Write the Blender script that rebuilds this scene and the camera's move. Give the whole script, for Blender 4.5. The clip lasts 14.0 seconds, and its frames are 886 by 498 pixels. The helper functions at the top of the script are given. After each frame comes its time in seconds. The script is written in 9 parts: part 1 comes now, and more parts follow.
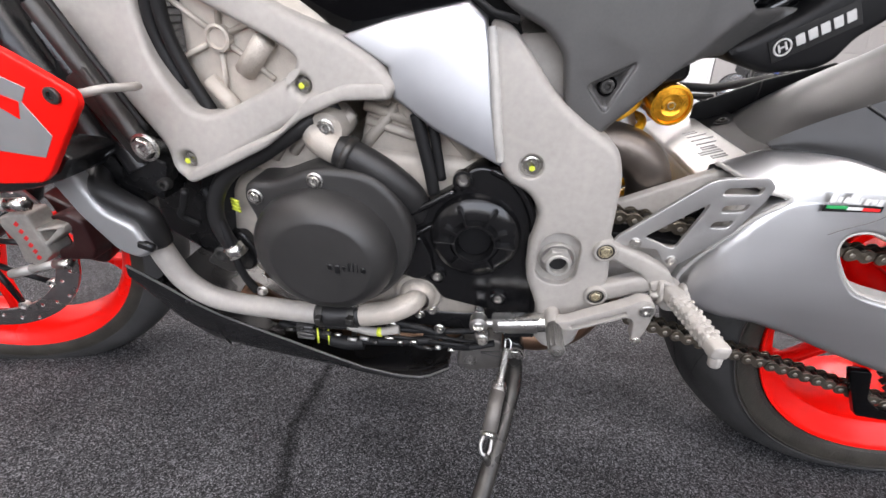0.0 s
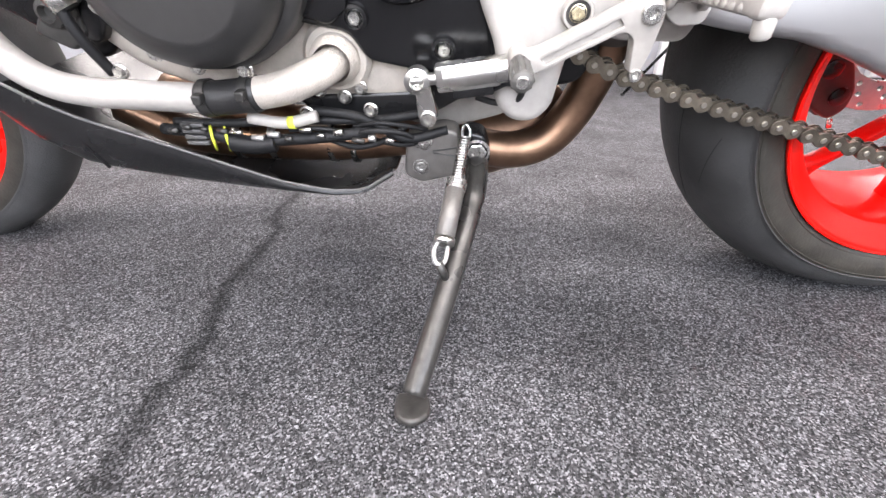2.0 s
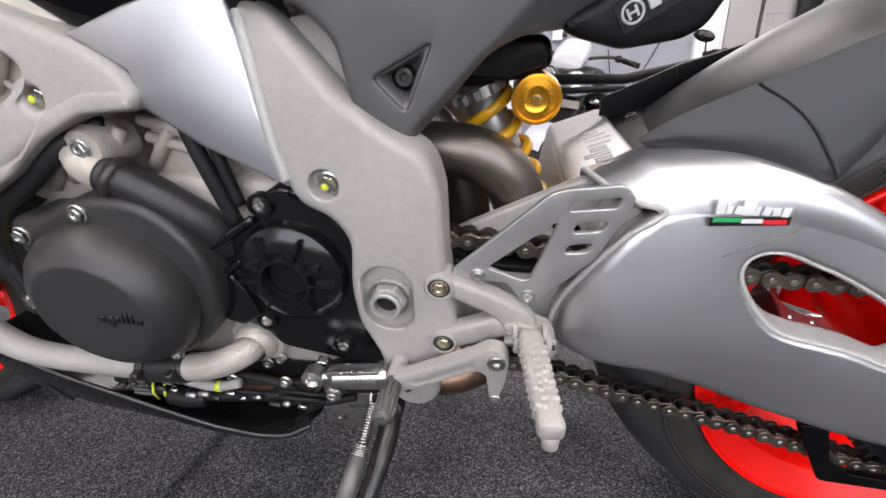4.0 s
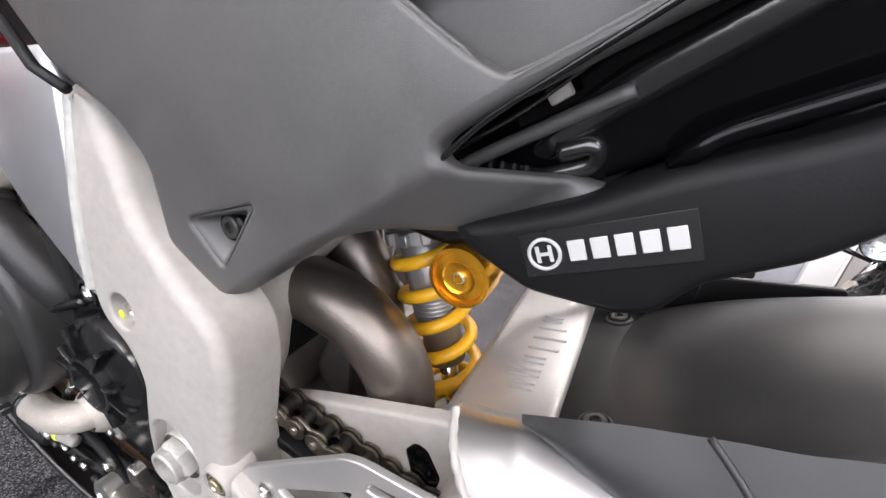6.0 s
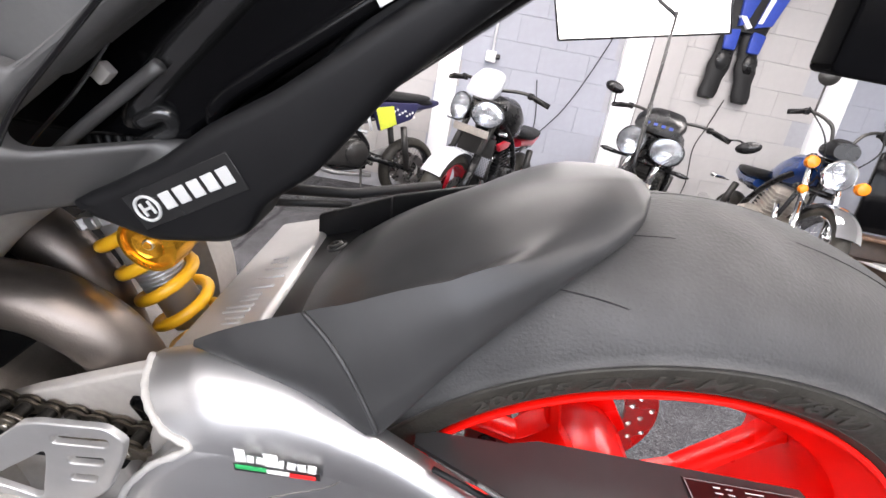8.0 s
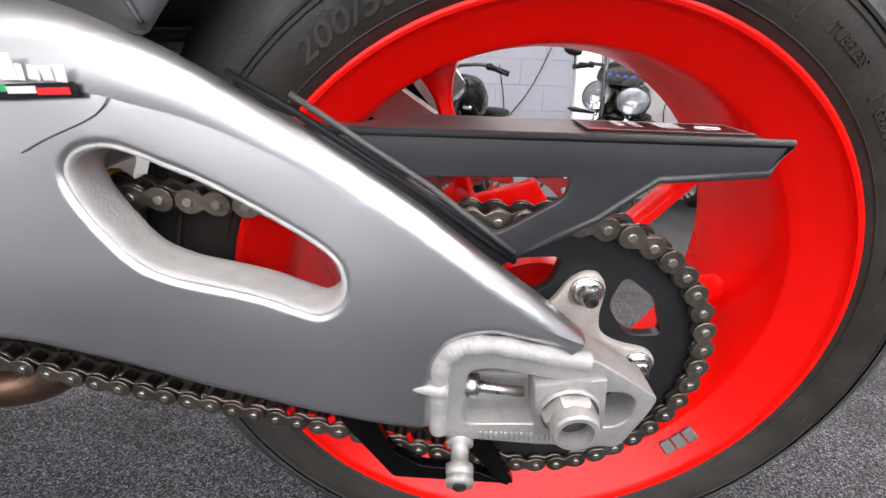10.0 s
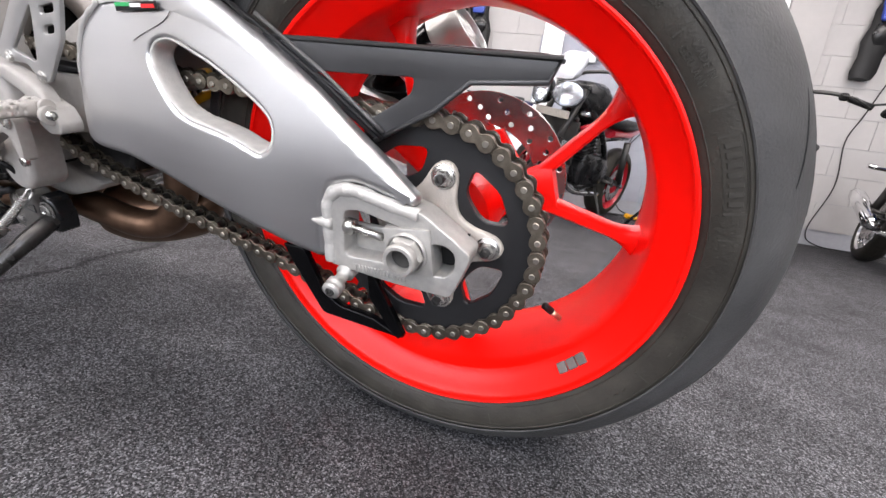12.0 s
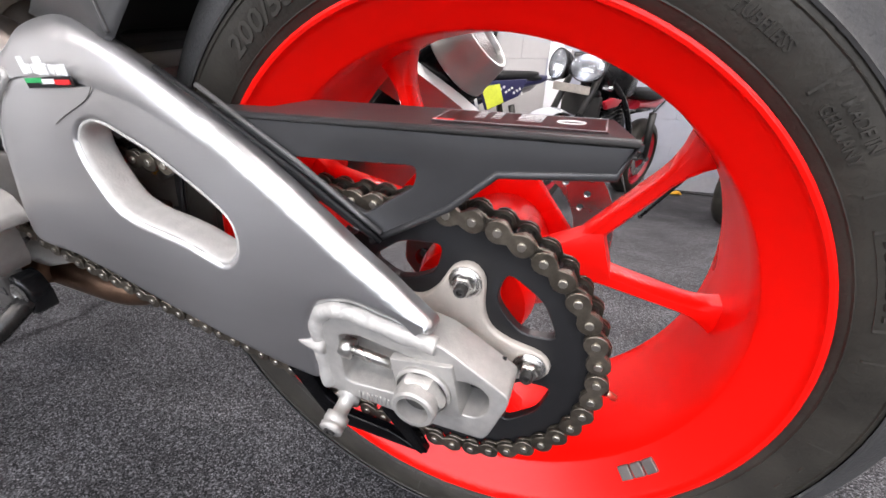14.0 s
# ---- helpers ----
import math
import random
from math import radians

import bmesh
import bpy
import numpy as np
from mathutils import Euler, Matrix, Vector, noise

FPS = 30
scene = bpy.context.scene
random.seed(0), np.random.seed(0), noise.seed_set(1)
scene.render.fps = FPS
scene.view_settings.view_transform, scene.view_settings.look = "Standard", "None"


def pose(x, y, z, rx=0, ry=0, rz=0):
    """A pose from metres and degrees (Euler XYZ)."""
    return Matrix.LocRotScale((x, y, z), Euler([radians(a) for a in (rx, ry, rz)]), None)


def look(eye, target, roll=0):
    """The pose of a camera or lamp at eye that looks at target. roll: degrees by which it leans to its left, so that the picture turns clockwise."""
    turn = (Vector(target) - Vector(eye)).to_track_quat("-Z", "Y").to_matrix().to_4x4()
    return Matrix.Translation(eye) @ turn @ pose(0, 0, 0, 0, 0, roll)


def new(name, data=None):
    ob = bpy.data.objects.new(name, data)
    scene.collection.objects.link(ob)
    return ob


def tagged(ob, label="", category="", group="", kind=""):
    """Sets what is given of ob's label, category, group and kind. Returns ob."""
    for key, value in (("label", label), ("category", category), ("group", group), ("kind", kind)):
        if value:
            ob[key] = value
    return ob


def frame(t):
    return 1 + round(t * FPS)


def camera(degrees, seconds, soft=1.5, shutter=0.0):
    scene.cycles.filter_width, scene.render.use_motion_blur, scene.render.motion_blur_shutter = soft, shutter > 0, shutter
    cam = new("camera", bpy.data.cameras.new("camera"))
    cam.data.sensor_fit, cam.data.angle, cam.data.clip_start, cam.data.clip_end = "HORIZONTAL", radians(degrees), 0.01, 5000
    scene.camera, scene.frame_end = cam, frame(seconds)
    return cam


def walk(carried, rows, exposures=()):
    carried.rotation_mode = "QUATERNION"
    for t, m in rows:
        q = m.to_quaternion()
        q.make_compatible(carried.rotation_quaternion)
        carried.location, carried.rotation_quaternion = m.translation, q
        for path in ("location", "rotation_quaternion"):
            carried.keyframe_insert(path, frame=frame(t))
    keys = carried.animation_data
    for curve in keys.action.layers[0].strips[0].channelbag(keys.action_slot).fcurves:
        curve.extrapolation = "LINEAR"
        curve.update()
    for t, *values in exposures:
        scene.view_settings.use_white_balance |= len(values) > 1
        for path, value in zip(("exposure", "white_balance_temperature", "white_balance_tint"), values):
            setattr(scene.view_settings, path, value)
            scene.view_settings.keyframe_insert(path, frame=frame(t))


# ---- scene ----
cam = camera(92.7, 14.0, shutter=0.12)
PATH = [
    (0, (0.101, 0.069, 0.5), (0.024, 1.974, -0.105), 3.9),
    (0.5, (0.15, 0.074, 0.416), (0.095, 1.999, -0.124), 2.1),
    (1, (0.162, 0.08, 0.365), (0.11, 2.003, -0.179), -0.5),
    (1.5, (0.149, 0.094, 0.325), (0.096, 1.949, -0.421), -0.0),
    (2, (0.157, 0.136, 0.311), (0.134, 1.918, -0.595), 0.7),
    (2.5, (0.179, 0.167, 0.313), (0.043, 1.951, -0.581), 0.8),
    (3, (0.225, 0.208, 0.349), (-0.113, 1.993, -0.487), -0.6),
    (3.5, (0.242, 0.219, 0.415), (-0.058, 2.082, -0.247), 0.2),
    (4, (0.279, 0.173, 0.499), (0.095, 2.089, -0.044), 0.8),
    (4.2, (0.31, 0.16, 0.527), (0.072, 2.07, -0.015), 2.1),
    (6.3, (0.385, 0.328, 0.611), (-0.181, 2.182, 0.119), 18.7),
    (6.5, (0.382, 0.33, 0.605), (-0.178, 2.182, 0.096), 18.5),
    (7, (0.408, 0.318, 0.603), (0.141, 2.234, 0.097), 14.1),
    (7.5, (0.464, 0.319, 0.645), (0.497, 2.253, 0.138), 10.9),
    (8, (0.519, 0.277, 0.643), (0.625, 2.199, 0.101), 10.0),
    (8.5, (0.595, 0.245, 0.594), (0.786, 2.149, 0.013), 8.6),
    (9, (0.644, 0.249, 0.489), (0.819, 2.171, -0.035), 4.2),
    (9.2, (0.633, 0.268, 0.476), (0.805, 2.192, -0.04), 0.5),
    (11.3, (0.738, 0.212, 0.348), (0.535, 2.163, -0.044), 9.2),
    (11.5, (0.777, 0.186, 0.361), (0.469, 2.116, -0.06), 9.2),
    (12, (0.84, 0.163, 0.359), (0.361, 2.05, -0.097), 8.1),
    (12.5, (0.875, 0.153, 0.336), (0.328, 2.016, -0.142), 8.2),
    (13, (0.851, 0.165, 0.346), (0.261, 2.008, -0.159), 8.9),
    (13.5, (0.822, 0.221, 0.376), (0.244, 2.058, -0.162), 8.0),
    (14, (0.8, 0.268, 0.432), (0.248, 2.104, -0.138), 3.7),
]
STOPS = [(0, 0.03), (0.5, 0.18), (1.0, 0.41), (1.5, 0.8), (2.0, 1.18), (2.5, 1.14), (3.0, 1.02), (3.5, 0.42), (4.0, -0.17), (4.2, -0.22), (6.5, 0.5), (7.0, 0.5), (7.5, 0.34), (8.0, 0.5), (8.5, 0.33), (9.0, 0.2), (11.5, 0.06), (12.0, 0.25), (13.0, 0.3), (14.0, 0.25)]
walk(cam, [(t, look(eye, target, roll)) for t, eye, target, roll in PATH], [(t, s, 6500, 17) for t, s in STOPS])

# ---- light ----
world = bpy.data.worlds.new("showroom_sky")
scene.world = world
world.use_nodes = True
wn = world.node_tree
sky = wn.nodes.new("ShaderNodeTexSky")
sky.sky_type, sky.sun_disc = "NISHITA", False
sky.sun_elevation, sky.sun_rotation = radians(38), radians(200)
wn.nodes["Background"].inputs[1].default_value = 0.10
wn.links.new(sky.outputs[0], wn.nodes["Background"].inputs[0])


def area_lamp(name, m, sx, sy, watts, color):
    data = bpy.data.lights.new(name, "AREA")
    data.shape, data.size, data.size_y = "RECTANGLE", sx, sy
    data.energy, data.color = watts, color
    ob = new(name, data)
    ob.matrix_world = m
    return tagged(ob, kind="structure")


# ---- materials ----
def material(name, color, rough=0.5, metal=0.0, vary=0.12, grain=60.0, bump=0.0, bump_scale=400.0, rough_vary=0.08, coat=0.0, object_random=0.0, spec=0.5, stretch=None):
    """A painted, cast or moulded surface with variation at two scales and fine relief."""
    m = bpy.data.materials.new(name)
    m.use_nodes = True
    nt, p = m.node_tree, m.node_tree.nodes["Principled BSDF"]
    p.inputs["Metallic"].default_value = metal
    p.inputs["Coat Weight"].default_value = coat
    p.inputs["Coat Roughness"].default_value = 0.08
    p.inputs["Specular IOR Level"].default_value = spec
    tc = nt.nodes.new("ShaderNodeTexCoord")
    big, small = nt.nodes.new("ShaderNodeTexNoise"), nt.nodes.new("ShaderNodeTexNoise")
    big.inputs["Scale"].default_value, small.inputs["Scale"].default_value = grain * 0.12, grain
    big.inputs["Detail"].default_value, small.inputs["Detail"].default_value = 4, 5
    drawn = tc.outputs["Object"]
    if stretch:  # grain drawn out along one axis, as brushing leaves it
        mp = nt.nodes.new("ShaderNodeMapping")
        mp.inputs["Scale"].default_value = stretch
        nt.links.new(tc.outputs["Object"], mp.inputs["Vector"])
        drawn = mp.outputs[0]
    nt.links.new(tc.outputs["Object"], big.inputs["Vector"])
    nt.links.new(drawn, small.inputs["Vector"])
    mix = nt.nodes.new("ShaderNodeMath")
    mix.operation = "ADD"
    nt.links.new(big.outputs["Fac"], mix.inputs[0])
    nt.links.new(small.outputs["Fac"], mix.inputs[1])
    rng = nt.nodes.new("ShaderNodeMapRange")
    rng.inputs[1].default_value, rng.inputs[2].default_value = 0.6, 1.4
    rng.inputs[3].default_value, rng.inputs[4].default_value = 1 - vary, 1 + vary
    nt.links.new(mix.outputs[0], rng.inputs[0])
    col = nt.nodes.new("ShaderNodeVectorMath")
    col.operation = "SCALE"
    col.inputs[0].default_value = color[:3]
    nt.links.new(rng.outputs[0], col.inputs["Scale"])
    out = col.outputs[0]
    if object_random:
        info, rr = nt.nodes.new("ShaderNodeObjectInfo"), nt.nodes.new("ShaderNodeMapRange")
        rr.inputs[3].default_value, rr.inputs[4].default_value = 1 - object_random, 1 + object_random
        nt.links.new(info.outputs["Random"], rr.inputs[0])
        c2 = nt.nodes.new("ShaderNodeVectorMath")
        c2.operation = "SCALE"
        nt.links.new(out, c2.inputs[0])
        nt.links.new(rr.outputs[0], c2.inputs["Scale"])
        out = c2.outputs[0]
    nt.links.new(out, p.inputs["Base Color"])
    rr = nt.nodes.new("ShaderNodeMapRange")
    rr.inputs[1].default_value, rr.inputs[2].default_value = 0.3, 0.7
    rr.inputs[3].default_value, rr.inputs[4].default_value = max(0.02, rough - rough_vary), min(1, rough + rough_vary)
    nt.links.new(big.outputs["Fac"], rr.inputs[0])
    nt.links.new(rr.outputs[0], p.inputs["Roughness"])
    if bump:
        fine, b = nt.nodes.new("ShaderNodeTexNoise"), nt.nodes.new("ShaderNodeBump")
        fine.inputs["Scale"].default_value, fine.inputs["Detail"].default_value = bump_scale, 3
        nt.links.new(drawn, fine.inputs["Vector"])
        b.inputs["Strength"].default_value, b.inputs["Distance"].default_value = bump, 0.002
        nt.links.new(fine.outputs["Fac"], b.inputs["Height"])
        nt.links.new(b.outputs[0], p.inputs["Normal"])
    return m


def glowing(name, color, strength):
    m = bpy.data.materials.new(name)
    m.use_nodes = True
    p = m.node_tree.nodes["Principled BSDF"]
    p.inputs["Base Color"].default_value = (*color, 1)
    p.inputs["Emission Color"].default_value = (*color, 1)
    p.inputs["Emission Strength"].default_value = strength
    return m


def glassy(name, color, rough=0.02):
    m = bpy.data.materials.new(name)
    m.use_nodes = True
    p = m.node_tree.nodes["Principled BSDF"]
    p.inputs["Base Color"].default_value = (*color, 1)
    p.inputs["Roughness"].default_value = rough
    p.inputs["Transmission Weight"].default_value = 0.92
    p.inputs["IOR"].default_value = 1.45
    return m


def carpet_material():
    """Ribless dark grey needle-felt carpet: pale and dark fibres, worn patches, one crease drawn as a darker band."""
    m = bpy.data.materials.new("carpet")
    m.use_nodes = True
    nt, p = m.node_tree, m.node_tree.nodes["Principled BSDF"]
    tc = nt.nodes.new("ShaderNodeTexCoord")
    tuft, split = nt.nodes.new("ShaderNodeTexVoronoi"), nt.nodes.new("ShaderNodeSeparateColor")
    tuft.inputs["Scale"].default_value = 600
    nt.links.new(tc.outputs["Object"], tuft.inputs["Vector"])
    nt.links.new(tuft.outputs["Color"], split.inputs[0])
    fleck, patch = (nt.nodes.new("ShaderNodeTexNoise") for _ in range(2))
    for n, sc, de in ((fleck, 110, 4), (patch, 7.0, 6)):
        n.inputs["Scale"].default_value, n.inputs["Detail"].default_value = sc, de
        nt.links.new(tc.outputs["Object"], n.inputs["Vector"])
    ramp = nt.nodes.new("ShaderNodeValToRGB")
    r = ramp.color_ramp
    r.elements[0].position, r.elements[0].color = 0.20, (0.011, 0.011, 0.012, 1)
    r.elements[1].position, r.elements[1].color = 0.92, (0.235, 0.235, 0.250, 1)
    e = r.elements.new(0.58)
    e.color = (0.047, 0.047, 0.050, 1)
    e = r.elements.new(0.78)
    e.color = (0.118, 0.118, 0.127, 1)
    add = nt.nodes.new("ShaderNodeMath")
    add.operation = "MULTIPLY_ADD"
    add.inputs[1].default_value = 0.75
    half = nt.nodes.new("ShaderNodeMath")
    half.operation = "MULTIPLY"
    half.inputs[1].default_value = 0.25
    nt.links.new(fleck.outputs["Fac"], half.inputs[0])
    nt.links.new(split.outputs[0], add.inputs[0])
    nt.links.new(half.outputs[0], add.inputs[2])
    nt.links.new(add.outputs[0], ramp.inputs[0])
    wear = nt.nodes.new("ShaderNodeMapRange")
    wear.inputs[1].default_value, wear.inputs[2].default_value = 0.3, 0.7
    wear.inputs[3].default_value, wear.inputs[4].default_value = 0.74, 1.30
    nt.links.new(patch.outputs["Fac"], wear.inputs[0])
    # a crease running under the engine, drawn as a darker band of colour
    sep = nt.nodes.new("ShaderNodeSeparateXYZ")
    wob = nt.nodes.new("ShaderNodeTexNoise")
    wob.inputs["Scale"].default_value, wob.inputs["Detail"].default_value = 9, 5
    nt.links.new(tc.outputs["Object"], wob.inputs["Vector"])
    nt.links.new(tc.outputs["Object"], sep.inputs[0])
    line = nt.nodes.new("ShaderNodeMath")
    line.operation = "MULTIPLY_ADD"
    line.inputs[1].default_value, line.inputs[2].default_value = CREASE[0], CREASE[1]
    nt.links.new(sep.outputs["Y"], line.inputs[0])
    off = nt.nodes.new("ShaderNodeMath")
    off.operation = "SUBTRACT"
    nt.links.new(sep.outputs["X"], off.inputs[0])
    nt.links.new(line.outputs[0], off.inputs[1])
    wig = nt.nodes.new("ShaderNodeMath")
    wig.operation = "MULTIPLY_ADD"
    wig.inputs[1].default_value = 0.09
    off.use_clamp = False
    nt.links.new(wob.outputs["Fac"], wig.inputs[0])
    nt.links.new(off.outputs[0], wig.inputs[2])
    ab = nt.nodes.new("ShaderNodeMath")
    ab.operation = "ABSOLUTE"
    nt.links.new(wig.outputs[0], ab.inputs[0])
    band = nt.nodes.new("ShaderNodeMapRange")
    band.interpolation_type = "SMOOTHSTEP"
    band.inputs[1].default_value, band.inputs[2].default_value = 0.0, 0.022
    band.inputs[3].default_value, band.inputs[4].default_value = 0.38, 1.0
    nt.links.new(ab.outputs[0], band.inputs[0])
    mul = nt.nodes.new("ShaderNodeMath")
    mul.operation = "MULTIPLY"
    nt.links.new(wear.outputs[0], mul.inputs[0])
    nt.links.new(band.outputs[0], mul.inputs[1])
    sc = nt.nodes.new("ShaderNodeVectorMath")
    sc.operation = "SCALE"
    nt.links.new(ramp.outputs[0], sc.inputs[0])
    nt.links.new(mul.outputs[0], sc.inputs["Scale"])
    nt.links.new(sc.outputs[0], p.inputs["Base Color"])
    p.inputs["Roughness"].default_value = 0.95
    p.inputs["Specular IOR Level"].default_value = 0.15
    b = nt.nodes.new("ShaderNodeBump")
    b.inputs["Strength"].default_value, b.inputs["Distance"].default_value = 0.30, 0.0014
    nt.links.new(add.outputs[0], b.inputs["Height"])
    nt.links.new(b.outputs[0], p.inputs["Normal"])
    return m


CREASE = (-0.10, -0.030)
CARPET = carpet_material()
CAST = material("cast_aluminium_paint", (0.360, 0.339, 0.312), 0.56, 0.12, 0.11, 160, 0.16, 1500, 0.06)
CASTING = material("bare_casting", (0.48, 0.435, 0.38), 0.55, 0.22, 0.2, 70, 0.35, 500)
POLISHED = material("polished_aluminium", (0.565, 0.565, 0.568), 0.335, 0.95, 0.06, 40, 0.02, 700, 0.09, stretch=(0.06, 1.0, 1.0))
FRAME_SHEET = material("satin_frame_sheet", (0.55, 0.56, 0.58), 0.42, 1.0, 0.04, 60, 0.03, 900, 0.02)
ALLOY = material("machined_alloy", (0.41, 0.397, 0.372), 0.46, 0.45, 0.18, 140, 0.18, 700, 0.08)
BRUSHED = material("brushed_aluminium", (0.45, 0.445, 0.435), 0.40, 0.75, 0.06, 80, 0.08, 600)
WELD = material("weld_bead", (0.44, 0.427, 0.402), 0.54, 0.25, 0.14, 120, 0.18, 600)
ENGINE_BLACK = material("satin_black_engine_paint", (0.0085, 0.0085, 0.009), 0.27, 0.0, 0.14, 90, 0.08, 900, 0.06, spec=0.5)
COVER_BLACK = material("smooth_black_cover_paint", (0.006, 0.006, 0.0065), 0.20, 0.0, 0.10, 90, 0.03, 900, 0.06, spec=0.5)
COVER_GREY = material("grey_black_cover_paint", (0.029, 0.028, 0.0272), 0.40, 0.0, 0.12, 90, 0.12, 900, 0.06, spec=0.5)
HOSE = material("coolant_hose_rubber", (0.016, 0.0155, 0.0155), 0.42, 0.0, 0.25, 60, 0.15, 700, 0.08, spec=0.5)
PLASTIC = material("grained_black_plastic", (0.062, 0.060, 0.058), 0.44, 0.0, 0.14, 420, 0.22, 3000, 0.05, spec=0.85)
MATTE_PLASTIC = material("matt_grey_black_plastic", (0.024, 0.024, 0.0242), 0.40, 0.0, 0.16, 60, 0.035, 2400, 0.06, spec=0.42)
TAIL_PLASTIC = material("satin_black_plastic", (0.0065, 0.0065, 0.007), 0.46, 0.0, 0.12, 60, 0.05, 900, spec=0.2)
GUARD_PLASTIC = material("satin_guard_plastic", (0.031, 0.031, 0.032), 0.40, 0.0, 0.14, 90, 0.06, 2000, 0.06, spec=0.65)
GLOSS_BLACK = material("gloss_black", (0.0022, 0.0022, 0.0026), 0.12, 0.0, 0.1, 40, 0.0, 400, 0.04, 0.0, spec=0.14)
RUBBER = material("black_rubber", (0.0095, 0.0095, 0.010), 0.55, 0.0, 0.2, 60, 0.15, 500, spec=0.3)
TYRE = material("tyre_tread_rubber", (0.044, 0.0435, 0.043), 0.58, 0.0, 0.6, 16, 0.35, 420, 0.1, spec=0.4)
TYRE_WALL = material("tyre_sidewall", (0.032, 0.029, 0.0235), 0.55, 0.0, 0.5, 40, 0.3, 300, 0.1, spec=0.35)
TYRE_MARK = material("moulded_rubber", (0.040, 0.0365, 0.031), 0.48, 0.0, 0.3, 60, 0.2, 300, 0.08, spec=0.45)
STAND_STEEL = material("worn_stand_steel", (0.052, 0.050, 0.047), 0.32, 0.5, 0.5, 60, 0.2, 400, 0.12, stretch=(1.0, 1.0, 0.25))
TOE_RUBBER = material("grey_toe_rubber", (0.085, 0.082, 0.076), 0.5, 0.0, 0.25, 80, 0.2, 500)
SHEEN_BLACK = material("black_inner_fender", (0.004, 0.004, 0.0045), 0.13, 0.0, 0.1, 40, 0.03, 300, 0.05, spec=0.5)
RAIL_BLACK = material("glossy_rail_plastic", (0.012, 0.012, 0.012), 0.20, 0.0, 0.3, 50, 0.06, 260, 0.1, spec=1.0)
RED = material("fluorescent_red_paint", (0.95, 0.0060, 0.0016), 0.30, 0.0, 0.05, 30, 0.03, 300, 0.06, 0.0, spec=0.32)
CALIPER = material("caliper_alloy", (0.40, 0.38, 0.345), 0.42, 0.5, 0.25, 90, 0.3, 500, 0.1)
BRACKET = material("grey_bracket_steel", (0.17, 0.16, 0.148), 0.44, 0.5, 0.25, 90, 0.25, 500, 0.1)
STEEL = material("zinc_steel", (0.62, 0.61, 0.58), 0.28, 1.0, 0.12, 200, 0.1, 900)
CHROME = material("chrome", (0.80, 0.80, 0.80), 0.10, 1.0, 0.04, 80)
DARK_STEEL = material("dark_steel", (0.060, 0.058, 0.055), 0.40, 0.6, 0.2, 150, 0.15, 700)
CHAIN_MAT = material("oiled_chain_steel", (0.165, 0.143, 0.113), 0.34, 0.9, 0.4, 250, 0.2, 900, 0.1, object_random=0.25)
CHAIN_PIN = material("chain_pin_steel", (0.42, 0.39, 0.34), 0.30, 0.95, 0.2, 300, 0.1, 900)
CHAIN_DARK = material("chain_rollers", (0.030, 0.028, 0.025), 0.38, 0.7, 0.25, 250, 0.2, 900)
SPROCKET = material("black_sprocket", (0.016, 0.016, 0.017), 0.42, 0.2, 0.15, 120, 0.1, 900)
PIPE = material("heat_tinted_steel", (0.185, 0.158, 0.138), 0.40, 0.9, 0.4, 24, 0.10, 500, 0.12)
COPPER = material("heat_copper_steel", (0.23, 0.140, 0.092), 0.36, 0.95, 0.5, 35, 0.15, 400, 0.12)
YELLOW = material("yellow_spring_paint", (0.86, 0.44, 0.015), 0.32, 0.0, 0.06, 60, 0.05, 600)
GOLD = material("gold_anodised", (0.90, 0.42, 0.03), 0.24, 0.85, 0.06, 80)
BRASS = material("yellow_zinc", (0.64, 0.57, 0.40), 0.30, 0.9, 0.15, 200)
SILVER_PAINT = material("silver_paint", (0.42, 0.42, 0.42), 0.38, 0.6, 0.06, 50, 0.05, 600)
WHITE_PRINT = material("white_print", (0.75, 0.75, 0.73), 0.5, 0.0, 0.05)
GREY_PRINT = material("grey_print", (0.30, 0.30, 0.30), 0.5, 0.0, 0.05)
RED_PRINT = material("red_print", (0.70, 0.02, 0.02), 0.5, 0.0, 0.05)
GREEN_PRINT = material("green_print", (0.02, 0.35, 0.10), 0.5, 0.0, 0.05)
BLUE_PRINT = material("blue_print", (0.016, 0.045, 0.30), 0.4, 0.0, 0.25)
YELLOW_PRINT = material("yellow_print", (0.62, 0.68, 0.06), 0.5, 0.0, 0.15)
PALE_PRINT = material("pale_sticker_print", (0.46, 0.46, 0.45), 0.5, 0.0, 0.08)
LABEL_DARK = material("dark_label", (0.022, 0.004, 0.004), 0.35, 0.0, 0.1)
STICKER = material("black_sticker", (0.012, 0.012, 0.012), 0.3, 0.0, 0.05)
DISC = material("brake_disc_steel", (0.38, 0.36, 0.35), 0.28, 0.95, 0.15, 120, 0.1, 500)
BLOCK_GREY = material("painted_block_grey", (0.335, 0.35, 0.40), 0.75, 0.0, 0.05, 20, 0.4, 90, 0.05, object_random=0.012)
BLOCK_WHITE = material("painted_block_white", (0.41, 0.398, 0.392), 0.75, 0.0, 0.04, 20, 0.4, 90, 0.05, object_random=0.012)
JOINT = material("mortar_paint", (0.345, 0.35, 0.375), 0.85, 0.0, 0.08, 30, 0.4, 120)
PLASTER = material("painted_plaster", (0.80, 0.79, 0.77), 0.8, 0.0, 0.04, 8, 0.2, 60)
WHITE_METAL = material("white_painted_steel", (0.85, 0.86, 0.88), 0.4, 0.0, 0.03, 10)


# ---- shapes ----
def area2(pts):
    return sum(a[0] * b[1] - b[0] * a[1] for a, b in zip(pts, pts[1:] + pts[:1]))


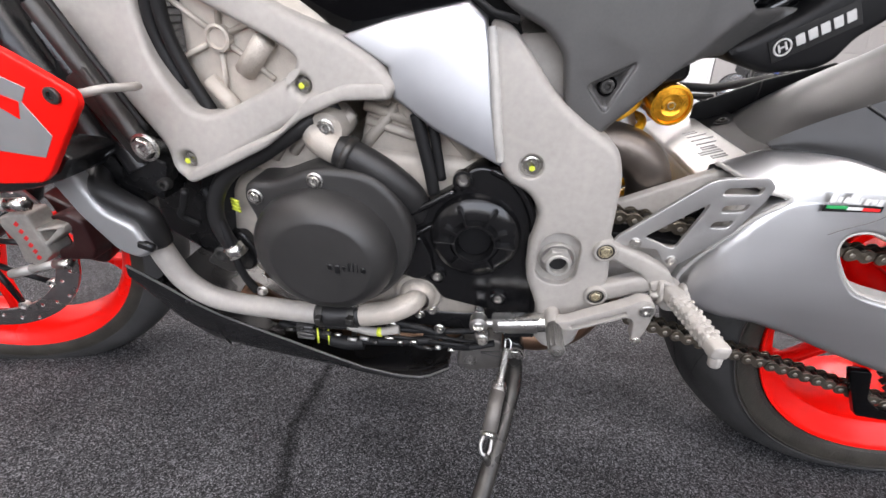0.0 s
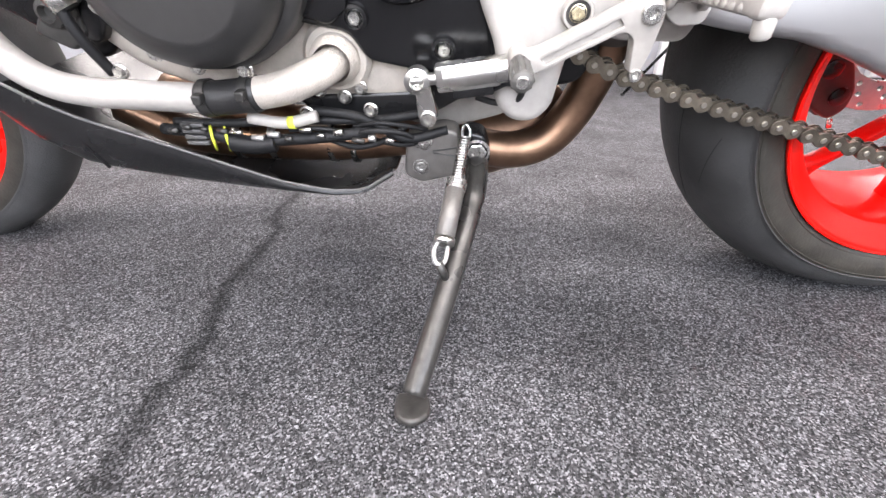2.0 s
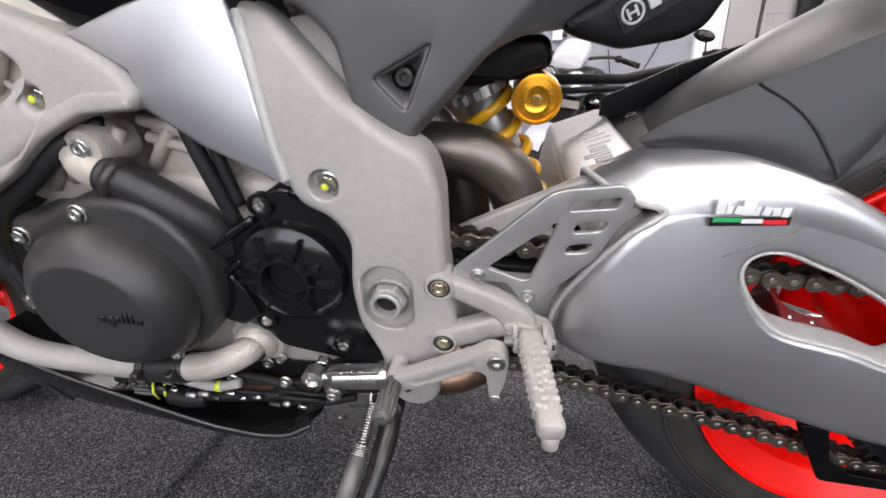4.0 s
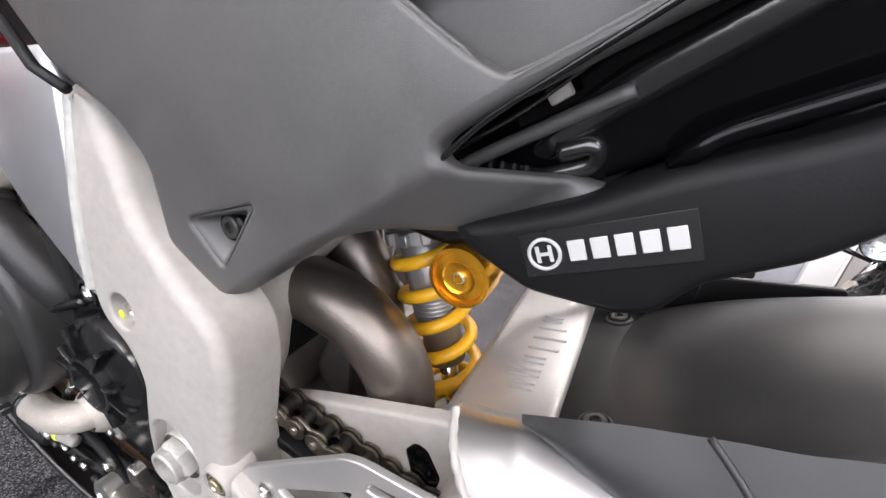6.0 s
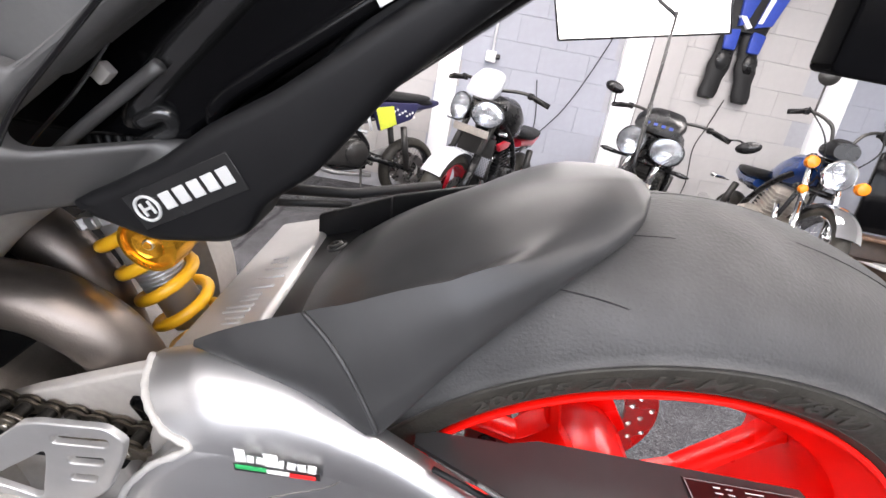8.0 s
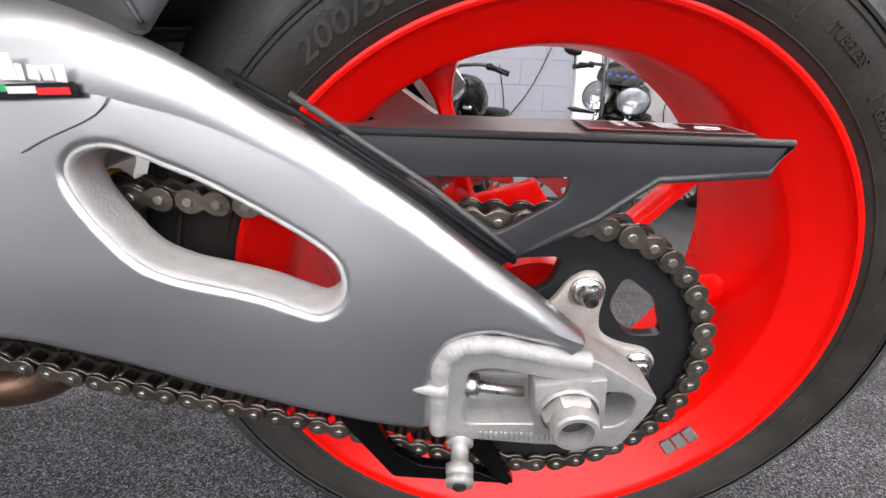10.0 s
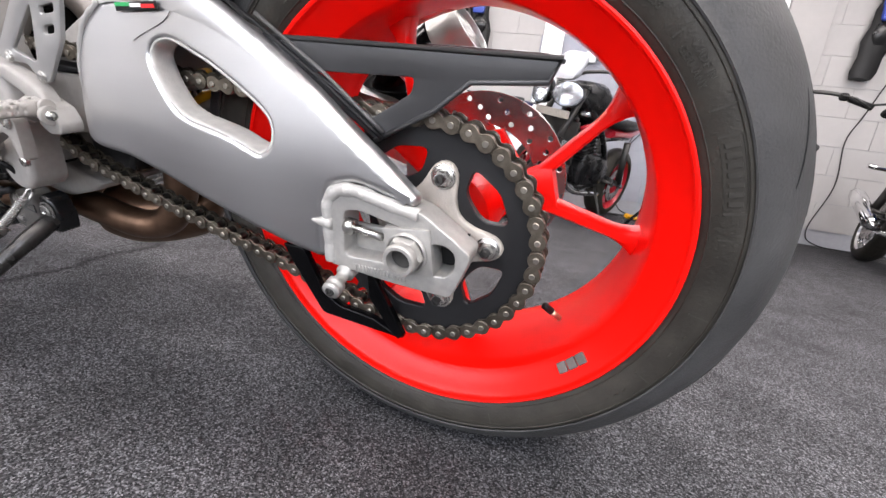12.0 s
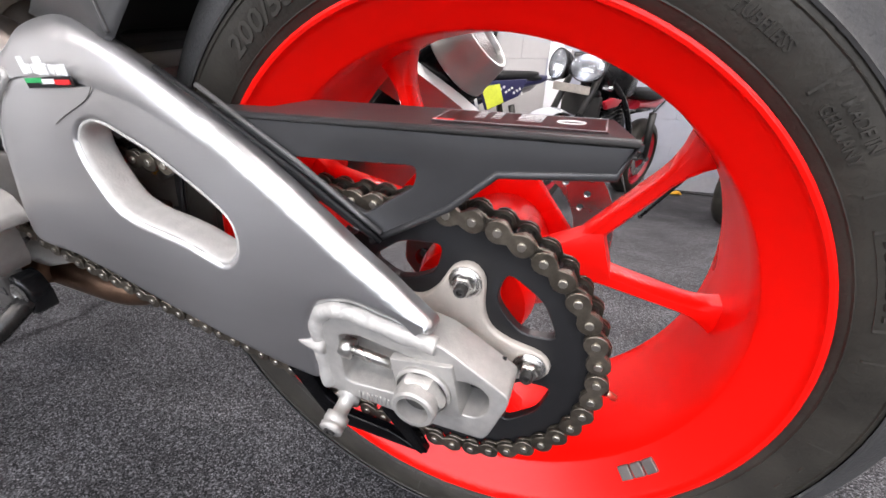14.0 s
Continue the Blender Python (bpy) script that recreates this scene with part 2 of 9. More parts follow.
def fillet(pts, r, n=4):
    """Rounds the corners of a closed polygon."""
    out = []
    for a, b, c in zip(pts[-1:] + pts[:-1], pts, pts[1:] + pts[:1]):
        a, b, c = Vector(a), Vector(b), Vector(c)
        u, v = (a - b), (c - b)
        d = min(r, u.length * 0.45, v.length * 0.45)
        p, q = b + u.normalized() * d, b + v.normalized() * d
        for k in range(n + 1):
            t = k / n
            w = (1 - t) ** 2 * p + 2 * t * (1 - t) * b + t * t * q
            out.append((w.x, w.y))
    return out


def spline(pts, n=6, closed=False):
    """Catmull-Rom through points of any dimension."""
    P = [np.array(p, float) for p in pts]
    if closed:
        Q = [P[-1]] + P + P[:2]
        spans = len(P)
    else:
        Q = [2 * P[0] - P[1]] + P + [2 * P[-1] - P[-2]]
        spans = len(P) - 1
    out = []
    for i in range(spans):
        a, b, c, d = Q[i : i + 4]
        for k in range(n):
            t = k / n
            out.append(tuple(0.5 * (2 * b + (c - a) * t + (2 * a - 5 * b + 4 * c - d) * t * t + (3 * b - a - 3 * c + d) * t ** 3)))
    if not closed:
        out.append(tuple(P[-1]))
    return out


def inset(poly, d):
    """Moves a polygon's edge to its left by d."""
    out = []
    for a, b, c in zip(poly[-1:] + poly[:-1], poly, poly[1:] + poly[:1]):
        u, v = Vector(b) - Vector(a), Vector(c) - Vector(b)
        if u.length < 1e-9 or v.length < 1e-9:
            u = v = Vector(c) - Vector(a)
        n = Vector((-u.y, u.x)).normalized() + Vector((-v.y, v.x)).normalized()
        n = n / max(0.6, n.length_squared / 2) if n.length > 1e-6 else n
        out.append((b[0] + n.x * d, b[1] + n.y * d))
    return out


def plate(bm, outline, y0, y1, edge=0.003, holes=(), steps=3, hole_edge=None, both=False):
    """A slab in the x-z plane from y0 (outer, rounded edge) to y1, with holes through it."""
    loops = []
    for k, poly in enumerate([outline, *holes]):
        poly = [tuple(p) for p in poly]
        if (area2(poly) > 0) != (k == 0):
            poly = poly[::-1]
        loops.append((poly, edge if k == 0 or hole_edge is None else hole_edge))
    s = 1 if y1 > y0 else -1
    front, back = [], []
    for poly, e in loops:
        rings = []
        if both:
            for k in range(steps + 1):
                a = math.pi / 2 * (1 - k / steps)
                rings.append([bm.verts.new((x, y1 - s * e * (1 - math.sin(a)), z)) for x, z in inset(poly, e * (1 - math.cos(a)))])
        else:
            rings.append([bm.verts.new((x, y1, z)) for x, z in poly])
        for k in range(steps + 1):
            a = math.pi / 2 * k / steps
            rings.append([bm.verts.new((x, y0 + s * e * (1 - math.sin(a)), z)) for x, z in inset(poly, e * (1 - math.cos(a)))])
        for r0, r1 in zip(rings, rings[1:]):
            for i in range(len(r0)):
                j = (i + 1) % len(r0)
                bm.faces.new((r0[i], r0[j], r1[j], r1[i]))
        for ring, store in ((rings[0], back), (rings[-1], front)):
            for i in range(len(ring)):
                store.append(bm.edges.get((ring[i], ring[(i + 1) % len(ring)])))
    for store in (front, back):
        bmesh.ops.triangle_fill(bm, use_beauty=True, use_dissolve=False, edges=store)
    bmesh.ops.recalc_face_normals(bm, faces=bm.faces)
    return bm


def slice_up(bm, xs=(), zs=()):
    """Cuts the faces along planes, so that a curved bend has points to follow."""
    for k, cuts in ((0, xs), (2, zs)):
        for v in cuts:
            co, no = Vector(), Vector()
            co[k], no[k] = v, 1.0
            bmesh.ops.bisect_plane(bm, geom=bm.verts[:] + bm.edges[:] + bm.faces[:], dist=1e-6, plane_co=co, plane_no=no)
    return bm


def tube(bm, pts, r, seg=12, closed=False, caps=True):
    """A round bar along points; r is a number or one for each point."""
    P = [Vector(p) for p in pts]
    n = len(P)
    R = [r] * n if isinstance(r, (int, float)) else list(r)
    rings, up = [], None
    for i in range(n):
        if closed:
            d = P[(i + 1) % n] - P[i - 1]
        else:
            d = P[min(i + 1, n - 1)] - P[max(i - 1, 0)]
        d.normalize()
        if up is None:
            up = d.cross(Vector((0.3, 0.9, 0.31)))
            if up.length < 0.05:
                up = d.cross(Vector((1, 0, 0)))
        up = (up - d * up.dot(d)).normalized()
        side = d.cross(up)
        rings.append([bm.verts.new(P[i] + (up * math.cos(2 * math.pi * k / seg) + side * math.sin(2 * math.pi * k / seg)) * R[i]) for k in range(seg)])
    for a, b in zip(rings, rings[1:] + (rings[:1] if closed else [])):
        for k in range(seg):
            j = (k + 1) % seg
            bm.faces.new((a[k], a[j], b[j], b[k]))
    if caps and not closed:
        bm.faces.new(rings[0][::-1])
        bm.faces.new(rings[-1])
    return bm


def lathe(bm, prof, centre=(0, 0, 0), seg=32, a0=0.0, wave=None):
    """Turns a profile of (radius, y) about an axis along y through centre."""
    rings = []
    for r, h in prof:
        if r < 1e-6:
            rings.append([bm.verts.new((centre[0], centre[1] + h, centre[2]))])
        else:
            rings.append([bm.verts.new((centre[0] + r * math.cos(a0 + 2 * math.pi * k / seg), centre[1] + h, centre[2] + r * math.sin(a0 + 2 * math.pi * k / seg))) for k in range(seg)])
    for a, b in zip(rings, rings[1:]):
        for k in range(seg):
            j = (k + 1) % seg
            if len(a) == 1 and len(b) == 1:
                continue
            if len(a) == 1:
                bm.faces.new((a[0], b[j], b[k]))
            elif len(b) == 1:
                bm.faces.new((a[k], a[j], b[0]))
            else:
                bm.faces.new((a[k], a[j], b[j], b[k]))
    bmesh.ops.recalc_face_normals(bm, faces=bm.faces)
    return bm


def box(bm, size, m=Matrix(), bevel=0.0, segs=2):
    got = bmesh.ops.create_cube(bm, size=1.0, matrix=m @ Matrix.Diagonal((*size, 1)))
    if bevel:
        edges = {e for v in got["verts"] for e in v.link_edges}
        bmesh.ops.bevel(bm, geom=list(edges), offset=bevel, segments=segs, affect="EDGES", profile=0.5)
    return bm


def loft(bm, sections, closed=False, caps=False):
    """Skins rows of points; closed: each row is a ring."""
    rows = [[bm.verts.new(p) for p in s] for s in sections]
    for a, b in zip(rows, rows[1:]):
        n = len(a)
        for k in range(n if closed else n - 1):
            j = (k + 1) % n
            bm.faces.new((a[k], a[j], b[j], b[k]))
    if caps and closed:
        bm.faces.new(rows[0][::-1])
        bm.faces.new(rows[-1])
    bmesh.ops.recalc_face_normals(bm, faces=bm.faces)
    return bm


def thicken(bm, d):
    """Gives a sheet a thickness d, along its normals."""
    bmesh.ops.recalc_face_normals(bm, faces=bm.faces)
    bmesh.ops.solidify(bm, geom=bm.faces[:], thickness=d)
    return bm


def mesh_of(name, bm, mat, sharp=38):
    for e in bm.edges:
        if len(e.link_faces) == 2 and e.calc_face_angle(0) > radians(sharp):
            e.smooth = False
    for f in bm.faces:
        f.smooth = True
    me = bpy.data.meshes.new(name)
    bm.to_mesh(me)
    bm.free()
    me.materials.append(mat)
    return me


def part(name, bm, mat, parent=None, label="", sharp=38):
    """Links a bmesh as ONE mesh object under a thing or a part."""
    ob = new(name, mesh_of(name, bm, mat, sharp))
    if parent is not None:
        ob.parent = parent
    return tagged(ob, label) if label else ob


def repeat(name, me, parent, m, label=""):
    """One more piece on a shared mesh."""
    ob = new(name, me)
    ob.parent = parent
    ob.matrix_basis = m
    return tagged(ob, label) if label else ob


def NB():
    return bmesh.new()


def thing(name, m, label, category, group=""):
    ob = new(name)
    ob.empty_display_size = 0.05
    ob.matrix_world = m
    return tagged(ob, label, category, group)


def hex_bolt_mesh(name, mat, r=0.5, h=0.5, flange=True):
    """A flanged hexagon head of width 2 r, facing -y, with a dimple."""
    bm = NB()
    if flange:
        lathe(bm, [(r * 1.35, 0), (r * 1.35, -h * 0.25), (r * 1.1, -h * 0.4)], seg=20)
    lathe(bm, [(r, -h * 0.2), (r, -h * 0.85), (r * 0.88, -h), (r * 0.5, -h), (r * 0.4, -h * 0.8), (0, -h * 0.8)], seg=6)
    return mesh_of(name, bm, mat, 25)


def socket_bolt_mesh(name, mat, r=0.5, h=0.5):
    bm = NB()
    lathe(bm, [(r, 0), (r, -h * 0.8), (r * 0.85, -h), (r * 0.5, -h)], seg=20)
    lathe(bm, [(r * 0.5, -h), (r * 0.46, -h * 0.3), (0, -h * 0.3)], seg=6)
    return mesh_of(name, bm, mat, 30)


BOLT = hex_bolt_mesh("bolt", STEEL)
BOLT_DARK = socket_bolt_mesh("bolt", DARK_STEEL)
BOLT_SOCKET = socket_bolt_mesh("bolt", STEEL)
BOLT_BRASS = hex_bolt_mesh("bolt", BRASS)
BOLT_YELLOW = hex_bolt_mesh("bolt", STEEL)
YELLOW_DOT = mesh_of("paint_dot", lathe(NB(), [(0.32, 0.0), (0.30, -0.06), (0.0, -0.08)], seg=14), YELLOW_PRINT)


def bolt(parent, me, x, y, z, d, h=None, name="bolt"):
    return repeat(name, me, parent, Matrix.Translation((x, y, z)) @ Matrix.Diagonal((d, h or d, d, 1)) @ Matrix.Rotation(x * 37, 4, "Y"))


def lettering(body, size, depth=0.5):
    """Letters of the built-in font as a bmesh, centred, x along the line and y up, size metres high."""
    cu = bpy.data.curves.new("lettering", "FONT")
    cu.body, cu.size, cu.extrude, cu.align_x, cu.resolution_u, cu.offset = body, size, depth, "CENTER", 2, 0.018 * size
    ob = bpy.data.objects.new("lettering", cu)
    scene.collection.objects.link(ob)
    bpy.context.view_layer.update()
    me = bpy.data.meshes.new_from_object(ob.evaluated_get(bpy.context.evaluated_depsgraph_get()))
    bm = NB()
    bm.from_mesh(me)
    bpy.data.objects.remove(ob)
    bpy.data.curves.remove(cu)
    bpy.data.meshes.remove(me)
    return bm

# ---- the showroom ----
WALL_Y, ROOM_W, ROOM_E, ROOM_S, ROOM_H = 4.4, -4.5, 6.5, -3.2, 3.0

bm = NB()
box(bm, (ROOM_E - ROOM_W + 0.4, WALL_Y - ROOM_S + 0.4, 0.1), pose((ROOM_E + ROOM_W) / 2, (WALL_Y + ROOM_S) / 2, -0.05))
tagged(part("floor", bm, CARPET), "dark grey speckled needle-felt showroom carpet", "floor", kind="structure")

bm = NB()
box(bm, (ROOM_E - ROOM_W + 0.4, WALL_Y - ROOM_S + 0.4, 0.12), pose((ROOM_E + ROOM_W) / 2, (WALL_Y + ROOM_S) / 2, ROOM_H + 0.06))
tagged(part("ceiling", bm, PLASTER), "plain white painted showroom ceiling", "ceiling", kind="structure")

bm = NB()
box(bm, (ROOM_E - ROOM_W + 0.4, 0.2, ROOM_H), pose((ROOM_E + ROOM_W) / 2, WALL_Y + 0.108, ROOM_H / 2))
wall_north = tagged(part("wall_north", bm, JOINT), "painted concrete block wall in pale grey and white", "wall", kind="structure")
for name, x in (("wall_west", ROOM_W - 0.1), ("wall_east", ROOM_E + 0.1)):
    bm = NB()
    box(bm, (0.2, WALL_Y - ROOM_S, ROOM_H), pose(x, (WALL_Y + ROOM_S) / 2, ROOM_H / 2))
    tagged(part(name, bm, PLASTER), "plain white painted side wall", "wall", kind="structure")

# the shop front behind the camera: one wide window between piers, sill and lintel
WIN_W, WIN_E, WIN_B, WIN_T = -2.4, 4.4, 0.5, 2.6
bm = NB()
yc = ROOM_S - 0.1
box(bm, (WIN_W - ROOM_W, 0.2, ROOM_H), pose((ROOM_W + WIN_W) / 2, yc, ROOM_H / 2))
box(bm, (ROOM_E - WIN_E, 0.2, ROOM_H), pose((ROOM_E + WIN_E) / 2, yc, ROOM_H / 2))
box(bm, (WIN_E - WIN_W, 0.2, WIN_B), pose((WIN_W + WIN_E) / 2, yc, WIN_B / 2))
box(bm, (WIN_E - WIN_W, 0.2, ROOM_H - WIN_T), pose((WIN_W + WIN_E) / 2, yc, (WIN_T + ROOM_H) / 2))
tagged(part("wall_south", bm, PLASTER), "white wall with a wide shop window", "wall", kind="structure")
area_lamp("window_daylight", pose((WIN_W + WIN_E) / 2, ROOM_S + 0.05, (WIN_B + WIN_T) / 2, -90, 0, 0), WIN_E - WIN_W, WIN_T - WIN_B, 205, (0.86, 0.93, 1.0)).rotation_euler = (radians(90), 0, 0)

# ceiling light panels
PANEL_GLOW = glowing("light_diffuser", (1.0, 0.97, 0.92), 9.0)


def ceiling_light(x, y, sx, sy, watts):
    ob = thing("ceiling_light", pose(x, y, ROOM_H), "flat white ceiling light panel, lit", "ceiling light", "ceiling lights")
    bm = NB()
    for a, b, w, d in ((0, sy / 2, sx, 0.04), (0, -sy / 2, sx, 0.04), (sx / 2, 0, 0.04, sy), (-sx / 2, 0, 0.04, sy)):
        box(bm, (w + 0.04 * (d == 0.04), d, 0.05), pose(a, b, -0.03))
    part("frame", bm, WHITE_METAL, ob)
    bm = NB()
    box(bm, (sx - 0.04, sy - 0.04, 0.01), pose(0, 0, -0.03))
    part("diffuser", bm, PANEL_GLOW, ob)
    area_lamp("panel_lamp", pose(x, y, ROOM_H - 0.06), sx, sy, watts, (1.0, 0.96, 0.90))


for x in (-2.0, 0.4, 2.8):
    for y in (-1.6, 0.35, 2.5):
        ceiling_light(x, y, 1.5, 0.6, 26)

# ---- the motorcycle on its side stand ----
BIKE = pose(0.7293, 0.6986, -0.0093, 14.19, 0.62, -2.44)
bike = thing("motorcycle", BIKE, "red and silver naked sports motorcycle leaning on its side stand", "motorcycle")
MID = 0.035  # the centre plane

# rear wheel
WC = (0.0015, MID, 0.321)
wheel = part("rear_wheel", lathe(NB(), [(0.0, -0.075), (0.017, -0.075), (0.017, 0.09), (0, 0.09)], WC, 24), DARK_STEEL, bike, "rear wheel with red cast rim")
RT, HW = 0.320, 0.102
T0 = 0.250


def tyre_section(R, hw, r0, bead, wall, n=22):
    """(radius, y) from one edge of the tread over the crown to the other."""
    half = [(wall, hw * 1.0), (wall + 0.0015, hw * 1.008)]
    for k in range(n + 1):
        a = math.asin((wall + 0.003 - r0) / (R - r0)) if wall > r0 else 0.0
        a += (math.pi / 2 - a) * k / n
        half.append((r0 + (R - r0) * math.sin(a), hw * math.cos(a)))
    return half + [(r, -y) for r, y in half[-2::-1]]


def wall_section(hw, bead, wall, s):
    """(radius, y) of one sidewall, from the bead out to the tread."""
    rise = wall - bead
    return [(bead - 0.004, s * hw * 0.66), (bead, s * hw * 0.845), (bead + 0.10 * rise, s * hw * 0.885), (bead + 0.35 * rise, s * hw * 0.955), (bead + 0.7 * rise, s * hw * 0.985), (wall - 0.0008, s * hw * 0.992), (wall + 0.0015, s * hw * 0.975)]


bm = NB()
lathe(bm, tyre_section(RT, HW, T0, 0.2250, 0.2605), WC, 160)
tyre = part("tyre", bm, TYRE, wheel, "wide rear tyre with a dusty grey tread and dark sidewall", 50)
for s in (-1, 1):
    part("sidewall", lathe(NB(), wall_section(HW, 0.2250, 0.2605, s), WC, 160), TYRE_WALL, tyre, "dark brown-black tyre sidewall", 50)


# raised sidewall lettering
def on_tyre(rad, lift, hw=HW, bead=0.2250, wall=0.2605):
    """How far the sidewall stands out, at a radius."""
    prof = wall_section(hw, bead, wall, 1)[1:6]
    return float(np.interp(rad, [p[0] for p in prof], [p[1] for p in prof])) + lift


def tyre_bars(bm, spans, r0, r1, centre=WC, lift=0.0008, seg=2):
    for a0, a1 in spans:
        rows = []
        for k in range(seg + 1):
            a = radians(a0 + (a1 - a0) * k / seg)
            rows.append([(centre[0] + rad * math.cos(a), centre[1] - on_tyre(rad, l), centre[2] + rad * math.sin(a)) for rad, l in ((r0, -0.001), (r0 + 0.0006, lift), (r1 - 0.0006, lift), (r1, -0.001))])
        loft(bm, rows)


def sidewall_words(body, angle, base, size, stretch=1.0, slant=0.0):
    """Words moulded round the sidewall, their feet towards the hub."""
    bm = lettering(body, size, 0.0007)
    for v in bm.verts:
        rad = base + v.co.y
        a = radians(angle) - stretch * (v.co.x + slant * v.co.y) / base
        v.co = (WC[0] + rad * math.cos(a), WC[1] - on_tyre(rad, 0.0) - 0.0002 - v.co.z, WC[2] + rad * math.sin(a))
    part("moulded_lettering", bm, TYRE_MARK, tyre)


for body, angle, base, size, stretch in (("200/55 ZR 17 M/C (78W)", 100.5, 0.2395, 0.0165, 1.44), ("TUBELESS", 55.5, 0.2440, 0.0075, 1.0), ("MADE IN", 40.8, 0.2475, 0.0072, 1.0), ("GERMANY", 40.8, 0.2400, 0.0072, 1.0)):
    sidewall_words(body, angle, base, size, stretch, 0.22 if size > 0.01 else 0.0)
for rad in (0.2335, 0.2575):
    bm = NB()
    rows = []
    for k in range(121):
        a = 2 * math.pi * k / 120
        rows.append([(WC[0] + (rad + d) * math.cos(a), WC[1] - on_tyre(rad + d, l), WC[2] + (rad + d) * math.sin(a)) for d, l in ((-0.0012, -0.0006), (0, 0.0008), (0.0012, -0.0006))])
    loft(bm, rows)
    part("sidewall_ring", bm, TYRE_WALL, tyre)
# the framed mark on the sidewall, and short moulded ticks
for a0, a1, r0, r1 in ((28, 14, 0.2405, 0.2415), (28, 14, 0.2555, 0.2565), (28.3, 27.8, 0.2405, 0.2565), (14.2, 13.7, 0.2405, 0.2565)):
    bm = NB()
    tyre_bars(bm, [(a0, a1)], r0, r1, seg=6)
    part("mark_frame", bm, TYRE_MARK, tyre)
for k in range(7):
    bm = NB()
    tyre_bars(bm, [(26.8 - k * 1.75, 25.9 - k * 1.75)], 0.2435, 0.2540, lift=0.0014)
    part("mark_bar", bm, TYRE_MARK, tyre)
for a in (9, -8, -27, 47, 33, 64, 150, -45, -70, -100):
    bm = NB()
    tyre_bars(bm, [(a, a - 0.35)], 0.2400, 0.2570)
    part("moulded_tick", bm, TYRE_MARK, tyre)
for k, (a, w) in enumerate(((-13, 1.2), (-16, 0.8), (-18, 1.4), (-32, 1.0), (-34, 1.6), (-37, 0.9), (-50, 2.0), (-54, 1.2))):
    bm = NB()
    tyre_bars(bm, [(a, a - w)], 0.2475, 0.2495)
    part("moulded_bar", bm, TYRE_MARK, tyre)
# tread grooves: thin dark slits over the crown
def tread_groove(bm, a0, a1, y0, y1, w=0.0032):
    rows = []
    for k in range(13):
        t = k / 12
        a, y = radians(a0 + (a1 - a0) * t), y0 + (y1 - y0) * t
        rad = T0 + (RT - T0) * math.sqrt(1 - (y / HW) ** 2) + 0.0004
        ww = w * math.sin(math.pi * min(1, 0.15 + t * 0.85)) / 2
        rows.append([(WC[0] + rad * math.cos(a + s * ww / rad), WC[1] + y + s * ww * 0.5, WC[2] + rad * math.sin(a + s * ww / rad)) for s in (-1, 1)])
    loft(bm, rows)
for k in range(8):
    base = 45 * k + 9.5
    for a0, a1, y0, y1 in ((base, base + 29, -0.042, -0.026), (base + 7.0, base + 20, -0.0845, -0.062), (base + 18, base + 50, 0.042, 0.022), (base + 24, base + 36, 0.0845, 0.062)):
        bm = NB()
        tread_groove(bm, a0, a1, y0, y1)
        part("tread_groove", thicken(bm, 0.0006), RUBBER, tyre)

# rim: barrel with lips, hub and five forked spokes
bm = NB()
side = [(0.2195, 0.066), (0.2232, 0.0800), (0.2266, 0.0875), (0.2277, 0.0915), (0.2274, 0.0942), (0.2256, 0.0950), (0.2236, 0.0940), (0.2227, 0.0900), (0.2206, 0.0880), (0.2178, 0.0850), (0.2125, 0.0788), (0.2060, 0.0728), (0.1998, 0.0672), (0.1986, 0.0655), (0.1972, 0.0450), (0.1955, 0.0200), (0.1945, 0.0)]
lathe(bm, [(r, -y) for r, y in side] + [(r, y) for r, y in side[-2::-1]], WC, 120)
rim = part("rim", bm, RED, wheel, "bright red cast rim")
bm = NB()
lathe(bm, [(0.030, -0.075), (0.047, -0.070), (0.052, -0.05), (0.050, 0.04), (0.044, 0.06), (0.030, 0.065)], WC, 40)
part("hub", bm, RED, rim)


def y_spoke(bm, ang, r_in, r_fork, r_out, centre, spread, y_in, y_out, w, th):
    """A spoke that forks towards the rim."""
    def bar(p0, p1, w0, w1, t0, t1, n=10, flared=0.3):
        rows = []
        d = Vector(p1) - Vector(p0)
        d.y = 0
        d.normalize()
        nrm = Vector((-d.z, 0, d.x))
        for k in range(n + 1):
            t = k / n
            p = Vector(p0).lerp(Vector(p1), t)
            flare = 1 + flared * max(0.0, (t - 0.68) / 0.32) ** 2.2
            ww, tt = (w0 + (w1 - w0) * t) * flare / 2, (t0 + (t1 - t0) * t) / 2
            ring = []
            for i in range(10):
                a = 2 * math.pi * i / 10
                ca, sa = math.cos(a), math.sin(a)
                e = 0.6
                q = p + nrm * ww * math.copysign(abs(ca) ** e, ca) + Vector((0, 1, 0)) * tt * math.copysign(abs(sa) ** e, sa)
                ring.append(tuple(q))
            rows.append(ring)
        loft(bm, rows, closed=True, caps=True)
    def at(rad, a, y):
        return (centre[0] + rad * math.cos(a), centre[1] + y, centre[2] + rad * math.sin(a))
    bar(at(r_in, ang, y_in), at(r_fork + 0.008, ang, (y_in + y_out) / 2), w * 2.3, w * 4.2, th * 1.5, th * 1.1, flared=0.0)
    for s in (-1, 1):
        bar(at(r_fork - 0.006, ang + s * 0.17, (y_in + y_out) / 2), at(r_out, ang + s * spread, y_out), w * 1.15, w * 0.90, th, th * 0.95, flared=1.9)


SPOKE0 = 17.0
for k in range(3):
    bm = NB()
    y_spoke(bm, radians(SPOKE0 + 120 * k), 0.042, 0.098, 0.1965, WC, radians(21.5), -0.012, 0.0, 0.0135, 0.026)
    part("spoke", bm, RED, rim)
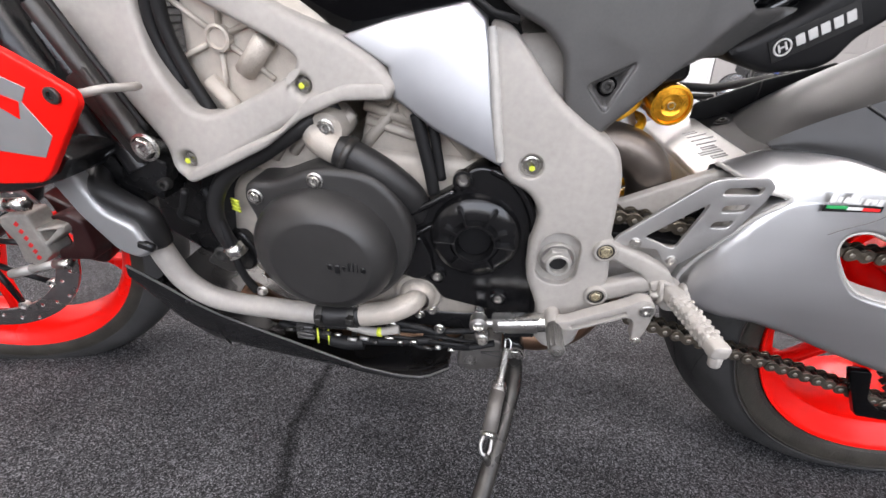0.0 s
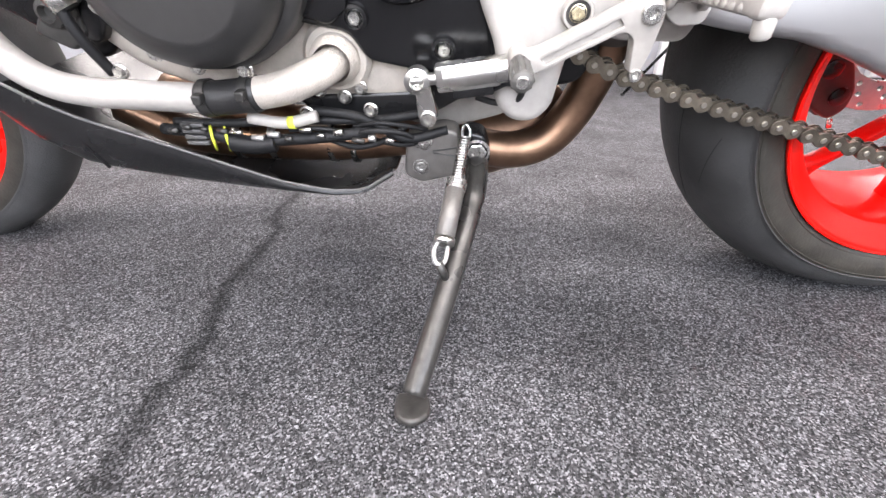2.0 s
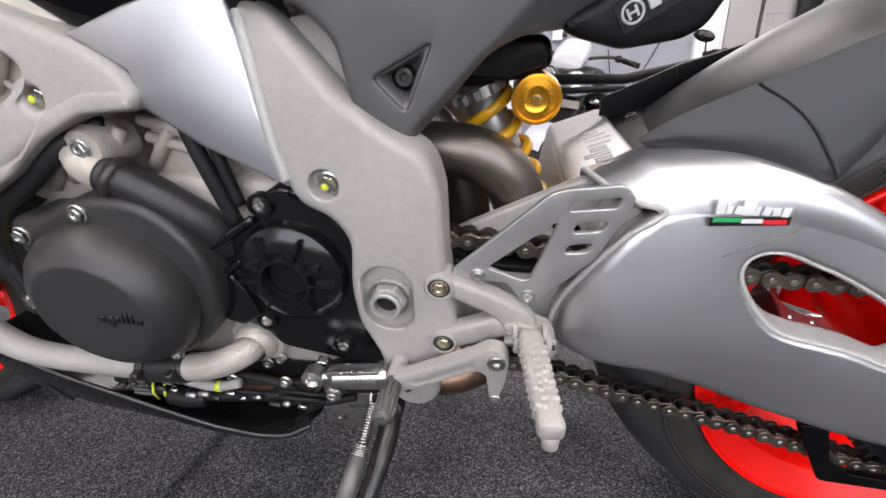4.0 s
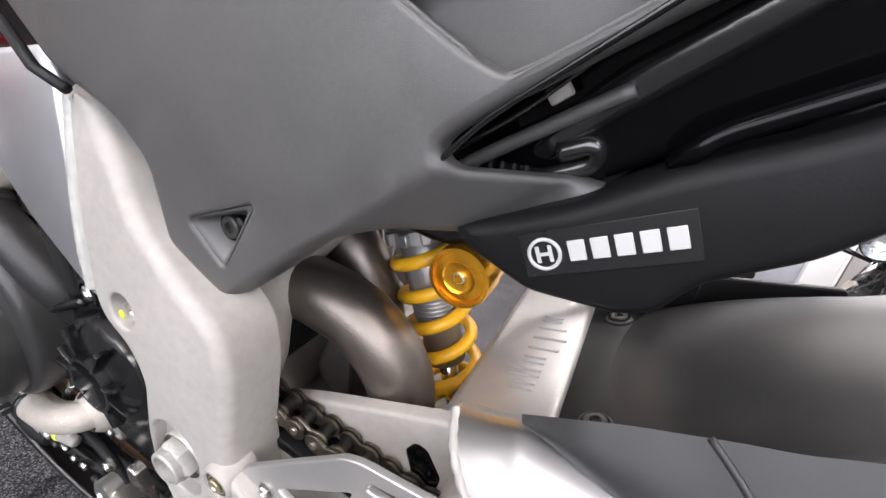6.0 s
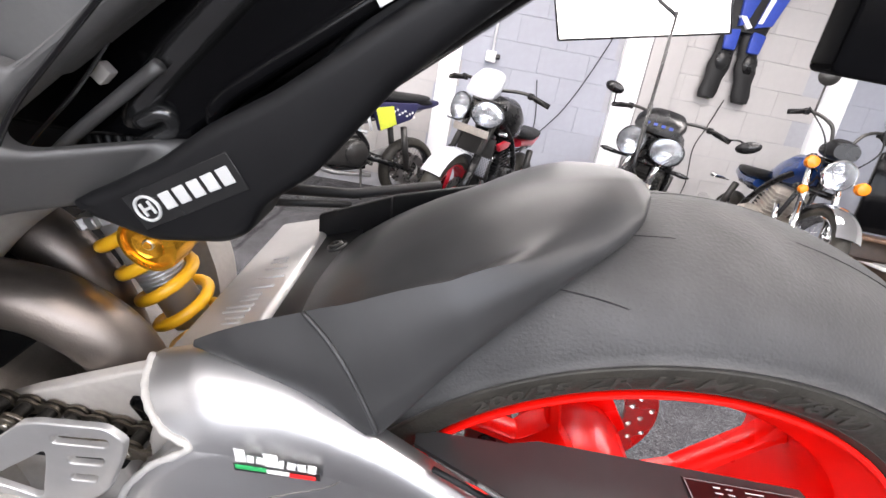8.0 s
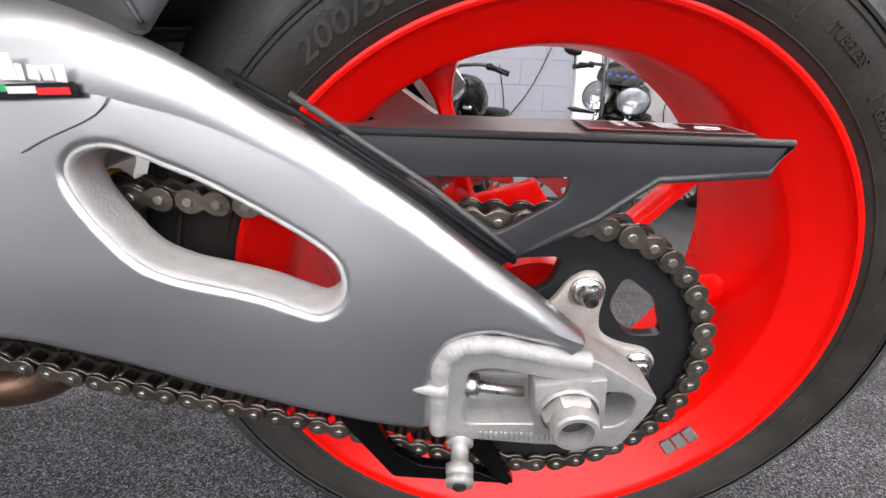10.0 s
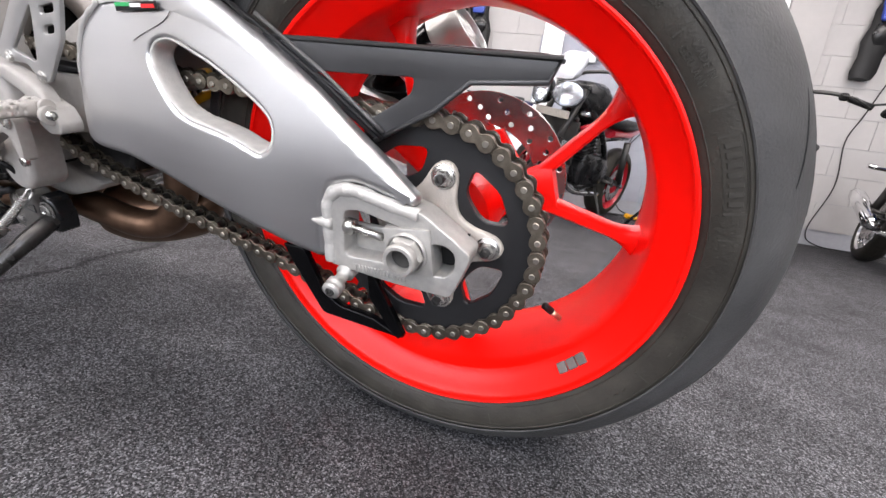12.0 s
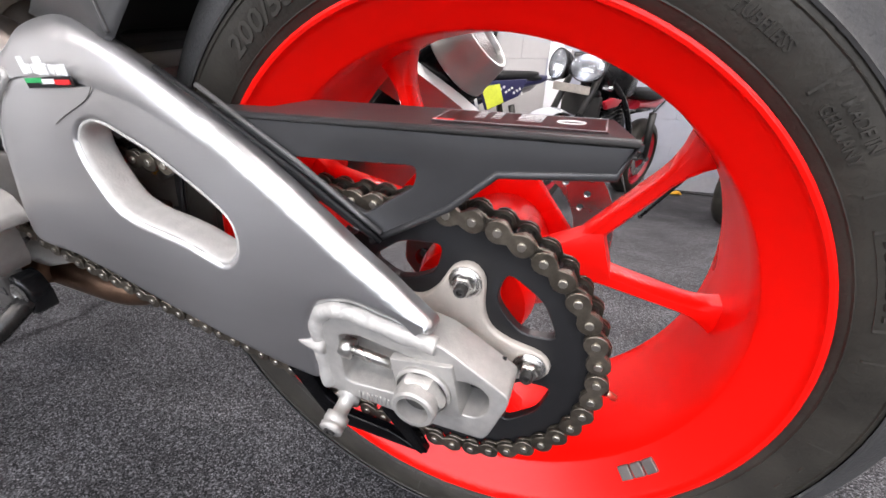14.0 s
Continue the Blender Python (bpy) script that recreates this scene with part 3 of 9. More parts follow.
# balance weights and valve
for k in range(3):
    a = radians(-44.4 + k * 3.3)
    p = pose(WC[0] + 0.2090 * math.cos(a), WC[1] - 0.0775, WC[2] + 0.2090 * math.sin(a)) @ Matrix.Rotation(-a + math.pi / 2, 4, "Y") @ Matrix.Rotation(0.75, 4, "X")
    part("balance_weight", box(NB(), (0.0105, 0.004, 0.012), p, 0.0008, 1), BRACKET, rim, "grey stick-on balance weight")
bm = NB()
a = radians(-43.5)
va, vb = Vector((WC[0] + 0.187 * math.cos(a), MID - 0.012, WC[2] + 0.187 * math.sin(a))), Vector((WC[0] + 0.158 * math.cos(a), MID - 0.022, WC[2] + 0.158 * math.sin(a)))
tube(bm, [va, va.lerp(vb, 0.55)], 0.0035, 10)
part("valve", bm, BRASS, rim)
bm = NB()
tube(bm, [va.lerp(vb, 0.5), va.lerp(vb, 0.95), vb], [0.0045, 0.0045, 0.003], 10)
part("valve_cap", bm, RUBBER, rim)

# rear brake disc on the far side, drilled, with its caliper
bm = NB()
ring = lambda r, n=64, c=(0, 0.32): [(c[0] + r * math.cos(2 * math.pi * k / n), c[1] + r * math.sin(2 * math.pi * k / n)) for k in range(n)]
holes = [ring(0.070)]
for k in range(48):
    rr, aa = (0.079, 0.0905, 0.102)[k % 3], 2 * math.pi * k / 48
    holes.append([(rr * math.cos(aa) + 0.0036 * math.cos(2 * math.pi * i / 8), 0.32 + rr * math.sin(aa) + 0.0036 * math.sin(2 * math.pi * i / 8)) for i in range(8)])
plate(bm, ring(0.110), MID + 0.080, MID + 0.085, 0.0006, holes, 1)
part("brake_disc", bm, DISC, wheel, "drilled steel rear brake disc")
bm = NB()
plate(bm, [(x, z) for x, z in ring(0.072, 5)], MID + 0.070, MID + 0.080, 0.002, [ring(0.03, 24)])
part("disc_carrier", bm, RED, wheel)
# rear caliper astride the front of the disc
polar = lambda r, deg: (r * math.cos(radians(deg)), 0.32 + r * math.sin(radians(deg)))
bm = NB()
plate(bm, fillet([polar(0.084, 196), polar(0.122, 194), polar(0.136, 206), polar(0.137, 228), polar(0.132, 243), polar(0.112, 247), polar(0.090, 240), polar(0.080, 220)], 0.008, 4), MID + 0.058, MID + 0.074, 0.006, steps=4)
rear_caliper = part("rear_caliper", bm, DARK_STEEL, bike, "dark rear brake caliper")
bm = NB()
plate(bm, fillet([polar(0.116, 198), polar(0.135, 204), polar(0.136, 240), polar(0.116, 244)], 0.004, 3), MID + 0.070, MID + 0.098, 0.004)
plate(bm, fillet([polar(0.086, 198), polar(0.130, 198), polar(0.132, 240), polar(0.090, 238)], 0.006, 3), MID + 0.092, MID + 0.112, 0.004)
part("caliper_bridge", bm, DARK_STEEL, rear_caliper)
for r, deg in ((0.105, 208), (0.106, 232)):
    x, z = polar(r, deg)
    part("piston_cap", lathe(NB(), [(0.012, 0.003), (0.012, -0.003), (0.009, -0.005), (0, -0.005)], (x, MID + 0.058, z), 20), ENGINE_BLACK, rear_caliper)
x, z = polar(0.128, 246)
part("bleed_screw", tube(NB(), [(x, MID + 0.066, z), (x + 0.004, MID + 0.064, z - 0.012)], 0.0035, 10), STEEL, rear_caliper)

# sprocket
SY = -0.085
bm = NB()
teeth = []
for k in range(42):
    for f, r in ((0.0, 0.1005), (0.25, 0.1015), (0.42, 0.1085), (0.58, 0.1085), (0.75, 0.1015)):
        a = 2 * math.pi * (k + f) / 42
        teeth.append((r * math.cos(a), 0.32 + r * math.sin(a)))
cut = []
for k in range(5):
    a0 = radians(74 + 36 - 72 * k)
    pts = [(0.082, -0.36), (0.085, 0.0), (0.082, 0.36), (0.060, 0.26), (0.056, 0.0), (0.060, -0.26)]
    cut.append(fillet([(r * math.cos(a0 + d), 0.32 + r * math.sin(a0 + d)) for r, d in pts], 0.008))
plate(bm, teeth, SY - 0.0035, SY + 0.0035, 0.0008, cut + [ring(0.035, 32)], 1)
part("sprocket", bm, SPROCKET, wheel, "black rear sprocket with five openings")
bm = NB()
star = []
for k in range(5):
    a0 = radians(74 - 72 * k)
    for d, r in ((0.33, 0.052), (0.16, 0.070), (0.0, 0.0765), (-0.16, 0.070), (-0.33, 0.052), (-0.628, 0.044)):
        star.append((r * math.cos(a0 + d), 0.32 + r * math.sin(a0 + d)))
plate(bm, spline(star, 3, True), SY - 0.009, SY - 0.004, 0.0025, [ring(0.026, 24)])
carrier = part("sprocket_carrier", bm, CASTING, wheel, "cast aluminium sprocket carrier")
NUT = hex_bolt_mesh("nut", STEEL, 0.5, 0.7)
WASHER = mesh_of("washer", lathe(NB(), [(0.0112, 0.0005), (0.0112, -0.0012), (0.0105, -0.0018), (0.004, -0.0018)], seg=24), STEEL)
STUD = mesh_of("stud", lathe(NB(), [(0.5, 0), (0.5, -0.7), (0.42, -0.8), (0.25, -0.8), (0.2, -0.6), (0, -0.6)], seg=14), DARK_STEEL)
for k in range(5):
    a0 = radians(74 - 72 * k)
    x, z = 0.063 * math.cos(a0), 0.32 + 0.063 * math.sin(a0)
    repeat("washer", WASHER, carrier, Matrix.Translation((x, SY - 0.009, z)))
    repeat("nut", NUT, carrier, Matrix.Translation((x, SY - 0.009, z)) @ Matrix.Diagonal((0.0145, 0.011, 0.0145, 1)))
    repeat("stud", STUD, carrier, Matrix.Translation((x, SY - 0.015, z)) @ Matrix.Diagonal((0.0085, 0.009, 0.0085, 1)))

# chain
def chain_path():
    pts = []
    for k in range(33):  # rear sprocket, from the lower run round the back to the upper
        a = radians(-103 + 196 * k / 32)
        pts.append((0.1062 * math.cos(a), 0.32 + 0.1062 * math.sin(a)))
    top = [(-0.02, 0.4255), (-0.10, 0.4275), (-0.238, 0.4330), (-0.36, 0.4405), (-0.462, 0.4495), (-0.492, 0.4505)]
    pts += spline(top, 8)[1:]
    for k in range(1, 16):
        a = radians(100 + 150 * k / 16)
        pts.append((-0.489 + 0.0425 * math.cos(a), 0.4065 + 0.0425 * math.sin(a)))
    low = [(-0.505, 0.362), (-0.440, 0.325), (-0.36, 0.3000), (-0.280, 0.2790), (-0.165, 0.2510), (-0.07, 0.2235)]
    return pts + spline(low, 8)


def resample(pts, step):
    P = [Vector(p) for p in pts] + [Vector(pts[0])]
    total = sum((b - a).length for a, b in zip(P, P[1:]))
    n = int(round(total / step / 2)) * 2
    step, out, carry = total / n, [], 0.0
    for a, b in zip(P, P[1:]):
        L = (b - a).length
        s = carry
        while s < L - 1e-9:
            out.append(a.lerp(b, s / L))
            s += step
        carry = s - L
    return out[:n], step


pins, PITCH = resample(chain_path(), 0.015875)


def link_plate(bm, L, y0, y1, r=0.0076, waist=0.0042):
    pts = []
    for c, a0 in ((L / 2, -115), (-L / 2, 65)):
        for k in range(10):
            a = radians(a0 + 230 * k / 9)
            pts.append((c + r * math.cos(a), r * math.sin(a)))
        pts.append((0.0, waist if c > 0 else -waist))
    plate(bm, pts, y0, y1, 0.0004, steps=1)


bm = NB()
for y0, y1 in ((-0.0104, -0.0082), (0.0104, 0.0082)):
    link_plate(bm, PITCH, y0, y1)
OUTER = mesh_of("outer_link", bm, CHAIN_MAT)
bm = NB()
for y0, y1 in ((-0.0070, -0.0050), (0.0070, 0.0050)):
    link_plate(bm, PITCH, y0, y1, 0.0073, 0.0044)
INNER = mesh_of("inner_link", bm, CHAIN_MAT)
bm = NB()
for x in (-PITCH / 2, PITCH / 2):
    lathe(bm, [(0.0050, -0.0050), (0.0050, 0.0050)], (x, 0, 0), 12)
    for s_ in (-1, 1):
        lathe(bm, [(0.0040, s_ * 0.0070), (0.0058, s_ * 0.0071), (0.0058, s_ * 0.0081), (0.0040, s_ * 0.0082)], (x, 0, 0), 14)
ROLLER = mesh_of("link_roller", bm, CHAIN_DARK)
bm = NB()
for x in (-PITCH / 2, PITCH / 2):
    lathe(bm, [(0.0027, -0.0100), (0.0027, -0.0116), (0.0023, -0.0120), (0, -0.01205)], (x, 0, 0), 14)
PIN = mesh_of("link_pin", bm, CHAIN_PIN)
chain = part("drive_chain", lathe(NB(), [(0.0, -0.004), (0.0395, -0.004), (0.0395, 0.004), (0.0, 0.004)], (-0.489, SY, 0.4065), 15), SPROCKET, bike, "oiled steel drive chain")
for i, (a, b) in enumerate(zip(pins, pins[1:] + pins[:1])):
    d = b - a
    m = Matrix.Translation(((a.x + b.x) / 2, SY, (a.y + b.y) / 2)) @ Matrix.Rotation(-math.atan2(d.y, d.x), 4, "Y")
    repeat("chain_link", OUTER if i % 2 else INNER, chain, m)
    if i % 2:
        repeat("link_pin", PIN, chain, m)
    else:
        repeat("link_roller", ROLLER, chain, m)

# swingarm: polished beam with a welded slot
TOP = [(-0.318, 0.497), (-0.280, 0.505), (-0.240, 0.503), (-0.200, 0.5000), (-0.148, 0.4810), (-0.085, 0.4405), (-0.047, 0.4130), (-0.020, 0.3945), (0.010, 0.3700), (0.008, 0.3620)]
BOT = [(-0.045, 0.3735), (-0.064, 0.3690), (-0.073, 0.3560), (-0.074, 0.3000), (-0.083, 0.2960), (-0.116, 0.301), (-0.160, 0.312), (-0.215, 0.329), (-0.262, 0.346), (-0.305, 0.358), (-0.376, 0.3645), (-0.387, 0.371), (-0.384, 0.400), (-0.369, 0.436), (-0.340, 0.478)]
SLOT = [(-0.258, 0.459), (-0.257, 0.446), (-0.246, 0.428), (-0.231, 0.4115), (-0.213, 0.4035), (-0.190, 0.3990), (-0.168, 0.3940), (-0.150, 0.3875), (-0.138, 0.3850), (-0.127, 0.3935), (-0.125, 0.4080), (-0.1335, 0.4215), (-0.160, 0.4380), (-0.190, 0.4535), (-0.209, 0.4610), (-0.232, 0.4690), (-0.249, 0.4675)]
slot = spline(SLOT, 4, True)
slot = slot if area2(slot) > 0 else slot[::-1]
bm = NB()
def lean_in(bm):
    """The beam's face draws in towards its upper edge and its front end."""
    for v in bm.verts:
        d = min(0.05, max(0.0, v.co.z - 0.360))
        v.co.y += 0.19 * (d * d / 0.10 + max(0.0, v.co.z - 0.410)) + 11.0 * max(0.0, -0.335 - v.co.x) ** 2
    return bm


plate(bm, fillet(TOP + BOT, 0.006, 3), -0.136, -0.120, 0.010, [slot], 6, 0.004)
CUT_X, CUT_Z = [-0.382 + 0.010 * k for k in range(38)], [0.305 + 0.010 * k for k in range(22)]
lean_in(slice_up(bm, CUT_X, CUT_Z))
swingarm = part("swingarm", bm, POLISHED, bike, "polished aluminium banana swingarm with welds", 60)
even = swingarm.modifiers.new("even_normals", "WEIGHTED_NORMAL")
even.keep_sharp, even.weight = True, 60
bm = NB()
rings = []
for d, y in ((-0.0008, -0.1338), (0.0006, -0.1348), (0.0018, -0.1340), (0.0028, -0.1310), (0.0033, -0.1260), (0.0040, -0.1180), (0.0044, -0.1140), (0.0036, -0.1130)):
    rings.append([(x, y + 0.0003 * noise.noise((x * 110, y * 300, z * 160)), z) for x, z in inset(slot, d)])
loft(bm, rings, closed=True)
part("slot_wall", lean_in(bm), WELD, swingarm, "pale rough inner wall of the slot", 70)
bm = NB()
core = [(-0.325, 0.487), (-0.280, 0.495), (-0.200, 0.490), (-0.148, 0.471), (-0.085, 0.430), (-0.047, 0.403), (-0.055, 0.378), (-0.078, 0.368), (-0.083, 0.307), (-0.215, 0.340), (-0.305, 0.369), (-0.355, 0.378), (-0.345, 0.430)]
plate(bm, core, -0.124, -0.116, 0.002, [inset(slot, -0.002)])
slice_up(bm, CUT_X, CUT_Z)
part("inner_wall", lean_in(bm), POLISHED, swingarm)
# the beam's wide rounded shoulder, from its face over to the top
FACE = [(-0.317, -0.1158, 0.492), (-0.300, -0.1160, 0.4945), (-0.280, -0.1165, 0.4945), (-0.240, -0.1170, 0.4925), (-0.2165, -0.1180, 0.488), (-0.190, -0.1190, 0.4815), (-0.150, -0.1215, 0.4650), (-0.100, -0.1225, 0.4370)]
RIDGE = [(-0.3695, -0.066, 0.508), (-0.345, -0.070, 0.521), (-0.328, -0.074, 0.529), (-0.280, -0.086, 0.532), (-0.240, -0.097, 0.524), (-0.200, -0.104, 0.5090), (-0.150, -0.109, 0.4815), (-0.100, -0.114, 0.4480)]
bm = NB()
rows = []
for f, t in zip(spline(FACE, 6), spline(RIDGE, 6)):
    f, t = Vector(f), Vector(t)
    c = Vector(((f.x + t.x) / 2 - 0.25 * (f.x - t.x), f.y + 0.12 * (t.y - f.y), t.z - 0.10 * (t.z - f.z)))
    row = [tuple((1 - u) ** 2 * f + 2 * u * (1 - u) * c + u * u * t) for u in [k / 12 for k in range(13)]]
    rows.append(row + [(t.x, t.y + 0.012, t.z - 0.006), (t.x, t.y + 0.02, t.z - 0.05)])
loft(bm, rows)
part("beam_shoulder", bm, POLISHED, swingarm, "", 70)
bm = NB()
tube(bm, spline([(-0.2165, -0.1125, 0.5060), (-0.2265, -0.1162, 0.4945), (-0.2378, -0.1178, 0.4828), (-0.2633, -0.1201, 0.4712), (-0.275, -0.1214, 0.4650)], 6), 0.00036, 6)
part("joint_line", bm, BRACKET, swingarm)
# the weld round the beam's front end
bm = NB()
front = spline([(-0.386, -0.106, 0.372), (-0.3825, -0.107, 0.400), (-0.3675, -0.114, 0.436), (-0.342, -0.1175, 0.474), (-0.3185, -0.1155, 0.494)] + [rows[0][k] for k in (3, 6, 9, 12)], 10)
tube(bm, front, [0.0024 + 0.0003 * math.sin(i * 1.3) for i in range(len(front))], 12)
part("weld", bm, WELD, swingarm)
# cast pivot piece in front of the beam
bm = NB()
plate(bm, fillet([(-0.560, 0.385), (-0.548, 0.405), (-0.505, 0.429), (-0.461, 0.455), (-0.386, 0.4930), (-0.3695, 0.5010), (-0.325, 0.5100), (-0.315, 0.490), (-0.362, 0.340), (-0.420, 0.340), (-0.520, 0.372)], 0.01), -0.073, -0.0625, 0.003)
plate(bm, fillet([(-0.358, 0.470), (-0.350, 0.490), (-0.330, 0.495), (-0.325, 0.480), (-0.355, 0.380), (-0.366, 0.380)], 0.006), -0.100, -0.055, 0.005)
part("pivot_casting", bm, CAST, swingarm, "matt cast pivot end")
bm = NB()
plate(bm, fillet([(-0.505, 0.372), (-0.505, 0.424), (-0.385, 0.424), (-0.374, 0.405), (-0.376, 0.368), (-0.400, 0.362), (-0.450, 0.356)], 0.006), -0.096, -0.070, 0.004)
part("pivot_arm", bm, CAST, swingarm)
bm = NB()
plate(bm, [(-0.500, 0.4245), (-0.500, 0.4335), (-0.470, 0.4335), (-0.386, 0.4300), (-0.384, 0.4245)], -0.0975, -0.066, 0.002)
part("chain_rub_strip", bm, TAIL_PLASTIC, swingarm, "black chain rubbing strip")
# far arm
bm = NB()
plate(bm, fillet(TOP + BOT, 0.006, 3), 0.205, 0.165, 0.010, [slot], 4, 0.004)
part("far_arm", bm, POLISHED, swingarm)
# cross brace with a raised mark
bm = NB()
for m, size in ((pose(-0.3470, 0.055, 0.4928, 0, -20, 0), (0.066, 0.225, 0.012)), (pose(-0.3810, 0.055, 0.4420, 0, -80, 0), (0.088, 0.225, 0.012))):
    box(bm, size, m, 0.006, 3)
brace = part("cross_brace", bm, BRUSHED, swingarm, "aluminium swingarm brace with embossed mark")
for k, (h, d) in enumerate(((0.0, 0.0), (0.0, -0.5), (0.0, 0.0), (0.4, 0.0), (0.6, 0.0), (0.4, 0.0), (0.0, 0.0))):
    for dy in (-0.0032, 0.0032) if h == 0 else (0.0,):
        part("embossed_bar", box(NB(), (0.016 * (1 + h + abs(d)), 0.0034, 0.0026), pose(-0.3470, 0.055, 0.4928, 0, -20, 0) @ pose(0.006 + 0.007 * (h + d), -0.070 + k * 0.0148 + dy, 0.0062), 0.0010, 2), BRUSHED, brace)

# axle end: welded dropout, adjuster and hollow nut
bm = NB()
DROP = [(-0.073, 0.294), (-0.073, 0.354), (-0.063, 0.3675), (-0.045, 0.371), (0.006, 0.3625), (0.016, 0.3600), (0.040, 0.3450), (0.058, 0.3330), (0.057, 0.3240), (0.046, 0.2930), (0.042, 0.2885), (-0.010, 0.289)]
WINDOW = fillet([(-0.057, 0.306), (-0.057, 0.349), (-0.042, 0.352), (0.006, 0.3425), (0.006, 0.309)], 0.006)
AXLE_SLOT = fillet([(0.024, 0.307), (0.024, 0.336), (0.038, 0.336), (0.0455, 0.330), (0.0455, 0.316), (0.038, 0.307)], 0.005)
plate(bm, fillet(DROP, 0.004), -0.1345, -0.108, 0.0014, [WINDOW, AXLE_SLOT])
dropout = part("dropout", bm, ALLOY, swingarm, "grey machined axle carrier")
bm = NB()
rimline = spline([(-0.0725, -0.1318, 0.297), (-0.0730, -0.1318, 0.325), (-0.0725, -0.1322, 0.352), (-0.063, -0.1330, 0.3655), (-0.045, -0.1330, 0.3685), (-0.020, -0.1325, 0.3635), (0.012, -0.1320, 0.3575)], 24)
tube(bm, rimline, [0.0058 + 0.00014 * math.sin(i * 1.57) + 0.0004 * math.sin(i * 0.31) for i in range(len(rimline))], 12)
part("weld", bm, WELD, dropout)
bm = NB()
box(bm, (0.070, 0.006, 0.030), pose(-0.022, -0.112, 0.316), 0.002)
part("back_plate", bm, ALLOY, dropout)
bm = NB()
box(bm, (0.042, 0.024, 0.042), pose(0.0055, -0.1255, 0.3250, 0, -8, 0), 0.0012)
part("axle_block", bm, ALLOY, dropout)
# dark backing added for the shade inside the axle slot
part("slot_dark", plate(NB(), [(0.018, 0.303), (0.018, 0.340), (0.050, 0.340), (0.050, 0.303)], -0.1105, -0.1085, 0.0005), RUBBER, dropout)
part("adjuster_cone", tube(NB(), [(-0.0895, -0.1345, 0.3350), (-0.0870, -0.1345, 0.3350), (-0.0740, -0.1345, 0.3348), (-0.068, -0.1345, 0.3346)], [0.0012, 0.0024, 0.0052, 0.0055], 14), WELD, dropout)
bm = NB()
lathe(bm, [(0.0185, 0), (0.0185, -0.003), (0.017, -0.0045)], (0.0045, -0.1365, 0.3245), 28)
lathe(bm, [(0.0168, -0.003), (0.0168, -0.0095), (0.0150, -0.0115)], (0.0045, -0.1365, 0.3245), 6)
lathe(bm, [(0.0140, -0.009), (0.0140, -0.0175), (0.0128, -0.019), (0.0102, -0.019), (0.0098, 0.0), (0, 0.0)], (0.0045, -0.1365, 0.3245), 28)
axle_nut = part("axle_nut", bm, ALLOY, dropout, "hollow axle with hexagon nut")
# dark disc down the axle's bore, standing in for the shade inside
part("axle_bore_dark", lathe(NB(), [(0.0097, -0.009), (0.0, -0.0085)], (0.0045, -0.1365, 0.3245), 24), DARK_STEEL, axle_nut)
bm = NB()
tube(bm, [(-0.058, -0.129, 0.334), (-0.022, -0.129, 0.329)], 0.0035, 12)
tube(bm, [(-0.058, -0.129, 0.334), (-0.050, -0.129, 0.333)], 0.0075, 6)
part("adjuster_screw", bm, STEEL, dropout)
bm = NB()
for k in range(16):
    box(bm, (0.0018, 0.0016, 0.0065), pose(-0.046 + k * 0.0032, -0.1346, 0.2970), 0.0004, 1)
part("adjuster_scale", bm, ALLOY, dropout, "raised adjuster scale")
bm = NB()
prof = [(-0.112, 0.0092), (-0.127, 0.0092), (-0.1275, 0.0060), (-0.130, 0.0060), (-0.1305, 0.0088), (-0.134, 0.0088), (-0.1345, 0.0056), (-0.146, 0.0056), (-0.1465, 0.0086), (-0.1515, 0.0086), (-0.152, 0.0078), (-0.1535, 0.0078), (-0.154, 0.0086), (-0.1575, 0.0084), (-0.158, 0.0030)]
tube(bm, [(-0.058 + 0.02 * (y + 0.112), y, 0.292 + 0.26 * (y + 0.112)) for y, r in prof], [r for y, r in prof], 20)
bobbin = part("paddock_bobbin", bm, ALLOY, swingarm, "aluminium paddock stand bobbin")
bolt(bobbin, BOLT_DARK, -0.059, -0.1575, 0.2802, 0.0085, 0.004)

# chain guard with warning label
bm = NB()
GUARD = [(-0.146, 0.477), (0.100, 0.4785), (0.092, 0.4625), (0.037, 0.4575), (0.010, 0.4345), (-0.040, 0.405), (-0.058, 0.416)]
plate(bm, fillet(GUARD, 0.004, 2), -0.105, -0.1015, 0.0012, [fillet([(-0.097, 0.4545), (-0.008, 0.4575), (-0.010, 0.446), (-0.044, 0.4235)], 0.004)])
guard = part("chain_guard", bm, GUARD_PLASTIC, bike, "black plastic chain guard with a dark warning label")
bm = NB()
loft(bm, [[(-0.190, -0.074, 0.4750), (-0.190, -0.060, 0.472)], [(-0.125, -0.104, 0.479), (-0.125, -0.060, 0.473)], [(-0.103, -0.104, 0.480), (-0.103, -0.058, 0.479)], [(0.088, -0.104, 0.4805), (0.088, -0.060, 0.479)], [(0.102, -0.104, 0.4785), (0.098, -0.090, 0.478)]])
thicken(bm, 0.003)
part("top_flange", bm, GUARD_PLASTIC, guard)
bm = NB()
tube(bm, [(-0.146, -0.1045, 0.4775), (0.100, -0.1045, 0.479), (0.093, -0.1045, 0.463), (0.037, -0.1045, 0.458), (0.010, -0.1045, 0.435), (-0.042, -0.1045, 0.405)], 0.0022, 8)
part("edge_bead", bm, GUARD_PLASTIC, guard)
bm = NB()
tube(bm, [(-0.178, -0.108, 0.5030), (-0.148, -0.108, 0.4860), (-0.085, -0.108, 0.4455), (-0.047, -0.108, 0.4180), (-0.033, -0.108, 0.4080)], 0.0019, 8)
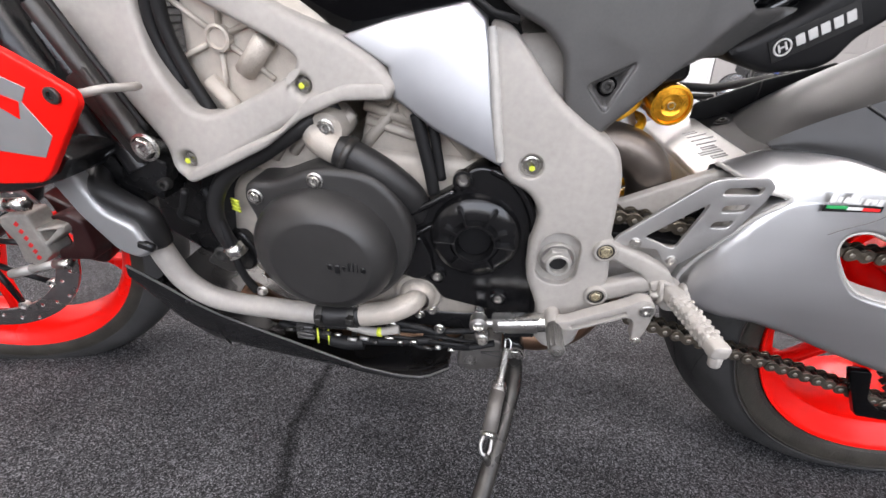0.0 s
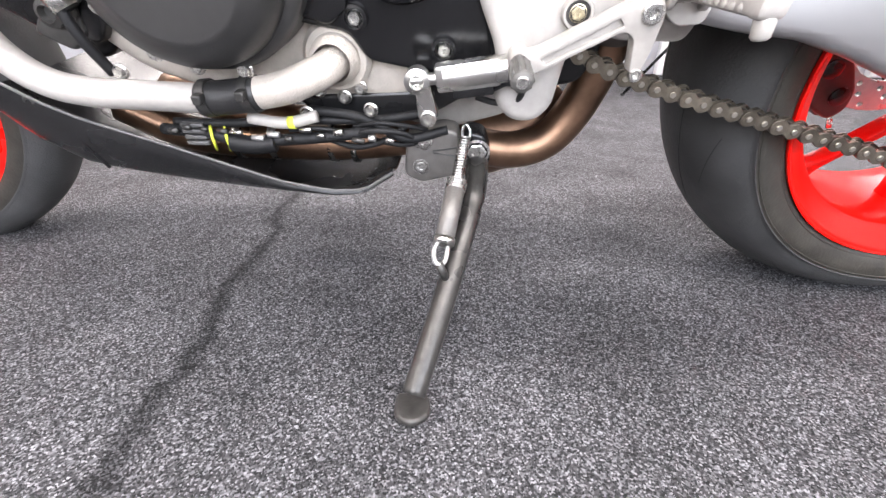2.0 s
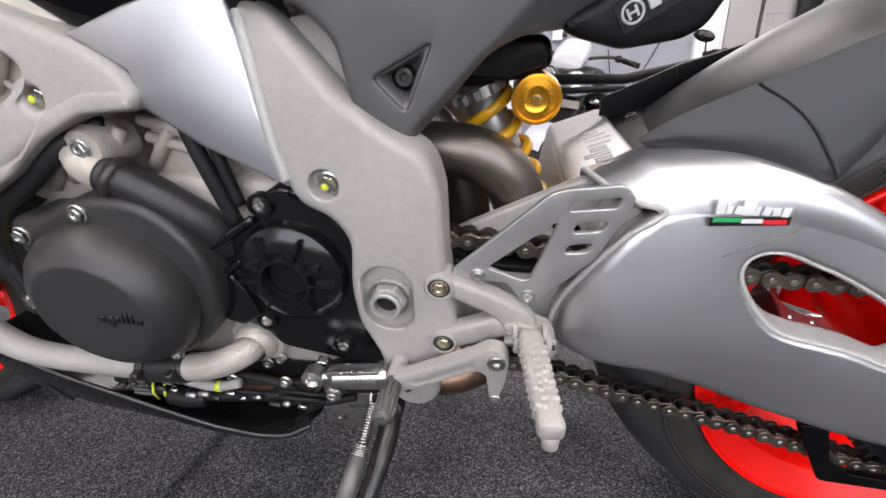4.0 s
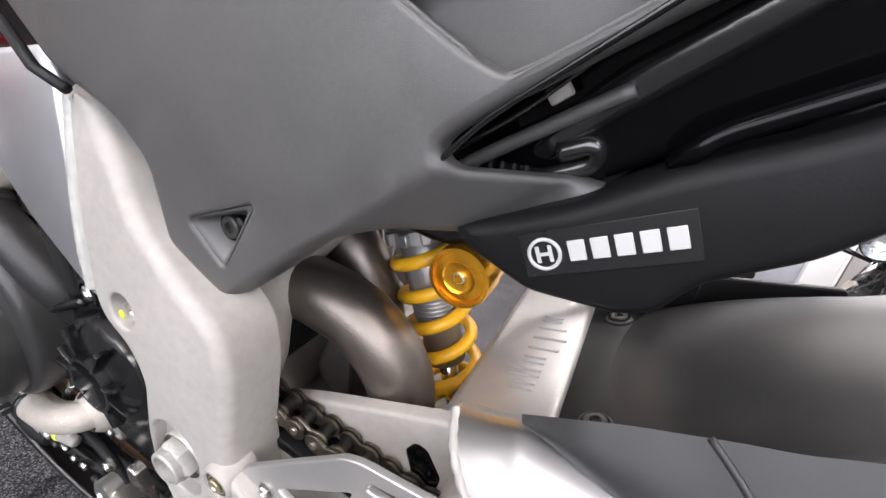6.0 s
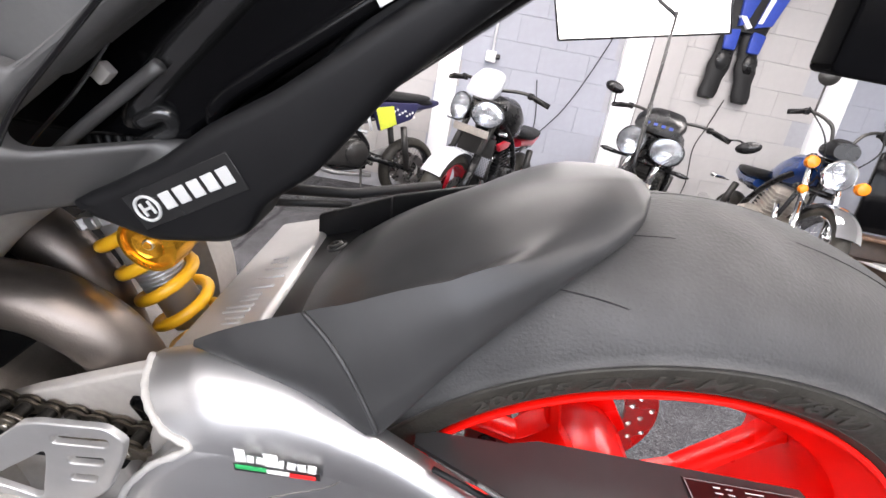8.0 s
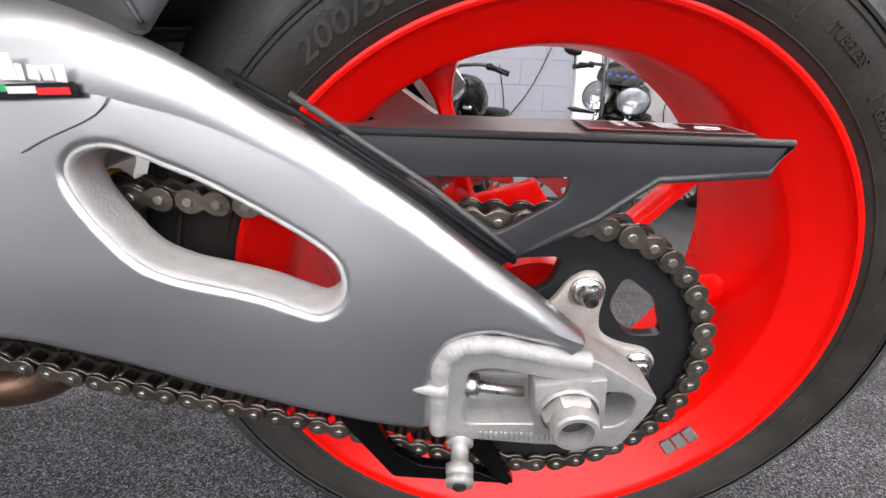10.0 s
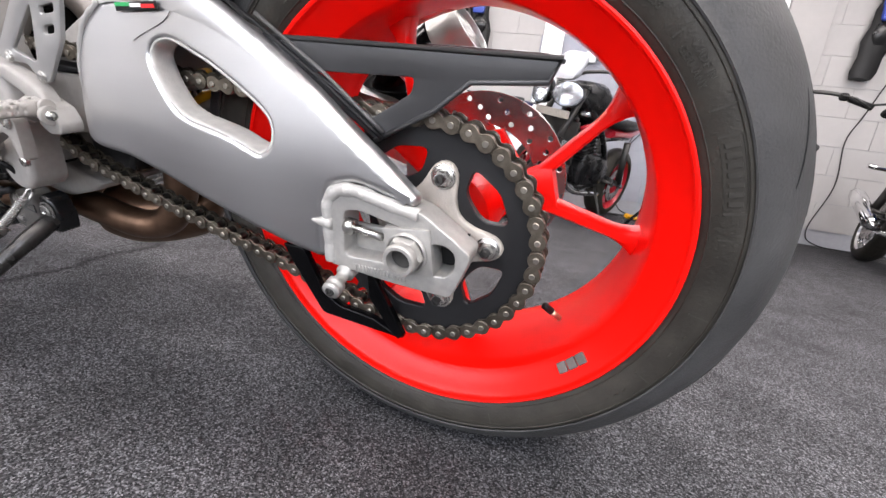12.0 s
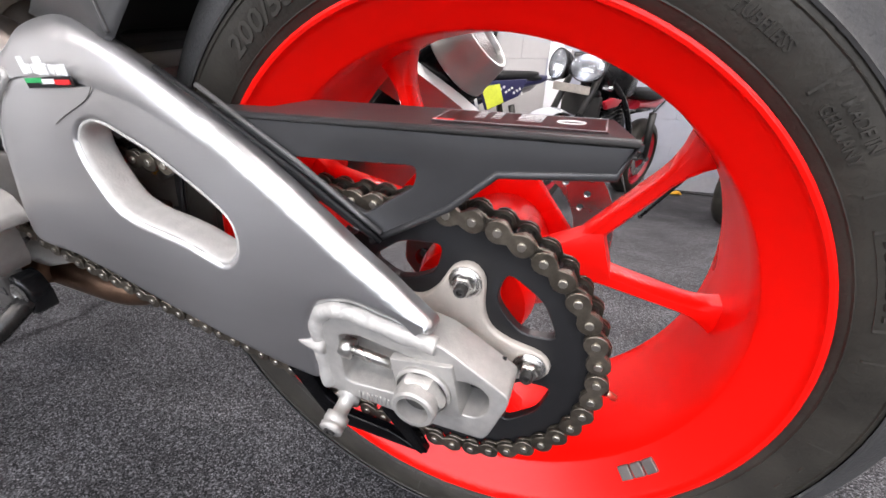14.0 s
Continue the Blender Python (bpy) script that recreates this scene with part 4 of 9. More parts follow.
part("mounting_strip", bm, TAIL_PLASTIC, guard)
bm = NB()
tube(bm, [(-0.150, -0.1065, 0.4940), (-0.085, -0.1065, 0.4525), (-0.047, -0.1065, 0.4235), (-0.033, -0.1065, 0.4130)], 0.0017, 8)
part("mounting_strip", bm, PLASTIC, guard)
bm = NB()
box(bm, (0.088, 0.030, 0.0008), pose(0.042, -0.082, 0.4806, -1.5, 0, 0))
label = part("warning_label", bm, LABEL_DARK, guard, "dark red label with rows of small white print")
rows_ = [((0.003, 0.030), -0.0900), ((0.003, 0.022), -0.0880)] + [((0.018 + 0.009 * i, 0.023 + 0.009 * i), y) for i in range(2) for y in (-0.0840, -0.0800, -0.0755, -0.0715)] + [((0.041, 0.054), -0.0920 + 0.0034 * i) for i in range(7)]
for (x0, x1), y in rows_:
    part("label_bar", box(NB(), (x1 - x0, 0.0006, 0.0003), pose((x0 + x1) / 2, y, 0.4810, -1.5, 0, 0)), WHITE_PRINT, label)
bm = NB()
tube(bm, [(0.068 + 0.007 * math.cos(t * 0.52), -0.082 + 0.0032 * math.sin(t * 0.52), 0.4811) for t in range(12)], 0.0004, 5, closed=True)
part("label_outline", bm, WHITE_PRINT, label)
bm = NB()
for sx, sy, ox, oy in ((0.086, 0.0004, 0.042, -0.0962), (0.086, 0.0004, 0.042, -0.0678), (0.0006, 0.0284, -0.001, -0.082), (0.0006, 0.0284, 0.085, -0.082)):
    box(bm, (sx, sy, 0.0003), pose(ox, oy, 0.4806 + 0.0004 - 0.026 * (oy + 0.082), -1.5, 0, 0))
part("label_border", bm, GREY_PRINT, label)
bm = NB()
box(bm, (0.012, 0.0022, 0.0004), pose(0.004, -0.094, 0.4812, -1.5, 0, 0))
part("label_corner", bm, RED_PRINT, label)
# lower chain guard fin
bm = NB()
plate(bm, fillet([(-0.150, 0.285), (-0.138, 0.262), (-0.106, 0.210), (-0.012, 0.205), (-0.045, 0.2205), (-0.085, 0.2245), (-0.106, 0.240), (-0.125, 0.285)], 0.004), -0.106, -0.098, 0.002)
part("chain_fin", bm, GLOSS_BLACK, guard, "black lower chain guard fin")
bm = NB()
plate(bm, fillet([(-0.052, 0.282), (-0.044, 0.272), (-0.010, 0.206), (-0.022, 0.206), (-0.05, 0.245)], 0.003), -0.106, -0.098, 0.002)
part("fin_strut", bm, GLOSS_BLACK, guard)

# hugger: a shell round the tyre with a boxed chain side
def hugger_section(phi, deep=0.0):
    xs = (10.8, 11.3, 13, 15.5, 18, 21, 25, 33, 42, 47.7, 50, 54, 57.5)
    pick = lambda v: float(np.interp(phi, xs, v))
    yl = pick((0.030, 0.012, -0.010, -0.025, -0.035, -0.045, -0.058, -0.083, -0.098, -0.1055, -0.098, -0.087, -0.074))
    yr = MID + min(0.100, 1.05 * (MID - yl))
    edge = pick((0.3358, 0.3345, 0.3290, 0.3240, 0.3205, 0.3170, 0.3130, 0.3080, 0.2965, 0.2925, 0.3150, 0.3520, 0.3890))
    crease = pick((0.337, 0.339, 0.341, 0.342, 0.343, 0.343, 0.343, 0.347, 0.359, 0.372, 0.379, 0.391, 0.398))
    top = pick((0.3362, 0.3380, 0.3410, 0.3432, 0.3448, 0.3462, 0.3475, 0.3495, 0.3505, 0.3510, 0.3510, 0.3515, 0.3530))
    lean = pick((0, 0, 0, 0, 0, 0.002, 0.004, 0.010, 0.022, 0.030, 0.022, 0.010, 0.002))
    a = radians(phi)
    yc = yl + lean
    lip = MID - yc
    fall = float(np.interp(phi, (33, 45, 57), (1.0, 0.6, 0.2)))
    low = min(crease, top) - 0.007
    prof = [(edge, yl), ((edge + crease) / 2 + 0.002, yl + 0.5 * lean - 0.003), (crease, yc), (crease - 0.45 * (crease - low), yc + 0.035 * lip), (low, yc + 0.13 * lip), (low + 0.22 * (top - low), yc + 0.30 * lip), (top - 0.22 * (top - low), yc + 0.58 * lip), (top, MID), (top - 0.014 * fall, MID + 0.5 * (yr - MID)), (top - 0.036 * fall, MID + 0.85 * (yr - MID)), (top - 0.062 * fall, yr)]
    soft = min(1.0, max(0.0, (33.0 - phi) / 15.0))
    soft = soft * soft * (3 - 2 * soft)
    far = max(edge, top - 0.062)
    smooth = []
    for k in range(11):
        t = k / 7 if k <= 7 else (k - 7) / 3
        if k <= 7:
            smooth.append((edge + (top - edge) * math.sin(t * math.pi / 2), yl + (MID - yl) * (1 - math.cos(t * math.pi / 2))))
        else:
            smooth.append((far + (top - far) * math.cos(t * math.pi / 2), MID + (yr - MID) * math.sin(t * math.pi / 2)))
    prof = [(a0 + (b0 - a0) * soft, a1 + (b1 - a1) * soft) for (a0, a1), (b0, b1) in zip(prof, smooth)]
    prof = spline(prof[:3], 4) + spline(prof[2:], 4)[1:]
    return [(-(r - deep) * math.sin(a), y + 0.7 * deep * (MID - y) / 0.14, 0.32 + (r - deep) * math.cos(a)) for r, y in prof]


bm = NB()
rows = []
for k in range(65):
    phi = 10.8 + 46.7 * (k / 64) ** 1.7
    outer, inner = hugger_section(phi), hugger_section(phi, 0.003)
    rows.append(outer + inner[::-1])
loft(bm, rows, closed=True, caps=True)
hugger = part("hugger", bm, MATTE_PLASTIC, bike, "matt dark grey plastic rear hugger", 50)
bm = NB()
rib = spline([hugger_section(46.3)[8], hugger_section(45.5)[6], hugger_section(45.3)[4], hugger_section(45.8)[2], hugger_section(46.7)[0]], 6)
tube(bm, [(p[0], p[1] - 0.0002, p[2]) for p in rib], 0.0016, 8)
part("moulded_rib", bm, MATTE_PLASTIC, hugger)
bm = NB()
box(bm, (0.052, 0.235, 0.004), pose(-0.3020, 0.045, 0.5080, 0, -24, 0), 0.0015)
part("front_flange", bm, TAIL_PLASTIC, hugger)
bm = NB()
plate(bm, fillet([(-0.325, 0.498), (-0.325, 0.527), (-0.248, 0.564), (-0.170, 0.590), (-0.160, 0.580), (-0.245, 0.530), (-0.292, 0.494)], 0.003), 0.128, 0.134, 0.0015, both=True)
part("side_wing", bm, TAIL_PLASTIC, hugger)
bm = NB()
tube(bm, [(-0.252, 0.1275, 0.562), (-0.250, 0.1275, 0.532)], 0.0012, 6)
part("wing_seam", bm, RUBBER, hugger)
for x, y, z in ((-0.2965, 0.098, 0.5125), (-0.2965, -0.030, 0.5125)):
    m = pose(x, y, z, 0, -24, 0) @ pose(0, 0, 0, -90, 0, 0)
    part("bolt_seat", lathe(NB(), [(0.0105, 0.003), (0.0105, -0.001), (0.0085, -0.002)], seg=20), MATTE_PLASTIC, hugger).matrix_basis = m
    repeat("bolt", BOLT_DARK, hugger, m @ Matrix.Diagonal((0.014, 0.008, 0.014, 1)))
# makers' decal on the beam: script bar over a green and red strip
decal = part("decal", box(NB(), (0.050, 0.0005, 0.0065), pose(-0.2655, -0.1192, 0.4925, 0, -4, 0), 0.0002, 1), STICKER, swingarm, "small decal of white bars over a green and red strip")
for k, (w, h, dz) in enumerate(((0.006, 0.011, 0.002), (0.004, 0.006, 0), (0.005, 0.006, 0), (0.008, 0.011, 0.002), (0.003, 0.007, 0), (0.005, 0.006, 0), (0.005, 0.006, 0), (0.005, 0.007, 0))):
    part("decal_bar", box(NB(), (w, 0.0006, h), pose(-0.286 + k * 0.0058, -0.1194, 0.5005 + dz, 0, -4 + (k % 3) * 7, 0), 0.0002, 1), WHITE_PRINT, decal)
for nm, mat_, x0, x1 in (("decal_strip", GREEN_PRINT, -0.289, -0.271), ("decal_strip", WHITE_PRINT, -0.271, -0.258), ("decal_strip", RED_PRINT, -0.258, -0.243)):
    bm = NB()
    box(bm, (x1 - x0, 0.0006, 0.0030), pose((x0 + x1) / 2, -0.1200, 0.4932, 0, -3, 0))
    part(nm, bm, mat_, decal)


def lean_frame(bm):
    """The frame draws in towards the tank."""
    slice_up(bm, (), (0.455, 0.50, 0.55, 0.60))
    for v in bm.verts:
        v.co.y += max(0.0, v.co.z - 0.455) * 0.20
    return bm


def lean_pivot(bm):
    """The pivot plate stands further in below than above."""
    lean_frame(bm)
    for v in bm.verts:
        v.co.y += 0.013 * min(1.0, max(0.0, (0.565 - v.co.z) / 0.11))
    return bm


# frame: cast side beam with a triangular opening, polished sheet and pivot plate
bm = NB()
BEAM = [(-1.085, 0.735), (-1.014, 0.621), (-0.983, 0.582), (-0.948, 0.536), (-0.918, 0.501), (-0.914, 0.478), (-0.898, 0.467), (-0.866, 0.486), (-0.818, 0.516), (-0.776, 0.541), (-0.740, 0.5555), (-0.697, 0.558),
        (-0.691, 0.570), (-0.706, 0.589), (-0.741, 0.608), (-0.800, 0.6285), (-0.870, 0.664), (-0.935, 0.735)]
OPEN = [(-0.932, 0.660), (-0.928, 0.612), (-0.9205, 0.581), (-0.9045, 0.554), (-0.889, 0.537), (-0.870, 0.5335), (-0.849, 0.541), (-0.811, 0.5605), (-0.785, 0.576), (-0.781, 0.587), (-0.793, 0.5965), (-0.842, 0.617), (-0.880, 0.632), (-0.915, 0.660)]
POCKETS = [[(x + 0.0085 * math.cos(k * 0.393), z + 0.0085 * math.sin(k * 0.393)) for k in range(16)] for x, z in ((-0.897, 0.490), (-0.777, 0.566))]
plate(bm, fillet(BEAM, 0.010, 4), -0.152, -0.126, 0.008, [fillet(OPEN, 0.008, 4)] + POCKETS, 4, 0.006)
for pocket in POCKETS:
    plate(bm, inset(pocket, -0.003), -0.140, -0.128, 0.001)
frame_part = part("frame", lean_frame(bm), CAST, bike, "satin silver cast frame", 60)
bm = NB()
plate(bm, fillet([(-0.905, 0.476), (-0.862, 0.498), (-0.800, 0.527), (-0.770, 0.558), (-0.735, 0.572), (-0.700, 0.574), (-0.695, 0.560), (-0.740, 0.556), (-0.780, 0.537), (-0.815, 0.509), (-0.860, 0.485), (-0.895, 0.468)], 0.006), -0.1535, -0.120, 0.004)
part("lower_flange", lean_frame(bm), CAST, frame_part)
bm = NB()
SHEET = [(-0.7407, 0.6083), (-0.693, 0.6247), (-0.632, 0.6401), (-0.616, 0.628), (-0.604, 0.560), (-0.590, 0.506), (-0.655, 0.534), (-0.695, 0.560), (-0.700, 0.585)]
plate(bm, SHEET, -0.128, -0.095, 0.004, steps=3)
for v in bm.verts:
    v.co.y += (v.co.z - 0.52) * 0.12
part("polished_sheet", bm, FRAME_SHEET, frame_part, "polished aluminium frame sheet", 60)
bm = NB()
PIVOT = [(-0.614, 0.628), (-0.594, 0.624), (-0.576, 0.604), (-0.548, 0.571), (-0.512, 0.545), (-0.486, 0.533), (-0.476, 0.505), (-0.473, 0.443), (-0.464, 0.400), (-0.463, 0.362), (-0.475, 0.343), (-0.480, 0.300), (-0.494, 0.2865), (-0.514, 0.287), (-0.529, 0.302), (-0.531, 0.345), (-0.549, 0.385), (-0.552, 0.420), (-0.547, 0.463), (-0.560, 0.482), (-0.582, 0.491), (-0.592, 0.505)]
RECESS = fillet([(-0.542, 0.395), (-0.542, 0.432), (-0.530, 0.445), (-0.508, 0.443), (-0.499, 0.430), (-0.499, 0.393), (-0.510, 0.382), (-0.530, 0.383)], 0.010, 4)
BOSS = [(-0.5625 + 0.0115 * math.cos(k * 0.3142), 0.509 + 0.0115 * math.sin(k * 0.3142)) for k in range(20)]
plate(bm, fillet(PIVOT, 0.012, 5), -0.147, -0.108, 0.0085, [RECESS, BOSS], 6, 0.002)
pivot = part("pivot_plate", lean_pivot(bm), CAST, frame_part, "silver cast swingarm pivot plate", 60)
bm = NB()
plate(bm, fillet([(-0.605, 0.632), (-0.575, 0.660), (-0.535, 0.660), (-0.525, 0.580), (-0.520, 0.535), (-0.530, 0.500), (-0.560, 0.540)], 0.015, 5), -0.090, -0.06, 0.012, steps=5)
part("shoulder", bm, CAST, pivot, "", 60)
bm = NB()
plate(bm, inset(RECESS if area2(RECESS) > 0 else RECESS[::-1], -0.003), -0.1255, -0.107, 0.001)
part("recess_floor", bm, CAST, pivot)
bm = NB()
plate(bm, inset(BOSS, -0.003), -0.120, -0.105, 0.001)
part("recess_floor", bm, CAST, pivot)
bm = NB()
lathe(bm, [(0.0190, 0), (0.0190, -0.003), (0.0175, -0.005)], (-0.5205, -0.1255, 0.4115), 32)
lathe(bm, [(0.0155, -0.004), (0.0155, -0.010), (0.0140, -0.012), (0.0125, -0.012)], (-0.5205, -0.1255, 0.4115), 6)
lathe(bm, [(0.0125, -0.011), (0.0125, -0.016), (0.0115, -0.017), (0.0096, -0.017), (0.0092, 0.02), (0, 0.02)], (-0.5205, -0.1255, 0.4115), 28)
nut = part("pivot_nut", bm, ALLOY, pivot, "hollow steel pivot nut")
# dark disc that gives the hollow pivot nut its shaded depth
part("pivot_bore_dark", lathe(NB(), [(0.0090, -0.009), (0.0, -0.008)], (-0.5205, -0.1255, 0.4115), 24), RUBBER, nut)
for ob, x, y, z in ((frame_part, -0.897, -0.134, 0.490), (frame_part, -0.777, -0.119, 0.5660), (pivot, -0.5615, -0.120, 0.508)):
    bolt(ob, BOLT_YELLOW, x, y, z, 0.0135, 0.010)
    bolt(ob, YELLOW_DOT, x, y - 0.0095, z, 0.009, 0.012, "paint_dot")
bm = NB()
seam = spline([(-0.611, -0.1425, 0.622), (-0.607, -0.1435, 0.600), (-0.6015, -0.1430, 0.566), (-0.5965, -0.1410, 0.536), (-0.5915, -0.1380, 0.512)], 24)
tube(bm, seam, [0.0046 + 0.00025 * abs(math.sin(i * 0.45)) for i in range(len(seam))], 14)
part("weld", lean_frame(bm), WELD, frame_part, "scalloped weld bead")
# far side of the frame, and a cross casting behind
bm = NB()
plate(bm, fillet(PIVOT, 0.012, 3), 0.215, 0.165, 0.010)
part("far_pivot_plate", bm, CAST, frame_part)
bm = NB()
arm = spline([(-0.505, -0.100, 0.455), (-0.510, -0.088, 0.482), (-0.522, -0.066, 0.508), (-0.526, -0.028, 0.535), (-0.510, 0.020, 0.565), (-0.500, 0.140, 0.580)], 6)
tube(bm, arm, list(np.interp(np.linspace(0, 5, len(arm)), range(6), (0.022, 0.027, 0.025, 0.022, 0.021, 0.021))), 20)
part("cross_member", bm, CAST, frame_part, "cast arm curving in from the pivot plate")
bm = NB()
tube(bm, [(-0.540, -0.09, 0.318), (-0.540, 0.16, 0.318)], 0.016, 12)
part("cross_tube", bm, CAST, frame_part)

# engine: crankcase, vee of cylinders, round covers
bm = NB()
plate(bm, fillet([(-0.905, 0.350), (-0.890, 0.450), (-0.840, 0.480), (-0.780, 0.500), (-0.690, 0.500), (-0.560, 0.500), (-0.540, 0.330), (-0.600, 0.290), (-0.780, 0.285), (-0.860, 0.310)], 0.02), -0.098, 0.165, 0.012)
engine = part("engine", bm, CASTING, bike, "engine in bare castings with black covers")
bm = NB()
plate(bm, fillet([(-0.915, 0.500), (-0.900, 0.640), (-0.800, 0.680), (-0.745, 0.600), (-0.770, 0.480), (-0.850, 0.462)], 0.02), -0.100, 0.150, 0.012)
front_bank = part("cylinder_bank", bm, CASTING, engine, "rough cast front cylinder bank")
bm = NB()
plate(bm, fillet([(-0.745, 0.480), (-0.720, 0.590), (-0.640, 0.600), (-0.585, 0.560), (-0.610, 0.470), (-0.690, 0.460)], 0.02), -0.088, 0.150, 0.012)
rear_bank = part("cylinder_bank", bm, CASTING, engine, "rough cast rear cylinder bank")
# ribs and a round boss on the head
bm = NB()
hub_c = Vector((-0.862, -0.103, 0.598))
lathe(bm, [(0.012, 0.004), (0.012, -0.005), (0.0095, -0.006), (0.008, -0.003), (0, -0.003)], tuple(hub_c), 24)
for k in range(6):
    a = radians(25 + 60 * k)
    tube(bm, [hub_c + Vector((0.011 * math.cos(a), 0.001, 0.011 * math.sin(a))), hub_c + Vector((0.058 * math.cos(a), 0.001, 0.058 * math.sin(a)))], 0.0028, 8)
part("head_ribs", bm, CASTING, front_bank)
bm = NB()
for k in range(4):
    x = -0.828 + 0.022 * k
    tube(bm, [(x, -0.102, 0.485 + 0.008 * k), (x + 0.022, -0.102, 0.515 + 0.008 * k)], 0.0055, 8)
part("cooling_ribs", bm, CASTING, front_bank)
bm = NB()
for p0, p1, r in (((-0.730, 0.545), (-0.675, 0.530), 0.006), ((-0.728, 0.530), (-0.660, 0.512), 0.005), ((-0.700, 0.555), (-0.655, 0.500), 0.006), ((-0.735, 0.500), (-0.690, 0.556), 0.006), ((-0.66, 0.54), (-0.62, 0.50), 0.006)):
    tube(bm, [(p0[0], -0.090, p0[1]), (p1[0], -0.090, p1[1])], r, 8)
part("cooling_ribs", bm, CASTING, rear_bank)
bm = NB()
tube(bm, [(-0.842, -0.104, 0.570), (-0.815, -0.108, 0.600)], 0.010, 10)
tube(bm, [(-0.880, -0.104, 0.560), (-0.852, -0.108, 0.530)], 0.008, 10)
part("head_boss", bm, CASTING, front_bank)

# generator cover, left of the crank
GC = (-0.752, 0.416)
bm = NB()
ears = [(-0.690, 0.362), (-0.672, 0.405), (-0.680, 0.452), (-0.712, 0.487), (-0.755, 0.4925), (-0.782, 0.488), (-0.815, 0.474), (-0.842, 0.470), (-0.850, 0.452), (-0.842, 0.425), (-0.850, 0.395), (-0.845, 0.370), (-0.822, 0.348), (-0.800, 0.331), (-0.760, 0.326), (-0.722, 0.334)]
plate(bm, spline(ears, 4, True), -0.140, -0.095, 0.008, steps=4)
cover = part("generator_cover", bm, COVER_GREY, engine, "satin black round engine cover")
bm = NB()
DOME = [(-0.766, 0.4015, 0.0775, 0.0710, -0.100), (-0.766, 0.4015, 0.0775, 0.0710, -0.142), (-0.7655, 0.4015, 0.0765, 0.0700, -0.150), (-0.764, 0.4020, 0.0725, 0.0665, -0.1585), (-0.762, 0.4030, 0.0665, 0.0610, -0.1655), (-0.760, 0.4040, 0.0590, 0.0545, -0.1712), (-0.7595, 0.4045, 0.0545, 0.0505, -0.1738), (-0.759, 0.4045, 0.0520, 0.0482, -0.1756), (-0.7585, 0.4045, 0.0490, 0.0455, -0.1762)]
rings = [[(cx + rx * math.cos(2 * math.pi * k / 72), y, cz + rz * math.sin(2 * math.pi * k / 72)) for k in range(72)] for cx, cz, rx, rz, y in DOME]
loft(bm, rings, closed=True, caps=True)
part("cover_dome", bm, COVER_GREY, cover, "", 50)
x = -0.752
for w, up, dn in ((0.0052, 0, 0), (0.0052, 0, 0.004), (0.0030, 0, 0), (0.0018, 0.004, 0), (0.0018, 0.005, 0), (0.0018, 0.004, 0), (0.0052, 0, 0)):
    part("embossed_bar", box(NB(), (w, 0.0026, 0.0062 + up + dn), pose(x + w / 2, -0.1764, 0.404 + (up - dn) / 2), 0.0006, 1), ENGINE_BLACK, cover)
    x += w + 0.0026
for x, z in ((-0.770, 0.4800), (-0.836, 0.4560)):
    bolt(cover, BOLT, x, -0.140, z, 0.0125, 0.010)
for x, z in ((-0.815, 0.338), (-0.783, 0.328), (-0.742, 0.326), (-0.846, 0.372)):
    bolt(engine, BOLT, x, -0.132, z, 0.011, 0.012)

# sprocket cover, ribbed round dome on a black plate
bm = NB()
plate(bm, fillet([(-0.716, 0.362), (-0.706, 0.415), (-0.690, 0.436), (-0.659, 0.457), (-0.634, 0.474), (-0.628, 0.490), (-0.609, 0.501), (-0.587, 0.496), (-0.560, 0.478), (-0.548, 0.440), (-0.549, 0.400), (-0.534, 0.350), (-0.531, 0.322), (-0.570, 0.318), (-0.640, 0.330), (-0.655, 0.352)], 0.008), -0.114, -0.085, 0.004)
sc_cover = part("sprocket_cover", bm, COVER_BLACK, engine, "black front sprocket cover with a ribbed dome")
SC = (-0.608, 0.4225)
bm = NB()
lathe(bm, [(0.0490, -0.108), (0.0485, -0.117), (0.0460, -0.1235), (0.0410, -0.1275), (0.0320, -0.1305), (0.0265, -0.1312), (0.0250, -0.1300), (0.0235, -0.1300), (0.0225, -0.1365), (0.0200, -0.1365), (0.0185, -0.1320), (0.0175, -0.1250), (0, -0.1240)], (SC[0], 0, SC[1]), 64)
dome = part("cover_dome", bm, COVER_BLACK, sc_cover, "", 30)
for ang, r0, r1, w in ((64, 0.019, 0.0445, 0.0036), (116, 0.019, 0.0445, 0.0036), (26, 0.019, 0.036, 0.0036), (154, 0.019, 0.036, 0.0036), (-2, 0.020, 0.043, 0.0018), (182, 0.020, 0.043, 0.0018), (-52, 0.019, 0.036, 0.0030), (-128, 0.019, 0.036, 0.0030)):
    m = pose(SC[0], -0.1335, SC[1]) @ Matrix.Rotation(radians(-ang), 4, "Y") @ pose((r0 + r1) / 2, 0.0008, 0)
    part("cover_rib", box(NB(), (r1 - r0, 0.0085, w), m, 0.0010, 2), COVER_BLACK, dome)
part("cover_recess", lathe(NB(), [(0.0170, -0.1262), (0.0, -0.1268)], (SC[0], 0, SC[1]), 32), TAIL_PLASTIC, dome)
bm = NB()
tube(bm, spline([(-0.706, -0.116, 0.425), (-0.682, -0.119, 0.441), (-0.659, -0.119, 0.456), (-0.634, -0.117, 0.472)], 6), 0.0038, 8)
tube(bm, spline([(-0.700, -0.115, 0.408), (-0.672, -0.118, 0.419), (-0.655, -0.116, 0.430)], 6), 0.003, 8)
